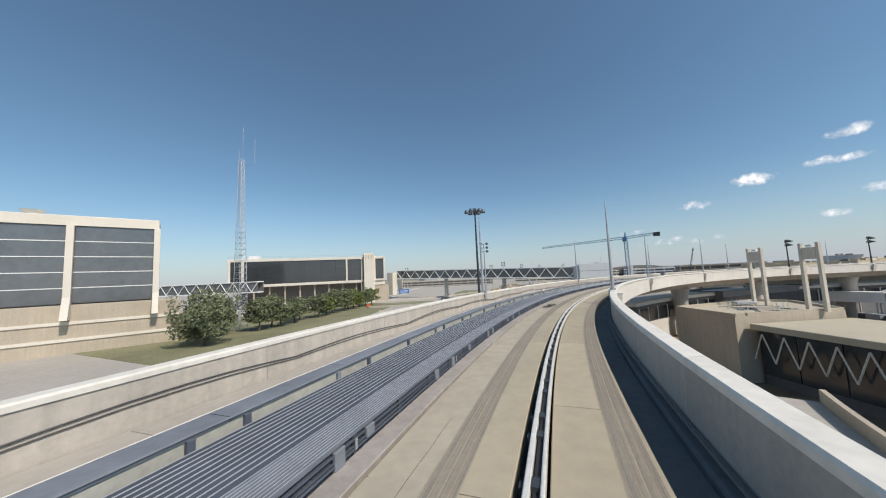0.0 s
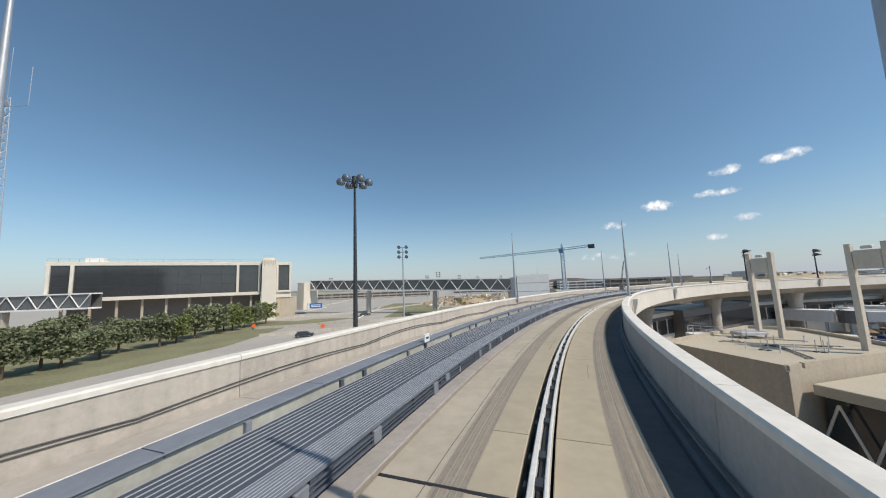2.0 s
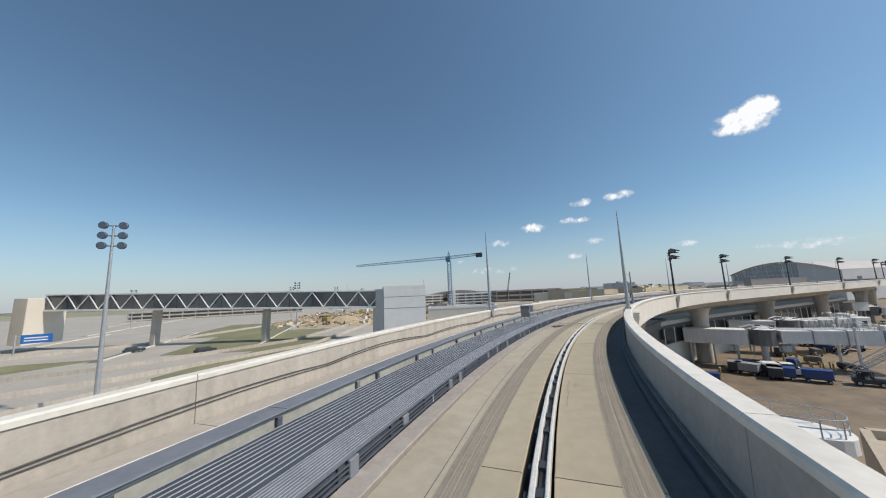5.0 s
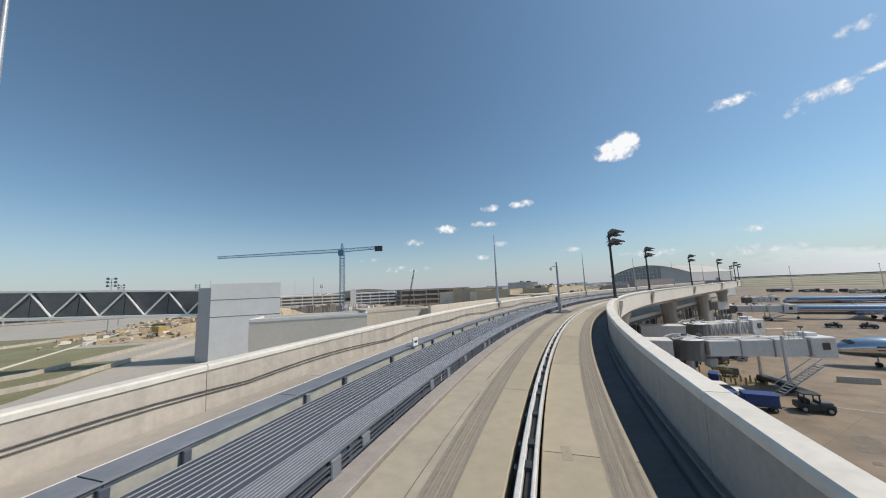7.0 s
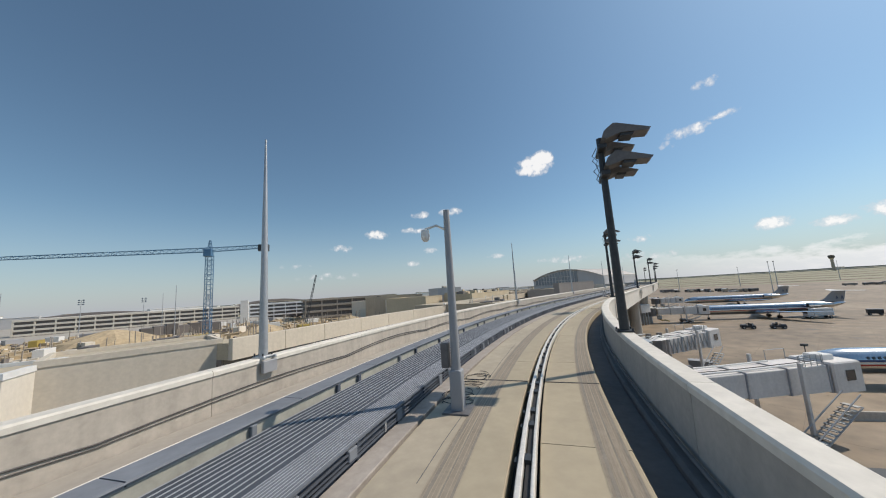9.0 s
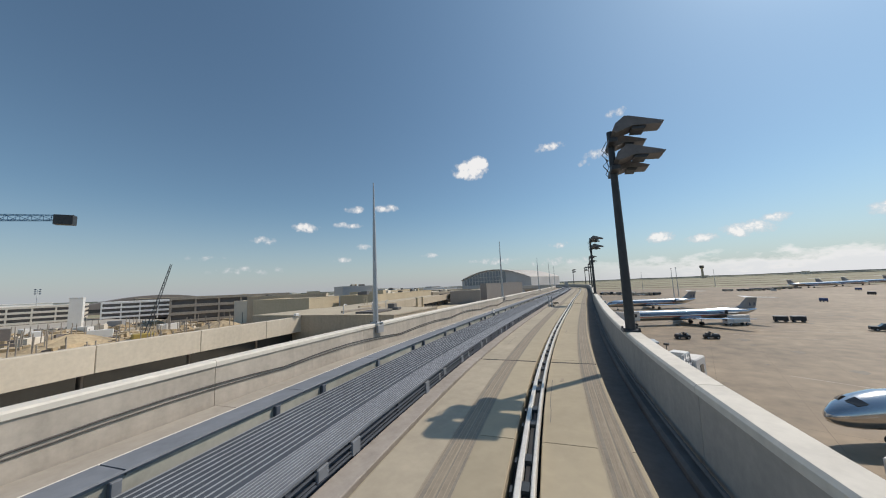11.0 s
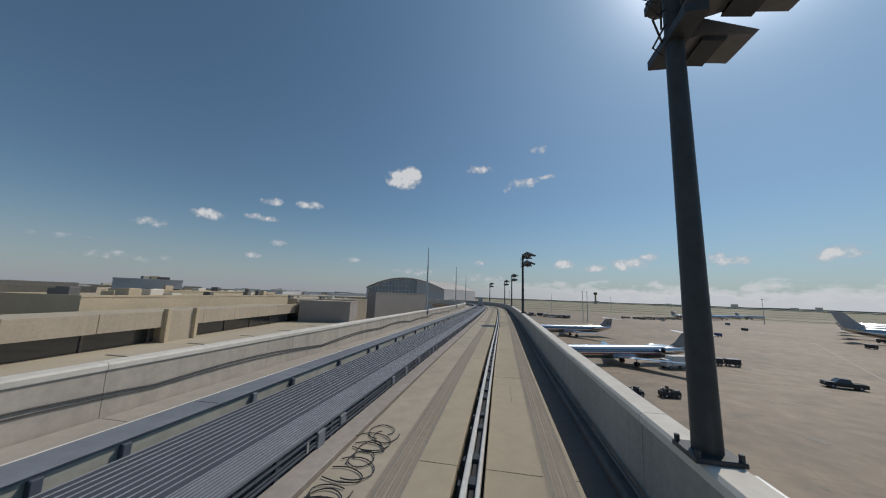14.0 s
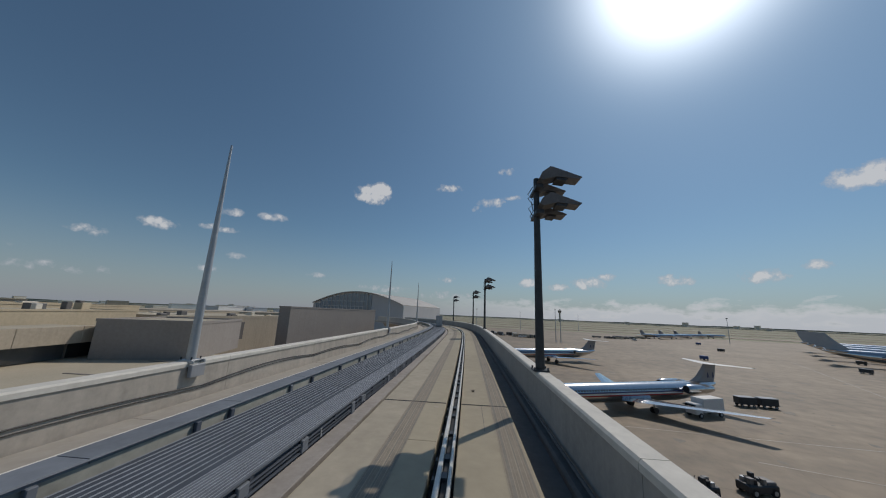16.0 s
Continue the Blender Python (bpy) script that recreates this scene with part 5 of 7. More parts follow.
# ---- jet bridges ----
def build_jet_bridge(x0, y0, x1, y1, z, label, truss=False):
    dx, dy = x1 - x0, y1 - y0
    L = math.hypot(dx, dy)
    b = thing("jet_bridge", label, "jet bridge", facing(x0, y0, dx, dy), "jet bridges")
    rot_ = Shape()
    rot_.tube([(0, 0, z - 1.5), (0, 0, z + 1.2)], 1.8, 14)
    rotunda = part("rotunda", rot_, M_HOOD, b, "grey round rotunda")
    cap = Shape()
    cap.tube([(0, 0, z + 1.2), (0, 0, z + 1.5)], [1.95, 0.6], 14)
    part("roof", cap, M_WHITE, rotunda)
    col = Shape()
    col.tube([(0, 0, 0), (0, 0, z - 1.5)], 0.5, 10)
    part("column", col, M_GALV, b)
    n = 3
    for i in range(n):
        a0, a1 = 1.9 + (L - 4.5) * i / n, 1.9 + (L - 4.5) * (i + 1) / n
        w = 1.3 + 0.1 * i
        t = Shape()
        t.bevel_box(a0, a1, -w, w, z - 1.02 - 0.06 * i, z + 1.0 + 0.06 * i, 0.06)
        part("tunnel", t, M_BRIDGE, b)
        rb = Shape()
        rb.bevel_box(a1 - 0.14, a1 + 0.02, -w - 0.08, w + 0.08, z - 1.12 - 0.06 * i, z + 1.1 + 0.06 * i, 0.04)
        part("collar", rb, M_GREYFIN if not truss else M_GALV, b)
        if truss:
            k = 6
            for j in range(k):
                p, q = a0 + (a1 - a0) * j / k, a0 + (a1 - a0) * (j + 1) / k
                s = Shape()
                zz = (z - 1.0, z + 1.0) if j % 2 else (z + 1.0, z - 1.0)
                s.tube([(p, -w - 0.12, zz[0]), (q, -w - 0.12, zz[1])], 0.07, 5)
                part("brace", s, M_GALV, b)
    cab = Shape()
    cab.bevel_box(L - 2.4, L + 0.6, -1.7, 1.7, z - 1.3, z + 1.3, 0.12)
    cabin = part("cab", cab, M_BRIDGE, b)
    win = Shape()
    win.box(L - 1.2, L - 0.3, -1.75, -1.703, z - 0.3, z + 0.6)
    part("window", win, M_GLASS, cabin)
    for y in (-1.4, 1.4):
        fr = Shape()
        fr.tube([(L - 5.2, y, z + 1.0), (L - 5.2, y, z + 2.1), (L - 4.1, y, z + 2.12), (L - 3.0, y, z + 2.1), (L - 3.0, y, z + 1.0)], 0.04, 5)
        part("roof_rail", fr, M_GALV, b)
    for y in (-2.1, 2.1):
        s = Shape()
        s.bevel_box(L - 6.3, L - 6.0, y - 0.15, y + 0.15, 0.9, z + 1.7, 0.04)
        part("lift_column", s, M_BRIDGE, b)
        wv = Shape()
        wv.tube([(L - 6.15, y - 0.28, 0.55), (L - 6.15, y + 0.28, 0.55)], 0.55, 16)
        part("wheel", wv, M_BLACK, b)
    for y, r_, end in ((-1.0, 0.09, L - 3.0), (-0.55, 0.04, L - 2.6), (0.8, 0.08, L - 6.5)):
        pi = Shape()
        pi.tube([(-2.6, y * 1.3, z + 1.4), (-1.2, y * 1.5, z + 1.75), (0.4, y, z + 1.7), (1.7, y, z + 1.25), (L * 0.35, y, z + 1.2), (L * 0.65, y, z + 1.26), (end, y, z + 1.3)], r_, 7)
        part("roof_conduit", pi, M_WHITE if r_ > 0.05 else M_CABLE, b, "pipe along the tunnel roof")
    for k in range(4):
        un = Shape()
        x = -1.6 + k * 0.8
        un.bevel_box(x, x + 0.5 + 0.1 * (k % 2), -0.4 + 0.5 * (k % 3) - 0.5, 0.1 + 0.5 * (k % 3) - 0.5, z + 1.3, z + 1.75 + 0.2 * (k % 2), 0.04)
        part("rotunda_unit", un, (M_GALV, M_HOOD)[k % 2], b)
    for k in range(5):
        sp = Shape()
        x = L - 5.4 + k * 0.62
        sp.tube([(x, -1.45, z + 1.0), (x, -1.45, z + 2.1)], 0.03, 5)
        part("rail_post", sp, M_GALV, b)
    un = Shape()
    un.bevel_box(L - 2.0, L - 0.6, -0.7, 0.7, z + 1.3, z + 1.75, 0.06)
    part("roof_unit", un, M_WHITE, b)
    un = Shape()
    un.tube([(L - 0.9, 1.2, z + 1.3), (L - 0.9, 1.2, z + 2.2)], 0.04, 6)
    un.box(L - 1.1, L - 0.7, 1.0, 1.4, z + 2.2, z + 2.4)
    part("beacon", un, M_DARKSTEEL, b, "beacon on a short mast")
    tank = Shape()
    tank.tube([(2.6, -0.1, z - 1.35), (2.6, -0.1, z - 1.5), (2.6, -0.1, z - 2.5), (2.6, -0.1, z - 2.65)], [0.5, 0.75, 0.75, 0.5], 14)
    part("air_unit", tank, M_GALV, b, "round conditioned air unit under the tunnel")
    hose = Shape()
    hose.tube([(2.6, 0.2, z - 2.6), (3.4, 0.6, z - 3.1), (4.4, 0.4, z - 3.0), (5.6, 0.7, z - 3.5)], 0.2, 8)
    part("air_hose", hose, M_YELLOW, b, "yellow air hose")
    ax = Shape()
    ax.bevel_box(L - 6.7, L - 5.6, -2.3, 2.3, 0.6, 1.1, 0.06)
    part("axle_beam", ax, M_DARKSTEEL, b)
    st = Shape()
    for i in range(14):
        t = i / 13
        st.box(L - 3.2 - 5.2 * t, L - 2.75 - 5.2 * t, -3.3, -2.2, (z - 1.9) * (1 - t) + 0.02, (z - 1.9) * (1 - t) + 0.09)
    stair = tagged(part("stair", st, M_GALV, b, "galvanised steel service stair"), kind="stuff")
    for y in (-3.32, -2.2):
        for dz in (0.0, 1.0):
            hr = Shape()
            hr.tube([(L - 2.7, y, z - 1.85 + dz), (L - 8.1, y, 0.1 + dz)], 0.06, 5)
            part("handrail", hr, M_GALV, stair)
    return b


build_jet_bridge(79.2, 103.6, 93.0, 94.6, 5.5, "white telescopic jet bridge reaching a parked airliner")
build_jet_bridge(96.4, 110.8, 109.6, 107.4, 5.6, "white jet bridge with lattice bracing, drawn back from its gate", True)
build_jet_bridge(168.5, 134.5, 177.5, 121.5, 3.9, "white jet bridge docked at the nose of an airliner")
build_jet_bridge(224.0, 150.0, 230.5, 141.5, 3.9, "white jet bridge at a farther gate")


def build_connectors():
    for s0, x, y in ((140.0, 79.2, 103.6), (157.5, 96.4, 110.8), (232.0, 168.5, 134.5)):
        a = on_track(s0, -3.9, 0)
        dx, dy = x - a.x, y - a.y
        L = math.hypot(dx, dy)
        c = thing("gate_corridor", "grey fixed gate corridor on steel legs", "corridor", facing(a.x, a.y, dx, dy), "gate corridors")
        q = Shape()
        q.bevel_box(0.05, L - 2.15, -1.5, 1.5, 4.0, 6.4, 0.06)
        part("body", q, M_BRIDGE, c)
        q = Shape()
        q.box(0.3, L - 2.4, 1.502, 1.55, 4.8, 5.8)
        part("window", q, M_GLASS, c)
        q = Shape()
        q.bevel_box(0.0, L - 2.1, -1.6, 1.6, 6.4, 6.6, 0.04)
        part("roof", q, M_WHITE, c)
        for k in range(3):
            for yy in (-1.2, 1.2):
                q = Shape()
                xx = 1.0 + (L - 4.5) * k / 2
                q.box(xx - 0.12, xx + 0.12, yy - 0.12, yy + 0.12, 0, 4.0)
                part("leg", q, M_GALV, c)


build_connectors()


def build_gate_clutter():
    """Ground equipment parked below the bridges."""
    rng = random.Random(31)
    for i in range(26):
        s0 = rng.uniform(128, 176)
        p = on_track(s0, rng.uniform(2.5, 9.5), 0)
        kind = i % 3
        m = pose(p.x, p.y, 0, 0, 0, rng.uniform(0, 360))
        if kind == 0:
            g = thing("ground_power_unit", "grey ground power unit parked under the gate", "machine", m, "ground equipment")
            q = Shape()
            q.bevel_box(-1.1, 1.1, -0.6, 0.6, 0.35, 1.35, 0.08)
            part("case", q, M_HOOD if i % 2 else M_BLUE, g)
            wheels(g, (-0.7, 0.7), 0.5, 0.22, 0.16)
        elif kind == 1:
            g = thing("equipment_post", "yellow safety bollard below the gate", "bollard", m, "gate bollards")
            q = Shape()
            q.tube([(0, 0, 0), (0, 0, 1.2)], 0.14, 10)
            part("post", q, M_YELLOW, g)
            q = Shape()
            q.tube([(0, 0, 1.2), (0, 0, 1.26)], [0.14, 0.05], 10)
            part("cap", q, M_WHITE, g)
        else:
            build_cart(m, M_GREYFIN if i % 2 else M_DARKSTEEL, "grey baggage cart parked under the gate")


def build_roof_rails():
    for x, y in ((27.1, 60.8), (28.3, 58.2), (29.8, 55.4), (32.2, 57.6), (29.0, 62.3), (26.4, 56.4)):
        for k in range(2):
            g = thing("roof_post", "thin galvanised roof guard post on a dark pad", "post", pose(x + 0.35 * k, y - 0.28 * k, 8.43, 0, 0, 15), "roof guard posts")
            q = Shape()
            q.bevel_box(-0.2, 0.2, -0.14, 0.14, 0.0, 0.06, 0.02)
            part("pad", q, M_BLACK, g)
            q = Shape()
            q.tube([(0, 0, 0.06), (0, 0, 1.05)], 0.03, 6)
            part("upright", q, M_GALV, g)
    for pts in (((25.8, 60.5), (28.9, 58.4), (27.0, 53.0)), ((26.1, 60.7), (29.2, 58.4), (27.4, 53.0)), ((28.2, 62.9), (33.0, 60.0)), ((29.2, 58.6), (33.5, 57.4))):
        g = thing("roof_conduit", "thin grey conduit laid across the terminal roof", "pipe", None, "roof conduits")
        q = Shape()
        q.tube([(x, y, 8.5) for x, y in pts], 0.05, 6)
        part("pipe", q, M_RUST, g)
        for x, y in pts:
            q = Shape()
            q.bevel_box(x - 0.15, x + 0.15, y - 0.1, y + 0.1, 8.43, 8.47, 0.01)
            part("block", q, M_DARKBOX, g)


build_roof_rails()


def build_canopy():
    """Oval white platform roof with a rail, between the terminal roof and the concourse."""
    m = facing(34.6, 81.2, 0.62, -0.78)
    c = thing("platform_canopy", "oval white platform roof with guard rail on round legs", "canopy", m)
    outline = []
    for k in range(28):
        t = 2 * math.pi * k / 28
        outline.append((5.0 + 5.4 * math.copysign(abs(math.cos(t)) ** 0.6, math.cos(t)), 1.7 * math.copysign(abs(math.sin(t)) ** 0.75, math.sin(t))))
    q = Shape()
    q.prism(outline, 5.3, 6.1)
    part("deck", q, M_WHITE, c)
    for k in range(0, 28, 2):
        x, y = outline[k]
        q = Shape()
        q.tube([(5 + (x - 5) * 0.95, y * 0.93, 6.1), (5 + (x - 5) * 0.95, y * 0.93, 7.1)], 0.04, 6)
        part("rail_post", q, M_GALV, c)
    for z in (6.6, 7.1):
        q = Shape()
        ring = [(5 + (x - 5) * 0.95, y * 0.93, z) for x, y in outline]
        q.tube(ring + ring[:1], 0.035, 6)
        part("rail", q, M_GALV, c)
    for x in (1.5, 8.5):
        q = Shape()
        q.tube([(x, 0, 0), (x, 0, 5.3)], 0.35, 12)
        part("leg", q, M_WHITE, c)


build_canopy()


def build_brackets():
    """Sloped concrete brackets that carry the lamps outside the parapet."""
    for s0 in (26.7, 57.5, 86.7, 119.6, 143.5, 172.7, 204.2, 235.0, 254.0):
        g = thing("lamp_bracket", "pale sloped concrete bracket outside the parapet", "bracket", track_pose(s0, 2.87, R), "lamp brackets")
        q = Shape()
        q.loft([[Vector((0, y, 0.75)), Vector((0.36, y, 0.75)), Vector((0.36, y, 0.45)), Vector((0.02, y, -0.85)), Vector((0, y, -0.85))] for y in (-0.35, 0.35)])
        part("corbel", q, M_OUTER, g)
        q = Shape()
        q.bevel_box(0.02, 0.40, -0.3, 0.3, 0.752, 0.80, 0.01)
        part("plate", q, M_GALV, g)


build_brackets()


def build_bollards():
    rng = random.Random(5)
    for i in range(11):
        x, y = 84.0 + (i % 6) * 0.95 + rng.uniform(-0.2, 0.2), 103.6 - (i % 6) * 0.75 - (i // 6) * 1.7
        g = thing("gate_bollard", "yellow safety bollard around the air unit", "bollard", pose(x, y, 0), "gate bollards")
        q = Shape()
        q.tube([(0, 0, 0), (0, 0, 1.0)], 0.12, 10)
        part("post", q, M_YELLOW, g)
        q = Shape()
        q.tube([(0, 0, 1.0), (0, 0, 1.06)], [0.12, 0.04], 10)
        part("cap", q, M_YELLOW, g)
    for i in range(34):
        t = i / 33
        x, y = 424 - 45 * t + rng.uniform(-6, 6), 205 - 72 * t + rng.uniform(-4, 4)
        g = thing("parked_equipment", "parked apron vehicle far across the concrete", "vehicle", pose(x, y, 0, 0, 0, rng.uniform(0, 180)), "far parked vehicles")
        w = rng.uniform(1.4, 4.2)
        q = Shape()
        q.bevel_box(-w, w, -1.0, 1.0, 0.5, rng.uniform(1.3, 2.9), 0.08)
        part("body", q, (M_HOOD, M_BEIGE, M_DARKSTEEL, M_RUST, M_WHITE)[i % 5], g)
        wheels(g, (-w * 0.6, w * 0.6), 0.8, 0.4)
    for i in range(22):
        t = i / 21
        g = thing("parked_equipment", "dull brown apron trailer far across the concrete", "vehicle", pose(438 + 44 * t + rng.uniform(-3, 3), 80 - 38 * t + rng.uniform(-8, 8), 0, 0, 0, rng.uniform(0, 180)), "far parked vehicles")
        w = rng.uniform(1.6, 4.6)
        q = Shape()
        q.bevel_box(-w, w, -1.0, 1.0, 0.5, rng.uniform(1.1, 2.2), 0.08)
        part("body", q, (M_RUST, M_DARKWALL, M_HOOD, M_TAN)[i % 4], g)
        wheels(g, (-w * 0.6, w * 0.6), 0.8, 0.4)
    for x, y in ((352, 118), (356, 121), (420, 190), (520, 160), (610, 90), (470, -20)):
        g = thing("apron_light_pole", "tall thin apron light pole", "lamp", pose(x, y, 0), "apron light poles")
        q = Shape()
        q.tube([(0, 0, 0), (0, 0, 21)], [0.3, 0.14], 8)
        part("pole", q, M_GALV, g)
        q = Shape()
        q.bevel_box(-1.2, 1.2, -0.3, 0.3, 20.9, 21.5, 0.05)
        part("lamp_head", q, M_HOOD, g)


# ---- airliners ----
def ring_x(x, cy, cz, ry, rz, n=20):
    return [Vector((x, cy + ry * math.cos(2 * math.pi * k / n), cz + rz * math.sin(2 * math.pi * k / n))) for k in range(n)]


def build_airliner(wide=False):
    """Twin rear-engined airliner; nose at the origin, tail along -x."""
    a = thing("airliner", "polished metal airliner with blue and red stripes and a T tail", "airplane", group="parked airliners")
    cz = 3.0
    prof = ((0.0, 0.05, -0.55), (-0.4, 0.55, -0.5), (-1.2, 1.0, -0.35), (-2.6, 1.4, -0.15), (-4.5, 1.62, 0.0), (-6.0, 1.65, 0.0), (-20, 1.65, 0.0), (-31, 1.65, 0.0), (-34, 1.5, 0.15), (-37, 1.15, 0.45), (-40, 0.65, 0.85), (-41.5, 0.18, 1.05))
    f = Shape()
    f.loft([ring_x(x, 0, cz + dz, r_, r_) for x, r_, dz in prof])
    fus = part("fuselage", f, M_ALU, a, smooth=True)
    for z0, z1, mat, nm in ((0.18, 0.42, M_STRIPE, "blue_stripe"), (-0.06, 0.10, M_WHITE, "white_stripe"), (-0.30, -0.14, M_RED, "red_stripe")):
        for sy in (-1, 1):
            s = Shape()
            rows = []
            for x, r_, dz in ((-4.6, 1.64, 0), (-20, 1.66, 0), (-31, 1.66, 0)):
                rr = r_ + 0.012
                rows.append([Vector((x, sy * math.sqrt(max(0.01, rr * rr - z * z)), cz + z)) for z in (z0, (z0 + z1) / 2, z1)])
            s.loft(rows, False, False)
            part(nm, s, mat, fus)
    wn = Shape()
    for i in range(44):
        x = -6.0 - i * 0.56
        for sy in (-1, 1):
            y = sy * 1.628
            wn.add([(x, y, cz + 0.5), (x - 0.24, y, cz + 0.5), (x - 0.24, y - sy * 0.09, cz + 0.84), (x, y - sy * 0.09, cz + 0.84)], [(0, 1, 2, 3)])
    tagged(part("cabin_window", wn, M_GLASS, fus, "row of dark cabin windows"), kind="stuff")
    ck = Shape()
    for sy in (-1, 1):
        ck.add([(-1.55, sy * 0.25, cz + 0.86), (-1.9, sy * 0.95, cz + 0.62), (-2.6, sy * 1.12, cz + 0.82), (-2.35, sy * 0.35, cz + 1.22)], [(0, 1, 2, 3)])
    part("windscreen", ck, M_GLASS, fus)

    def slab(pts, thick):
        s = Shape()
        rows = []
        for (x, y, z, chord) in pts:
            t = thick * chord
            rows.append([Vector((x, y, z)), Vector((x - chord * 0.3, y, z + t)), Vector((x - chord * 0.7, y, z + t * 0.7)), Vector((x - chord, y, z)), Vector((x - chord * 0.6, y, z - t * 0.6)), Vector((x - chord * 0.2, y, z - t * 0.6))])
        return s.loft(rows)

    for sy in (-1, 1):
        part("wing", slab([(-17.5, sy * 1.0, 1.9, 6.6), (-21.0, sy * 6, 2.25, 4.2), (-27.3, sy * 16.4, 3.1, 1.5)], 0.055), M_ALU, a)
        if wide:
            part("stabilizer", slab([(-36.2, sy * 0.6, cz + 0.9, 3.6), (-39.8, sy * 6.6, cz + 1.5, 1.4)], 0.045), M_ALU, a)
        else:
            part("stabilizer", slab([(-38.6, sy * 0.05, 7.75, 3.2), (-41.6, sy * 6.4, 7.85, 1.3)], 0.045), M_WHITE, a)
        ex, ey, ez = (13.5, sy * 6.4, cz - 1.75) if wide else (0.0, sy * 2.65, cz + 0.75)
        n = Shape()
        n.loft([ring_x(x + ex, ey, ez, r_, r_, 16) for x, r_ in ((-30.6, 0.66), (-30.9, 0.80), (-32.5, 0.86), (-35.2, 0.78), (-36.8, 0.55))])
        eng = part("engine", n, M_ALU, a, smooth=True)
        i_ = Shape()
        i_.loft([ring_x(x + ex, ey, ez, 0.6, 0.6, 16) for x in (-30.55, -30.62)])
        part("intake", i_, M_BLACK, eng)
        py = Shape()
        if wide:
            py.box(-34.0 + ex, -31.6 + ex, ey - 0.12, ey + 0.12, ez + 0.7, ez + 1.2)
        else:
            py.box(-35.0, -31.8, min(sy * 1.2, sy * 2.0), max(sy * 1.2, sy * 2.0), cz + 0.6, cz + 0.85)
        part("pylon", py, M_ALU, eng)
        g = Shape()
        g.tube([(-23.2, sy * 2.5, 0.5), (-23.2, sy * 2.5, 2.2)], 0.14, 8)
        leg = part("main_gear", g, M_GALV, a)
        for dy in (-0.32, 0.32):
            w = Shape()
            w.tube([(-23.2, sy * 2.5 + dy - 0.14, 0.5), (-23.2, sy * 2.5 + dy + 0.14, 0.5)], 0.5, 14)
            part("wheel", w, M_BLACK, leg)
    fin = Shape()
    rows = []
    sections = ((cz + 1.1, -35.4, -40.6, 0.26), (6.6, -38.2, -41.6, 0.2), (9.2, -40.4, -42.4, 0.14)) if wide else ((cz + 0.9, -33.6, -41.0, 0.22), (5.4, -36.6, -41.6, 0.16), (7.8, -39.0, -42.2, 0.12))
    for z, x0, x1, t in sections:
        rows.append([Vector((x0, 0, z)), Vector((x0 * 0.7 + x1 * 0.3, t, z)), Vector((x1, 0.02, z)), Vector((x1, -0.02, z)), Vector((x0 * 0.7 + x1 * 0.3, -t, z))])
    fin.loft(rows)
    fn = part("fin", fin, M_GREYBOX if wide else M_GREYFIN, a)
    for sy in () if wide else (-1, 1):
        mk = Shape()
        for x in (-39.3, -40.6):
            for dx in (0.0, 0.46):
                mk.add([(x - dx, sy * 0.2, 5.1), (x - dx - 0.16, sy * 0.2, 5.1), (x - 0.39, sy * 0.18, 6.15), (x - 0.23, sy * 0.18, 6.15)], [(0, 1, 2, 3)])
            mk.add([(x - 0.16, sy * 0.2, 5.42), (x - 0.46, sy * 0.2, 5.42), (x - 0.44, sy * 0.2, 5.54), (x - 0.18, sy * 0.2, 5.54)], [(0, 1, 2, 3)])
        part("tail_mark", mk, M_STRIPE, fn, "small dark blue tail emblem")
    g = Shape()
    g.tube([(-5.2, 0, 0.4), (-5.2, 0, 1.7)], 0.1, 8)
    leg = part("nose_gear", g, M_GALV, a)
    for dy in (-0.2, 0.2):
        w = Shape()
        w.tube([(-5.2, dy - 0.09, 0.34), (-5.2, dy + 0.09, 0.34)], 0.34, 12)
        part("wheel", w, M_BLACK, leg)
    return a


plane = build_airliner()
NOSE_TURN = math.degrees(math.atan2(0.825, -0.565))
plane.matrix_basis = pose(181.6, 126.6, 0, 0, 0, NOSE_TURN)
for x, y, turn in ((237.5, 142.0, NOSE_TURN), (109.6, 97.9, NOSE_TURN + 2),
                   (500, 10, -57), (523, -11, -57), (552, -34, -60), (585, -64, -55)):
    copy_thing(plane, pose(x, y, 0, 0, 0, turn))


jet = build_airliner(True)
tagged(jet, "large silver airliner with low tailplane parked across the apron", group="large airliners")
JET = Matrix.Diagonal((1.5, 1.5, 1.5, 1))
jet.matrix_basis = pose(293.7, -48.1, 0, 0, 0, -119) @ JET
for x, y in ((322.8, -61.7), (352.8, -75.7), (382.7, -89.6)):
    copy_thing(jet, pose(x, y, 0, 0, 0, -119))


# ---- vehicles on the apron ----
def wheels(parent, xs, half, r_=0.38, w=0.24):
    for x in xs:
        for sy in (-1, 1):
            s = Shape()
            s.tube([(x, sy * half - w / 2, r_), (x, sy * half + w / 2, r_)], r_, 16)
            wh = part("wheel", s, M_BLACK, parent)
            h = Shape()
            h.tube([(x, sy * (half + w / 2) - 0.01, r_), (x, sy * (half + w / 2) + 0.012, r_)], r_ * 0.55, 12)
            part("rim", h, M_GALV, wh)


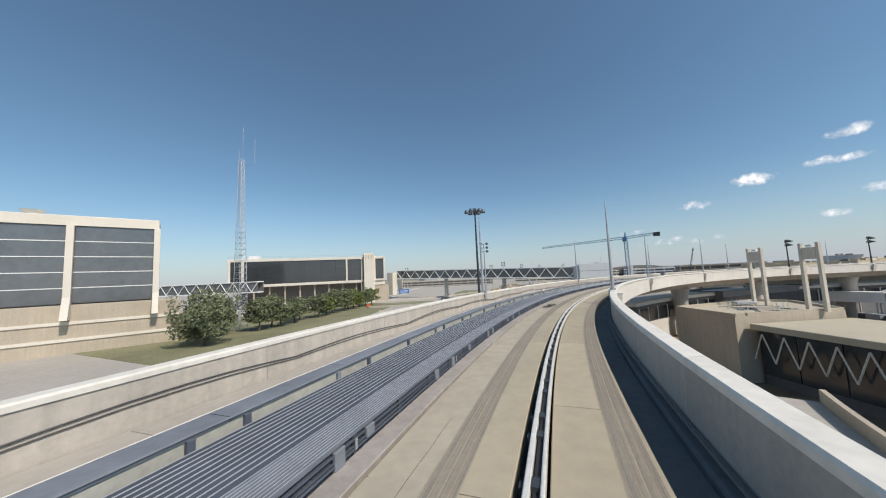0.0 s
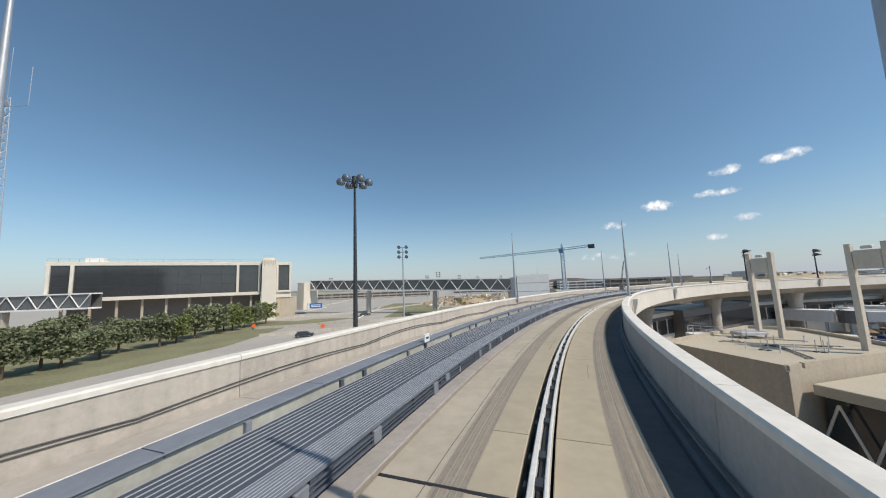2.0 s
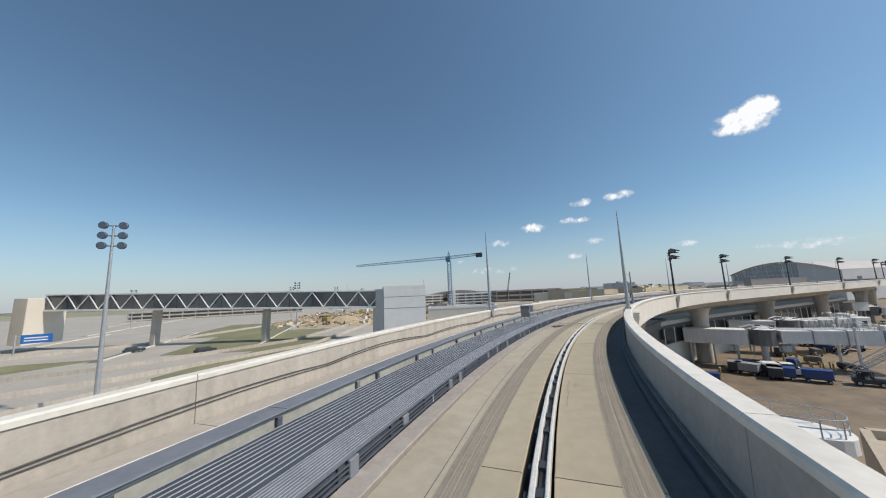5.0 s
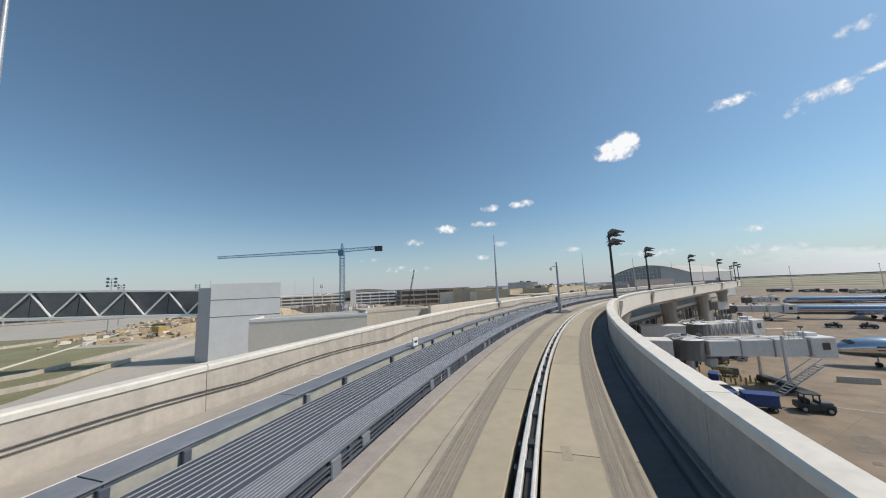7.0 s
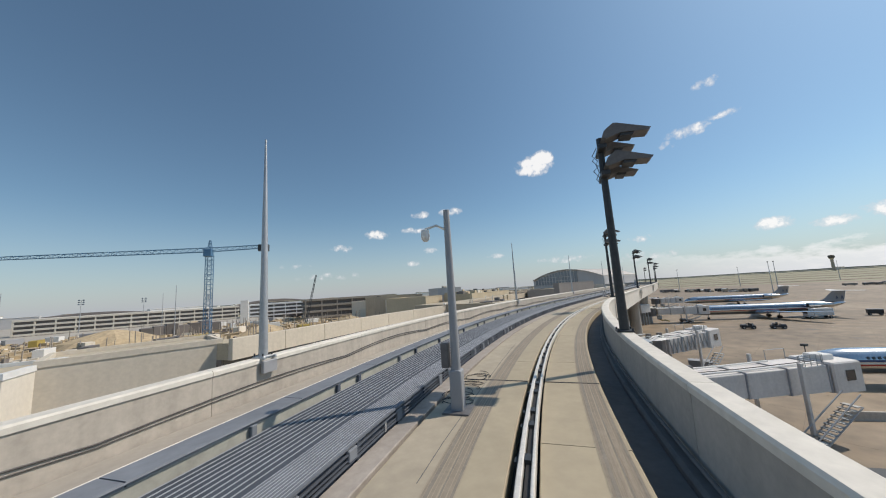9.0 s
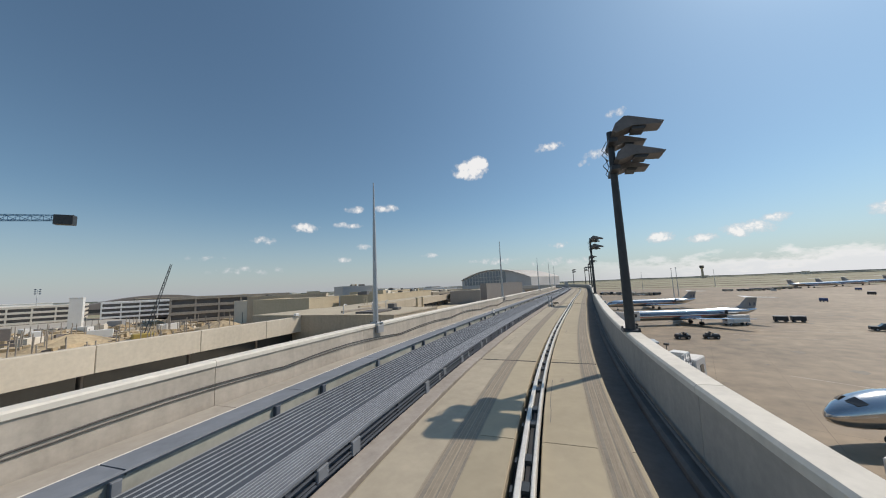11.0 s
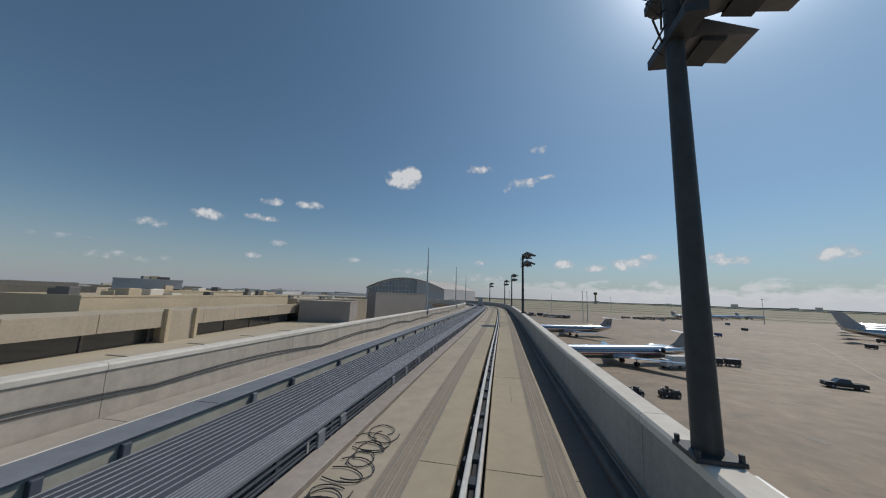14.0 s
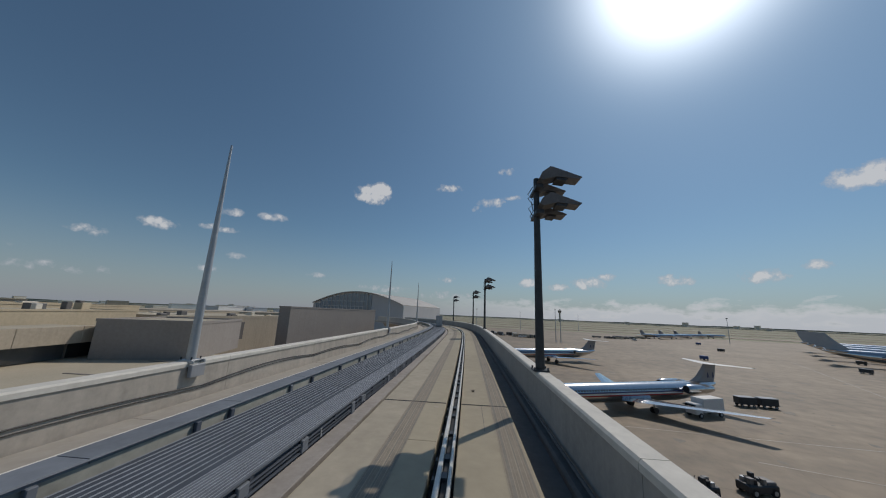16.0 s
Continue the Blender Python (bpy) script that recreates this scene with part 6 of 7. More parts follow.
def car_body(parent, L, W, hood, belt, top, cab0, cab1, mat):
    s = Shape()
    prof = [(-L / 2, 0.35), (-L / 2 - 0.02, belt - 0.15), (-L / 2 + 0.1, belt), (L / 2 - 1.3, belt), (L / 2 - 0.15, hood), (L / 2, hood - 0.2), (L / 2, 0.35)]
    s.loft([[Vector((x, y, z)) for x, z in prof] for y in (-W / 2, W / 2)])
    body = part("body", s, mat, parent)
    c = Shape()
    low = [(cab0, -W / 2 + 0.04), (cab1, -W / 2 + 0.04), (cab1, W / 2 - 0.04), (cab0, W / 2 - 0.04)]
    hi = [(cab0 + 0.25, -W / 2 + 0.2), (cab1 - 0.75, -W / 2 + 0.2), (cab1 - 0.75, W / 2 - 0.2), (cab0 + 0.25, W / 2 - 0.2)]
    c.loft([[Vector((*p, belt + 0.003)) for p in low], [Vector((*p, top - 0.06)) for p in hi]])
    g = part("cabin_glass", c, M_GLASS, parent)
    r_ = Shape()
    r_.loft([[Vector((*p, top - 0.058)) for p in hi], [Vector((p[0] * 0.99, p[1] * 0.96, top)) for p in hi]])
    part("cabin_roof", r_, mat, parent)
    for sy in (-1, 1):
        l = Shape()
        l.box(L / 2 - 0.02, L / 2 + 0.02, sy * (W / 2 - 0.35) - 0.15, sy * (W / 2 - 0.35) + 0.15, hood - 0.42, hood - 0.25)
        part("headlight", l, M_WHITE, body)
    return body


def build_pickup(m, mat, label, cap_mat=None):
    p = thing("pickup_truck", label, "pickup truck", m, "pickup trucks")
    car_body(p, 5.8, 1.95, 1.12, 1.12, 1.85, -0.9, 1.5, mat)
    bed_ = Shape()
    bed_.box(-2.75, -0.95, -0.85, 0.85, 1.122, 1.14)
    part("bed", bed_, M_BLACK, p)
    if cap_mat:
        c = Shape()
        c.bevel_box(-2.85, -0.92, -0.93, 0.93, 1.145, 1.85, 0.1)
        part("bed_cap", c, cap_mat, p)
    wheels(p, (-1.85, 1.85), 0.86)
    return p


def build_tug(m, label, roofed=True):
    t = thing("baggage_tractor", label, "tractor", m, "baggage tractors")
    s = Shape()
    s.bevel_box(-1.5, 1.5, -0.75, 0.75, 0.35, 0.95, 0.1)
    part("chassis", s, M_DARKSTEEL, t)
    s = Shape()
    s.bevel_box(0.3, 1.4, -0.62, 0.62, 0.95, 1.2, 0.08)
    part("hood", s, M_HOOD, t)
    if roofed:
        for x, y in ((-0.9, -0.65), (0.3, -0.65), (0.3, 0.65), (-0.9, 0.65)):
            s = Shape()
            s.box(x - 0.05, x + 0.05, y - 0.05, y + 0.05, 0.95, 1.9)
            part("pillar", s, M_DARKSTEEL, t)
        s = Shape()
        s.bevel_box(-1.1, 0.5, -0.75, 0.75, 1.9, 2.0, 0.05)
        part("canopy", s, M_DARKSTEEL, t)
    else:
        for k, (x, y, w, h) in enumerate(((-1.2, -0.3, 0.5, 0.5), (-0.3, 0.35, 0.35, 0.7), (0.1, -0.4, 0.3, 0.45), (-1.1, 0.4, 0.4, 0.35))):
            s = Shape()
            s.bevel_box(x, x + w, y - 0.2, y + 0.25, 0.95, 0.95 + h, 0.04)
            part("load", s, (M_HOOD, M_DARKSTEEL, M_RUST, M_GALV)[k], t)
        s = Shape()
        s.tube([(0.2, -0.3, 0.95), (0.05, -0.3, 1.45), (-0.05, -0.3, 1.5)], 0.03, 6)
        part("steering_column", s, M_BLACK, t)
    s = Shape()
    s.bevel_box(-0.9, -0.4, -0.5, 0.5, 0.95, 1.35, 0.06)
    part("seat", s, M_BLACK, t)
    wheels(t, (-1.0, 1.0), 0.68, 0.36)
    return t


def build_cart(m, mat, label):
    c = thing("baggage_cart", label, "cart", m, "baggage carts")
    s = Shape()
    s.bevel_box(-1.55, 1.55, -0.85, 0.85, 0.5, 0.65, 0.03)
    part("platform", s, M_DARKSTEEL, c)
    s = Shape()
    s.bevel_box(-1.5, 1.5, -0.82, 0.82, 0.66, 1.75, 0.06)
    part("box", s, mat, c)
    s = Shape()
    s.bevel_box(-1.55, 1.55, -0.87, 0.87, 1.752, 1.83, 0.03)
    part("roof", s, M_GREYFIN if mat is not M_BLUE else M_BLUE, c)
    wheels(c, (-1.05, 1.05), 0.68, 0.25, 0.18)
    s = Shape()
    s.tube([(1.55, 0, 0.5), (2.2, 0, 0.4)], 0.05, 6)
    part("drawbar", s, M_DARKSTEEL, c)
    return c


GATE = math.degrees(math.atan2(-9.5, 5.0))
build_pickup(facing(77.6, 100.0, 0.75, -0.66), M_WHITE, "white pickup truck with covered bed parked on the apron", M_WHITE)
build_pickup(facing(193.0, 71.2, 0.05, 1.0), M_DARKSTEEL, "dark pickup truck driving across the apron")
build_cart(facing(74.4, 98.6, 0.6, -0.8), M_BLUE, "blue covered baggage cart")
build_cart(facing(76.8, 95.8, 0.6, -0.8), M_BLUE, "blue covered baggage cart behind a tractor")
build_tug(facing(80.6, 92.6, 0.6, -0.8), "dark baggage tractor with canopy")
build_tug(facing(166.5, 104.4, 0.4, -0.9), "dark open baggage tractor loaded with gear", False)
build_tug(facing(163.8, 109.9, -0.4, 0.9), "dark open baggage tractor near the parapet", False)
build_cart(facing(207.0, 87.2, 0.2, -0.98), M_DARKSTEEL, "dark covered baggage cart")
build_cart(facing(207.9, 83.4, 0.2, -0.98), M_DARKSTEEL, "dark covered baggage cart in tow")
build_pickup(facing(430, 60, 1, 0.2), M_WHITE, "white service pickup far across the apron")
for x, y, nm in ((300, 60, 0), (360, 30, 1), (330, -10, 2), (420, 20, 0), (290, 15, 1)):
    build_cart(facing(x, y, 0.8, 0.3 + nm * 0.2), M_DARKSTEEL if nm else M_BLUE, "small dark service cart far out on the apron")


def build_apron_joints():
    g = Shape()
    for i in range(40):
        x = 60 + i * 7.6
        g.box(x - 0.022, x + 0.022, -110, 108 if x < 150 else 125, 0.001, 0.003)
    for i in range(30):
        y = -108 + i * 7.6
        g.box(60, 356, y - 0.022, y + 0.022, 0.0035, 0.0055)
    tagged(part("apron_joint", g, M_JOINT), "dark sealed joints between the apron slabs", "joints", kind="stuff")
    rng = random.Random(8)
    st = Shape()
    for i in range(150):
        x, y, r_ = rng.uniform(70, 260), rng.uniform(20, 118), rng.uniform(0.2, 1.5) ** 1.5
        n = 11
        pts = [(x + r_ * rng.uniform(0.6, 1.2) * math.cos(2 * math.pi * k / n), y + r_ * rng.uniform(0.4, 0.9) * math.sin(2 * math.pi * k / n)) for k in range(n)]
        st.prism(pts, 0.006, 0.0075 + 0.0001 * i)
    tagged(part("oil_stain", st, M_STAIN), "dark oil stains on the apron concrete", "stain", kind="stuff")


M_JOINT = material("apron_joint_seal", (0.20, 0.155, 0.11), 0.85, dark=0.7, light=1.2)
M_STAIN = material("oil_stain", (0.165, 0.132, 0.095), 0.6, dark=0.6, light=1.3, grain=3, patch=1.0, bump=0.0)
build_apron_joints()


def build_barriers():
    for x, y in ((98.4, 93.0), (104.0, 86.6)):
        b = thing("apron_barrier", "long grey concrete apron barrier", "barrier", facing(x, y, 0.62, -0.78), "apron barriers")
        s = Shape()
        s.loft([[Vector((xx, yy, z)) for yy, z in ((-0.3, 0), (0.3, 0), (0.22, 0.25), (0.12, 0.8), (-0.12, 0.8), (-0.22, 0.25))] for xx in (-2, 2)])
        part("block", s, M_PARAPET, b)
    for k, (x0, y0, x1, y1) in enumerate(((112, 70, 190, 40), (150, 60, 152, 20), (84, 92, 94, 74), (200, 60, 320, 20), (180, 130, 190, 60), (230, 145, 240, 70), (135.3, 96.3, 132.1, 87.3), (132.1, 87.3, 137.4, 78.9), (121.2, 90.5, 118.0, 87.2), (76.8, 82.8, 80.2, 78.0), (175.4, 100.2, 173.2, 83.9))):
        dx, dy = x1 - x0, y1 - y0
        s = Shape()
        s.box(0, math.hypot(dx, dy), -0.09, 0.09, 0.004, 0.008)
        ob = part("apron_line", s, M_WORNLINE, None, "", False, facing(x0, y0, dx, dy))
        tagged(ob, "thin painted guide line on the apron", "marking", kind="structure")


build_barriers()
build_gate_clutter()
build_bollards()


# ---- far airfield ----
def build_control_tower():
    t = thing("control_tower", "distant concrete airport control tower", "tower", pose(1900, 92, 0))
    s = Shape()
    s.loft([[Vector((r_ * math.cos(a), r_ * math.sin(a), z)) for a in (2 * math.pi * k / 10 for k in range(10))] for z, r_ in ((-0.3, 7), (8, 5), (42, 4.2), (46, 7))])
    part("shaft", s, M_BEIGE, t)
    s = Shape()
    s.tube([(0, 0, 46), (0, 0, 53), (0, 0, 56)], [7.5, 9.5, 8], 10)
    part("cab", s, M_GLASS, t)
    s = Shape()
    s.tube([(0, 0, 56), (0, 0, 58)], [9, 6], 10)
    part("roof", s, M_BEIGE, t)


build_control_tower()


def build_distance():
    rng = random.Random(11)
    s = Shape()
    n = 420
    top, bot = [], []
    for ringr, hmin, hmax in ((2300, 1, 5), (3300, 3, 11)):
        ring = []
        for i in range(n):
            a = 2 * math.pi * i / n
            h = hmin + (hmax - hmin) * (0.5 + 0.5 * noise.noise(Vector((math.cos(a) * 9, math.sin(a) * 9, ringr)))) * rng.uniform(0.7, 1.1)
            rr = ringr * (1 + 0.08 * math.sin(a * 5))
            ring.append((a, rr, h))
        verts, faces = [], []
        for i, (a, rr, h) in enumerate(ring):
            for r_, z in ((rr, -0.3), (rr, h * 0.8), (rr + 40, h), (rr + 120, h * 0.6)):
                verts.append((r_ * math.cos(a), r_ * math.sin(a), z))
        for i in range(n):
            j = (i + 1) % n
            for k in range(3):
                faces.append((i * 4 + k, j * 4 + k, j * 4 + k + 1, i * 4 + k + 1))
        s.add(verts, faces)
    ob = part("far_woods", s, M_WOODS)
    tagged(ob, "dark hazy line of woods along the horizon", "woods", kind="stuff")
    for i in range(24):
        az = radians(rng.uniform(88, 116) if i % 4 == 0 else rng.uniform(-15, 60))
        d = rng.uniform(1800, 2600)
        w, h = rng.uniform(14, 40), rng.uniform(8, 22)
        b = thing("far_building", "pale hazy building on the horizon", "building", pose(math.sin(az) * d, math.cos(az) * d, 0, 0, 0, rng.uniform(0, 90)), "far buildings")
        q = Shape()
        q.box(-w / 2, w / 2, -10, 10, -0.3, h)
        part("wall", q, M_WHITE if i % 2 else M_BEIGE2, b)
        q = Shape()
        q.box(-w / 2 - 0.4, w / 2 + 0.4, -10.4, 10.4, h, h + 1)
        part("roof", q, M_ROOF, b)


build_distance()


# ---- trees ----
def build_tree(h, spread, seed, leaf):
    rng = random.Random(seed)
    t = thing("tree", "spreading green shade tree in the verge", "tree", group="verge trees")
    tr = Shape()
    tr.tube([(0, 0, -0.2), (0.1, 0, h * 0.25), (0.0, 0.1, h * 0.45)], [0.28, 0.2, 0.15], 8)
    limbs = []
    for i in range(7):
        a = i * 2.4 + rng.uniform(-0.3, 0.3)
        e = Vector((math.cos(a) * spread * rng.uniform(0.35, 0.6), math.sin(a) * spread * rng.uniform(0.35, 0.6), h * rng.uniform(0.6, 0.85)))
        tr.tube([(0, 0, h * rng.uniform(0.25, 0.42)), e * 0.55 + Vector((0, 0, h * 0.18)), e], [0.12, 0.08, 0.03], 6)
        limbs.append(e)
    part("trunk", tr, M_BARK, t)
    cr = Shape()
    for c in range(80):
        base = limbs[c % 7]
        ctr = Vector((base.x * rng.uniform(0.2, 1.45), base.y * rng.uniform(0.2, 1.45), base.z + rng.uniform(-0.42, 0.16) * h))
        rr = rng.uniform(0.35, 0.8) * spread * 0.34
        for k in range(44):
            d = Vector((rng.gauss(0, 1), rng.gauss(0, 1), rng.gauss(0, 0.7))).normalized() * rr * rng.uniform(0.6, 1.05)
            p = ctr + d
            u = Vector((rng.gauss(0, 1), rng.gauss(0, 1), rng.gauss(0, 1))).normalized()
            v = u.cross(Vector((rng.gauss(0, 1), rng.gauss(0, 1), rng.gauss(0, 1)))).normalized()
            sz = rng.uniform(0.18, 0.4)
            cr.add([p + u * sz, p + v * sz * 0.6, p - u * sz, p - v * sz * 0.6], [(0, 1, 2, 3)])
    me = bpy.data.meshes.new("crown")
    me.from_pydata(cr.v, [], cr.f)
    me.materials.append(leaf)
    ob = new("crown", me)
    ob.parent = t
    return t


def plant_trees():
    kinds = [build_tree(11.0, 7.5, 1, M_LEAF), build_tree(9.0, 4.6, 2, M_LEAF2), build_tree(8.6, 4.4, 3, M_LEAF)]
    kinds[0].matrix_basis = pose(-75.5, 52.5, 3.0)
    kinds[1].matrix_basis = pose(-80.5, 118.0, 3.0)
    kinds[2].matrix_basis = pose(-75.0, 70.0, 3.0)
    rng = random.Random(5)
    spots = [(0, -69.5, 47.5), (0, -82, 56)]
    for i in range(12):
        t = i / 11
        spots.append((1 if i in (5, 8, 9, 11) else 2, -74 - 9 * t + rng.uniform(-1.5, 1.5), 64 + 73 * t + rng.uniform(-1.5, 1.5)))
    for i in range(5):
        t = i / 4
        spots.append((2, -85 - 12 * t + rng.uniform(-2, 2), 64 + 70 * t + rng.uniform(-2, 2)))
    for k, x, y in spots:
        sc = rng.uniform(0.85, 1.12)
        copy_thing(kinds[k], pose(x, y, 3.0, 0, 0, rng.uniform(0, 360)) @ Matrix.Diagonal((sc, sc, sc * rng.uniform(0.8, 1.0), 1)))


plant_trees()


# ---- verges, signs, site ----
def build_verge():
    s = Shape()
    s.prism([(-112, 40), (-62, 34), (-58, 90), (-70, 142), (-96, 148), (-112, 118)], 3.0, 3.06)
    tagged(part("lawn", s, M_LAWN), "mown grass verge under the trees", "lawn", kind="structure")
    s = Shape()
    s.prism([(-40, 150), (-16, 146), (-6, 196), (-46, 205)], 3.0, 3.06)
    tagged(part("lawn", s, M_LAWN), "green grass island between the ramps", "lawn", kind="structure")
    for x0, y0, x1, y1 in ((-49.7, 146.1, -62.4, 210.4), (-19.7, 153.2, -41.1, 354.0), (-115.1, 228.3, -181.3, 505.1), (-155.0, 294.4, -369.7, 783.6), (-97.2, 176.6, -107.5, 229.8)):
        q = Shape()
        q.box(0, math.hypot(x1 - x0, y1 - y0), -0.18, 0.18, 3.0, 3.35)
        tagged(part("lane_kerb", q, M_BEIGE2, None, "", False, facing(x0, y0, x1 - x0, y1 - y0)), "pale concrete kerb between the road lanes", "kerb", kind="structure")
        q = Shape()
        q.box(0, math.hypot(x1 - x0, y1 - y0), 0.3, 2.6, 3.0, 3.012)
        tagged(part("lane_shoulder", q, M_HOOD, None, "", False, facing(x0, y0, x1 - x0, y1 - y0)), "dark worn shoulder beside the lane kerb", "road", kind="structure")
    s = Shape()
    s.prism([(-20, 205), (60, 190), (150, 240), (180, 330), (-40, 340)], 3.0, 3.08)
    tagged(part("dirt", s, M_DIRT), "bare tan earth of the building site", "ground", kind="structure")
    rng = random.Random(21)
    for k, (mt, label) in enumerate(((M_DIRT, "heaps of tan earth and rubble on the building site"), (M_BEIGE2, "pale stacked blocks and boards on the building site"),
                                     (M_DARKWALL, "dark formwork and scrap on the building site"))):
        rub = Shape()
        for i in range(900 if k == 0 else 520):
            x, y = rng.uniform(-40, 170), rng.uniform(205, 335)
            sz = rng.uniform(0.2, 1.4) * (1.0, 0.8, 0.7)[k]
            m = pose(x, y, 3.0, rng.uniform(-8, 8), rng.uniform(-8, 8), rng.uniform(0, 180))
            rub.box(-sz * rng.uniform(0.5, 2.5), sz * rng.uniform(0.8, 2.5), -sz * 0.5, sz * 0.5, 0, sz * rng.uniform(0.4, 1.3), m)
        tagged(part("site_rubble", rub, mt), label, "rubble", kind="stuff")
    bars = Shape()
    for i in range(260):
        x, y = rng.uniform(5, 150), rng.uniform(205, 300)
        h = rng.uniform(2.5, 6.0)
        bars.tube([(x, y, 3.0), (x + rng.uniform(-0.2, 0.2), y, 3.0 + h)], 0.13, 5)
    tagged(part("rebar_post", bars, M_RUST), "rusty reinforcing bars and posts standing on the site", "posts", kind="stuff")
    for x, y, w, d, h in ((24, 262, 16, 9, 5.5), (70, 242, 11, 7, 3.2), (-6, 236, 13, 8, 2.6), (104, 236, 14, 9, 3.4), (48, 296, 18, 10, 5)):
        mound = thing("earth_mound", "heap of tan excavated earth", "mound", pose(x, y, 3.07, 0, 0, rng.uniform(0, 90)), "earth mounds")
        q = Shape()
        rows = []
        for z, f in ((0, 1.0), (h * 0.4, 0.72), (h * 0.75, 0.4), (h, 0.1)):
            rows.append([Vector((w * f * (0.85 + 0.3 * rng.random()) * math.cos(t), d * f * (0.85 + 0.3 * rng.random()) * math.sin(t), z)) for t in (2 * math.pi * i / 22 for i in range(22))])
        q.loft(rows)
        part("mound_body", q, M_DIRT, mound)
    for x, y in ((41.4, 274.0), (33.4, 359.0), (-12, 300)):
        pl = thing("site_pole", "slender pale pole standing on the building site", "pole", pose(x, y, 3.05), "site poles")
        q = Shape()
        q.tube([(0, 0, 0), (0, 0, 22)], [0.2, 0.09], 8)
        part("pole", q, M_GALV, pl)
        q = Shape()
        q.bevel_box(-0.35, 0.35, -0.35, 0.35, 0, 0.4, 0.05)
        part("footing", q, M_PARAPET, pl)
    build_shed = thing("site_formwork", "dark timber formwork standing on the site", "formwork", facing(30.9, 273.9, 0.97, 0.2))
    for i in range(7):
        q = Shape()
        q.bevel_box(i * 4.0 + 0.05, i * 4.0 + 3.95, 0, 5.0, 3.1, 7.4 + 0.5 * (i % 3), 0.05)
        part("form_panel", q, M_DARKWALL if i % 2 else M_DARKBOX, build_shed)
    for i in range(30):
        x, y = rng.uniform(-30, 165), rng.uniform(225, 330)
        mt = (M_WHITE, M_HOOD, M_BEIGE2, M_GREYFIN, M_WHITE, M_YELLOW)[i % 6]
        c = thing("site_container", "weathered site container on bare earth", "container", pose(x, y, 3.08, 0, 0, rng.uniform(0, 180)), "site containers")
        q = Shape()
        q.bevel_box(-3, 3, -1.2, 1.2, 0, 2.5, 0.05)
        part("case", q, mt, c)
        q = Shape()
        q.box(3.003, 3.03, -1.0, 1.0, 0.15, 2.3)
        part("door", q, M_GALV, c)


build_verge()


def build_signs():
    g = thing("overhead_sign", "blue overhead road sign on a tall post", "sign", facing(-79.0, 165.0, 0.9, 0.42))
    s = Shape()
    s.tube([(-3.2, 0, 2.9), (-3.2, 0, 9.0)], 0.18, 8)
    part("post", s, M_GALV, g)
    s = Shape()
    s.tube([(-3.2, 0, 8.6), (3.2, 0, 8.6)], 0.12, 8)
    part("arm", s, M_GALV, g)
    s = Shape()
    s.bevel_box(-2.2, 3.4, -0.35, -0.2, 6.6, 8.9, 0.03)
    board = part("board", s, M_SIGNBLUE, g)
    for z in (7.2, 7.9):
        b = Shape()
        b.box(-1.6, 2.6, -0.362, -0.352, z, z + 0.3)
        part("text_bar", b, M_WHITE, board)
    for x, y in ((-74, 119.5), (-47.5, 115.0)):
        o_ = thing("road_work_sign", "orange diamond road work sign", "sign", facing(x, y, 0.9, 0.42, 3.0), "road work signs")
        s = Shape()
        s.add([(0, 0, 0.5), (0.75, 0, 1.25), (0, 0, 2.0), (-0.75, 0, 1.25), (0, 0.04, 0.5), (0.75, 0.04, 1.25), (0, 0.04, 2.0), (-0.75, 0.04, 1.25)],
              [(0, 1, 2, 3), (7, 6, 5, 4), (0, 4, 5, 1), (1, 5, 6, 2), (2, 6, 7, 3), (3, 7, 4, 0)])
        part("board", s, M_ORANGE, o_)
        s = Shape()
        s.tube([(0, 0.07, 0), (0, 0.07, 1.9)], 0.04, 6)
        part("post", s, M_GALV, o_)


build_signs()


def build_ramps():
    for pts, w in ((((-75, 120), (-40, 134), (-12, 160), (0, 210)), 0.5), (((-60, 104), (-30, 122), (-4, 150), (8, 205)), 0.5), (((-95, 150), (-60, 176), (-40, 230)), 0.5), (((-44, 60), (-40, 90), (-22, 118)), 0.4)):
        q = Shape()
        rows = []
        for i, (x, y) in enumerate(pts):
            x2, y2 = pts[min(i + 1, len(pts) - 1)]
            x1, y1 = pts[max(i - 1, 0)]
            d = Vector((x2 - x1, y2 - y1)).normalized()
            nx, ny = -d.y * w / 2, d.x * w / 2
            rows.append([Vector((x - nx, y - ny, 3.0)), Vector((x + nx, y + ny, 3.0)), Vector((x + nx, y + ny, 3.8)), Vector((x - nx, y - ny, 3.8))])
        q.loft(rows)
        tagged(part("ramp_kerb", q, M_PARAPET), "low concrete barrier along a ramp", "kerb", kind="structure")
    for outline in ([(-26, 118), (-16, 116), (-4, 140), (0, 168), (-10, 170)], [(-80, 128), (-62, 134), (-52, 150), (-70, 150)], [(-60, 190), (-30, 186), (-24, 240), (-66, 250)]):
        q = Shape()
        q.prism(outline, 3.0, 3.07)
        tagged(part("lawn", q, M_LAWN), "green grass island between the ramps", "lawn", kind="structure")
    rng = random.Random(8)
    base = facing(-147.0, 112.0, 61.0, 45.0, 3.0)
    for i in range(16):
        build_car(base @ pose(6 + i * 3.1, rng.uniform(-5, -3), 0, 0, 0, 90 + rng.uniform(-4, 4)), (M_WHITE, M_GREYFIN, M_DARKSTEEL, M_ALU, M_BLUE)[i % 5], ("white", "grey", "dark", "silver", "blue")[i % 5] + " car parked below the office block")
    for x, y, d in ((-46, 103, 20), (-30, 150, 60), (-52, 160, 30)):
        build_car(pose(x, y, 3.0, 0, 0, d), M_DARKSTEEL, "dark car on the terminal road")


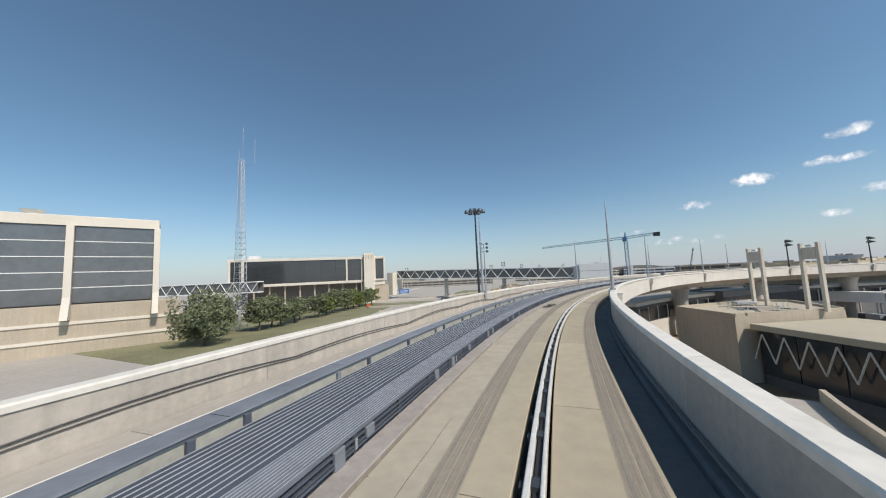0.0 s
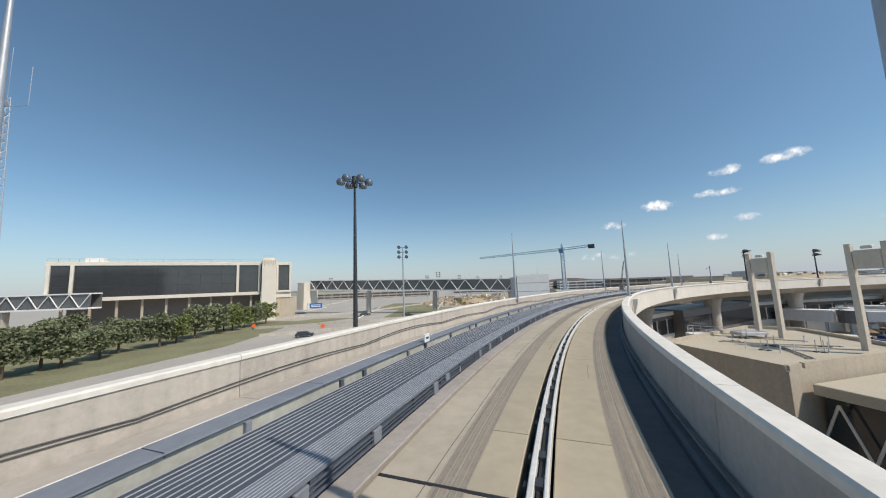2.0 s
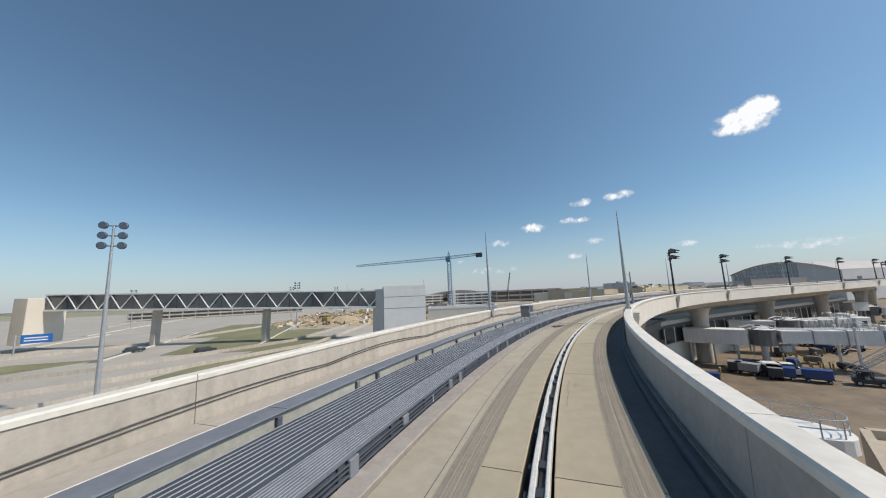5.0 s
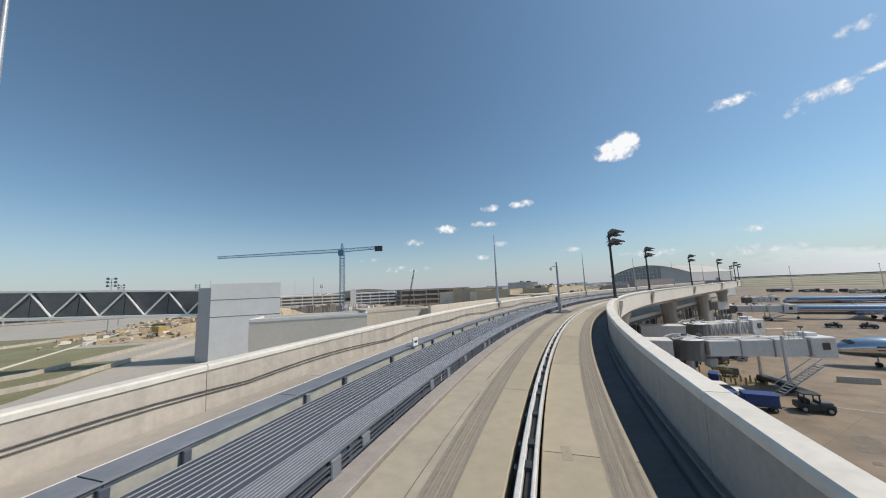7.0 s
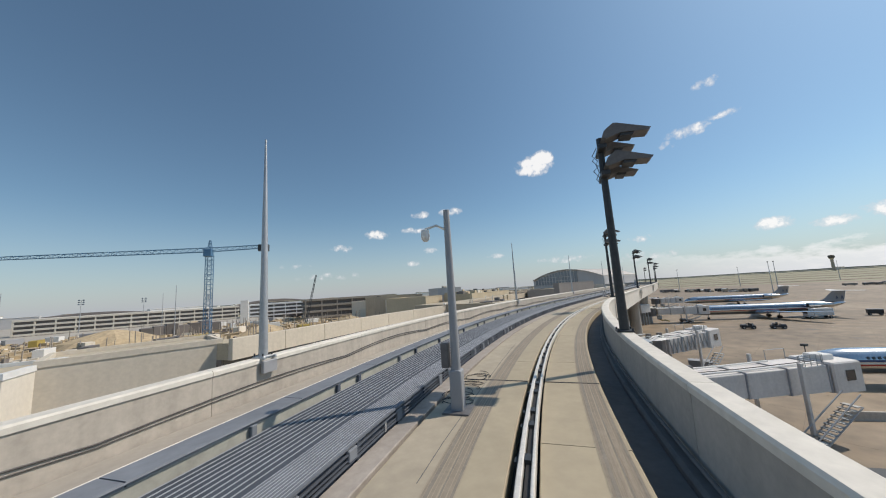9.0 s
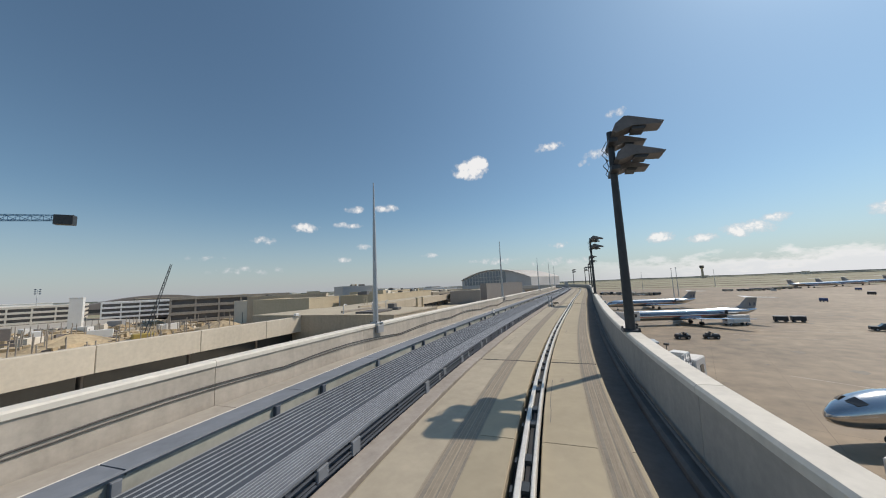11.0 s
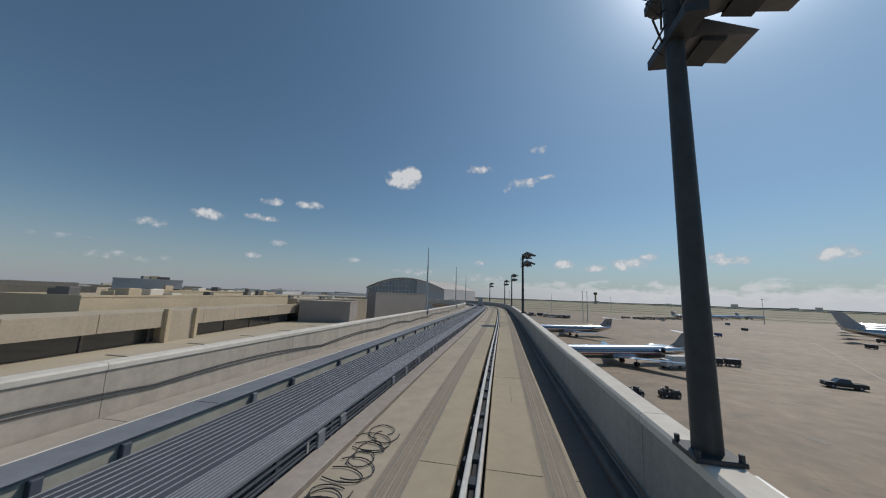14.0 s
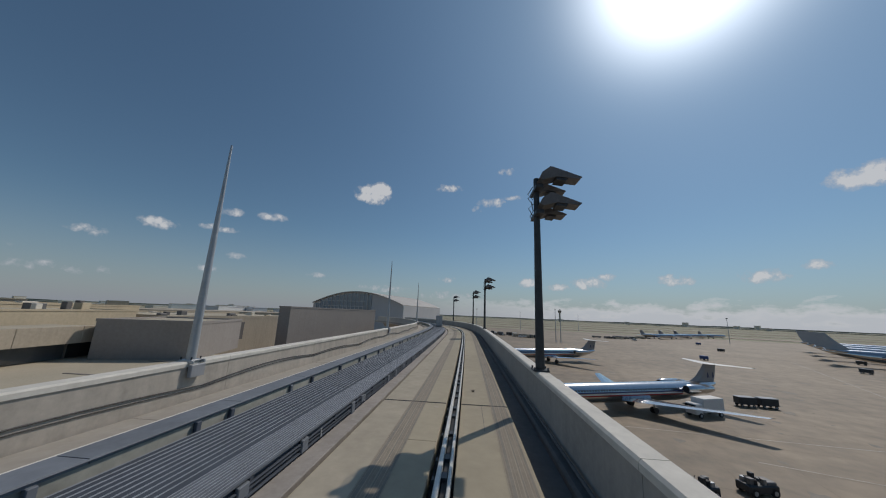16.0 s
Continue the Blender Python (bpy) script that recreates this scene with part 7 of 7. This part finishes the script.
def build_car(m, mat, label):
    c = thing("car", label, "car", m, "cars by the terminal road")
    car_body(c, 4.5, 1.8, 0.85, 0.9, 1.45, -2.0, 1.3, mat)
    wheels(c, (-1.35, 1.35), 0.8, 0.32)


build_ramps()


# ---- small things on the guideway ----
def build_cctv():
    c = thing("camera_mast", "grey square mast with a dome security camera", "mast", track_pose(115.2, -1.62, R))
    s = Shape()
    s.bevel_box(-0.3, 0.3, -0.3, 0.3, 0, 0.04, 0.01)
    part("base_plate", s, M_HOOD, c)
    s = Shape()
    s.bevel_box(-0.14, 0.14, -0.14, 0.14, 0.04, 0.9, 0.02)
    part("lower_box", s, M_GREYFIN, c)
    s = Shape()
    s.tube([(0, 0, 0.9), (0, 0, 4.65)], [0.11, 0.075], 12)
    part("pole", s, M_GREYFIN, c, smooth=True)
    s = Shape()
    s.tube([(0, 0, 4.15), (-0.25, -0.1, 4.28), (-0.5, -0.2, 4.2)], 0.03, 8)
    arm = part("arm", s, M_WHITE, c)
    s = Shape()
    s.loft([[Vector((-0.5 + r_ * math.cos(a), -0.2 + r_ * math.sin(a), z)) for a in (2 * math.pi * k / 14 for k in range(14))] for z, r_ in ((4.18, 0.09), (4.04, 0.11), (3.96, 0.10), (3.9, 0.05))])
    part("dome", s, M_WHITE, arm, "dome camera housing", True)
    s = Shape()
    s.bevel_box(-0.32, -0.145, -0.12, 0.12, 0.95, 1.5, 0.02)
    part("junction_box", s, M_HOOD, c)


build_cctv()


def build_cabinet():
    c = thing("equipment_rack", "grey equipment cabinet on a galvanised frame over the walkway", "cabinet", facing(24.06, 79.8, 0.974, -0.226, R + 0.314))
    for x in (0.0, 0.63, 0.87):
        s = Shape()
        s.box(x - 0.025, x + 0.025, -0.025, 0.025, 0, 1.27)
        part("post", s, M_GALV, c)
    for z in (0.40, 1.25):
        s = Shape()
        s.tube([(-0.04, -0.03, z), (0.91, -0.03, z)], 0.03, 6)
        part("rail", s, M_GALV, c)
    s = Shape()
    s.bevel_box(0.03, 0.60, -0.02, 0.16, 0.44, 1.21, 0.015)
    case = part("cabinet", s, M_DARKWALL, c)
    s = Shape()
    s.bevel_box(0.56, 0.59, -0.04, -0.021, 0.7, 0.92, 0.005)
    part("handle", s, M_WHITE, case)
    s = Shape()
    s.bevel_box(0.66, 0.84, -0.01, 0.12, 0.78, 1.2, 0.015)
    part("small_cabinet", s, M_GREYFIN, c)
    for z in (0.45, 0.52):
        s = Shape()
        s.tube([(0.64, 0, z), (0.86, 0, z)], 0.015, 6)
        part("conduit", s, M_GALV, c)


build_cabinet()


def build_track_cabinet():
    c = thing("track_cabinet", "tall pale grey trackside cabinet on the walkway", "cabinet", track_pose(256.5, -3.6, R + 0.314, 8))
    q = Shape()
    q.bevel_box(-0.55, 0.55, -0.4, 0.4, 0.1, 2.05, 0.03)
    body = part("body", q, M_GREYFIN, c)
    q = Shape()
    q.bevel_box(-0.5, 0.5, -0.36, 0.36, 0.0, 0.1, 0.01)
    part("plinth", q, M_DARKSTEEL, c)
    for x in (-0.5, 0.02):
        q = Shape()
        q.bevel_box(x, x + 0.48, -0.425, -0.402, 0.2, 1.95, 0.01)
        part("door", q, M_GREYBOX, body)


build_track_cabinet()


def build_tags():
    for s0 in (35.2, 95.6, 155.8):
        t = thing("marker_plate", "small white marker plate on the cable trough", "sign", track_pose(s0, -4.8, R + 0.525), "marker plates")
        q = Shape()
        q.bevel_box(-0.03, 0.03, -0.2, 0.2, 0.0, 0.3, 0.01)
        plate = part("plate", q, M_WHITE, t)
        q = Shape()
        q.box(0.031, 0.034, -0.12, 0.12, 0.11, 0.19)
        part("text_bar", q, M_DARKSTEEL, plate)


build_tags()


def build_loader():
    base = pose(181.6, 126.6, 0, 0, 0, NOSE_TURN)
    t = thing("catering_truck", "white box truck serving the rear of an airliner", "truck", base @ pose(-32.0, 5.1, 0, 0, 0, 0))
    q = Shape()
    q.bevel_box(-2.2, 2.4, -1.1, 1.1, 0.9, 3.0, 0.06)
    part("box", q, M_WHITE, t)
    q = Shape()
    q.bevel_box(2.42, 4.0, -1.0, 1.0, 0.6, 2.2, 0.15)
    cab_ = part("cab", q, M_WHITE, t)
    q = Shape()
    q.box(3.5, 4.02, -0.9, 0.9, 1.5, 2.05)
    part("windscreen", q, M_GLASS, cab_)
    wheels(t, (-1.4, 3.1), 0.95, 0.42)


build_loader()


def build_coils():
    rng = random.Random(9)
    for s0 in (24.4, 25.9, 84.8, 116.2, 117.6, 168.6, 170.2, 172.9, 174.4):
        c = thing("cable_coil", "loose black cable loops lying beside the track", "cable", track_pose(s0, -1.85, R), "cable coils")
        for k in range(6):
            s = Shape()
            cx, cy = rng.uniform(-0.12, 0.15), k * 0.22 - 0.6 + rng.uniform(-0.15, 0.15)
            rx, ry, a0, turn = rng.uniform(0.2, 0.42), rng.uniform(0.08, 0.26), rng.uniform(0, 6.28), rng.uniform(3.2, 7.5)
            pts = [(cx + rx * math.cos(a0 + turn * i / 14), cy + (ry + 0.012 * i) * math.sin(a0 + turn * i / 14), 0.02 + 0.008 * abs(math.sin(i * 0.9 + k))) for i in range(15)]
            s.tube(pts, 0.009, 5)
            part("loop", s, M_CABLE, c)
    for s0 in (167.5,):
        f = thing("barrier_frame", "small galvanised frame beside the track", "frame", track_pose(s0, -1.85, R, 60), "track frames")
        for x in (-0.25, 0.25):
            s = Shape()
            s.bevel_box(x - 0.05, x + 0.05, -0.05, 0.05, 0, 1.1, 0.01)
            part("post", s, M_GALV, f)
        for z in (0.35, 0.7, 1.05):
            s = Shape()
            s.tube([(-0.25, 0, z), (0.25, 0, z)], 0.025, 6)
            part("rail", s, M_GALV, f)
    for s0 in (28.2, 57.5, 86.9, 117.6, 143.6, 172.4, 204.0, 239.0):
        j = Shape()
        for lo, hi in ((0.17, 1.58), (-2.24, -0.28)):
            m = track_pose(s0, 0, R)
            j.box(lo + 0.02, hi - 0.02, -0.03, 0.03, 0.001, 0.011, m)
        ob = part("joint_seal", j, M_BLACK, bed, "dark joint seal across the slab")


build_coils()


def build_slab_wear():
    """Fine cracks, repair patches and small debris on the running slabs."""
    rng = random.Random(41)
    for i in range(30):
        s0 = rng.uniform(0, 250)
        lo, hi = rng.choice(((0.2, 1.0), (-2.2, -1.35), (-0.7, -0.36), (0.25, 0.9)))
        q = Shape()
        la = rng.uniform(lo, hi)
        ln = rng.uniform(0.5, 3.0)
        pts = [(s0 + ln * k / 5, la + rng.uniform(-0.014, 0.014)) for k in range(6)]
        left = [on_track(a, b - 0.006, R + 0.003) for a, b in pts]
        right = [on_track(a, b + 0.006, R + 0.003) for a, b in pts]
        q.add(left + right, [(k, 6 + k, 7 + k, k + 1) for k in range(5)])
        part("crack", q, M_SHADE_CRACK, bed, "hairline crack")
    s0 = 24.0
    while s0 < 118:
        q = Shape()
        ln = rng.uniform(6.0, 14.0)
        n = int(ln / 1.2)
        pts = [(s0 + ln * k / n, -1.49 + 0.04 * math.sin(s0 + k * 0.5) + rng.uniform(-0.01, 0.01)) for k in range(n + 1)]
        q.add([on_track(a, b - 0.009, R + 0.006) for a, b in pts] + [on_track(a, b + 0.009, R + 0.006) for a, b in pts], [(k, n + 1 + k, n + 2 + k, k + 1) for k in range(n)])
        part("crack", q, M_SHADE_CRACK, bed, "long crack beside the tyre lane")
        s0 += ln + rng.uniform(0.3, 3.0)
    for i in range(22):
        s0 = rng.uniform(4, 245)
        la = rng.choice((0.55, -1.8, -0.55, 0.8))
        w, ln = rng.uniform(0.04, 0.1), rng.uniform(0.06, 0.22)
        q = Shape()
        q.box(-w, w, -ln, ln, 0.001, 0.0035, track_pose(s0, la, R, rng.uniform(-5, 5)))
        part("repair_patch", q, M_SLABPALE if i % 2 else M_LANE, bed, "dull repair patch")


build_slab_wear()
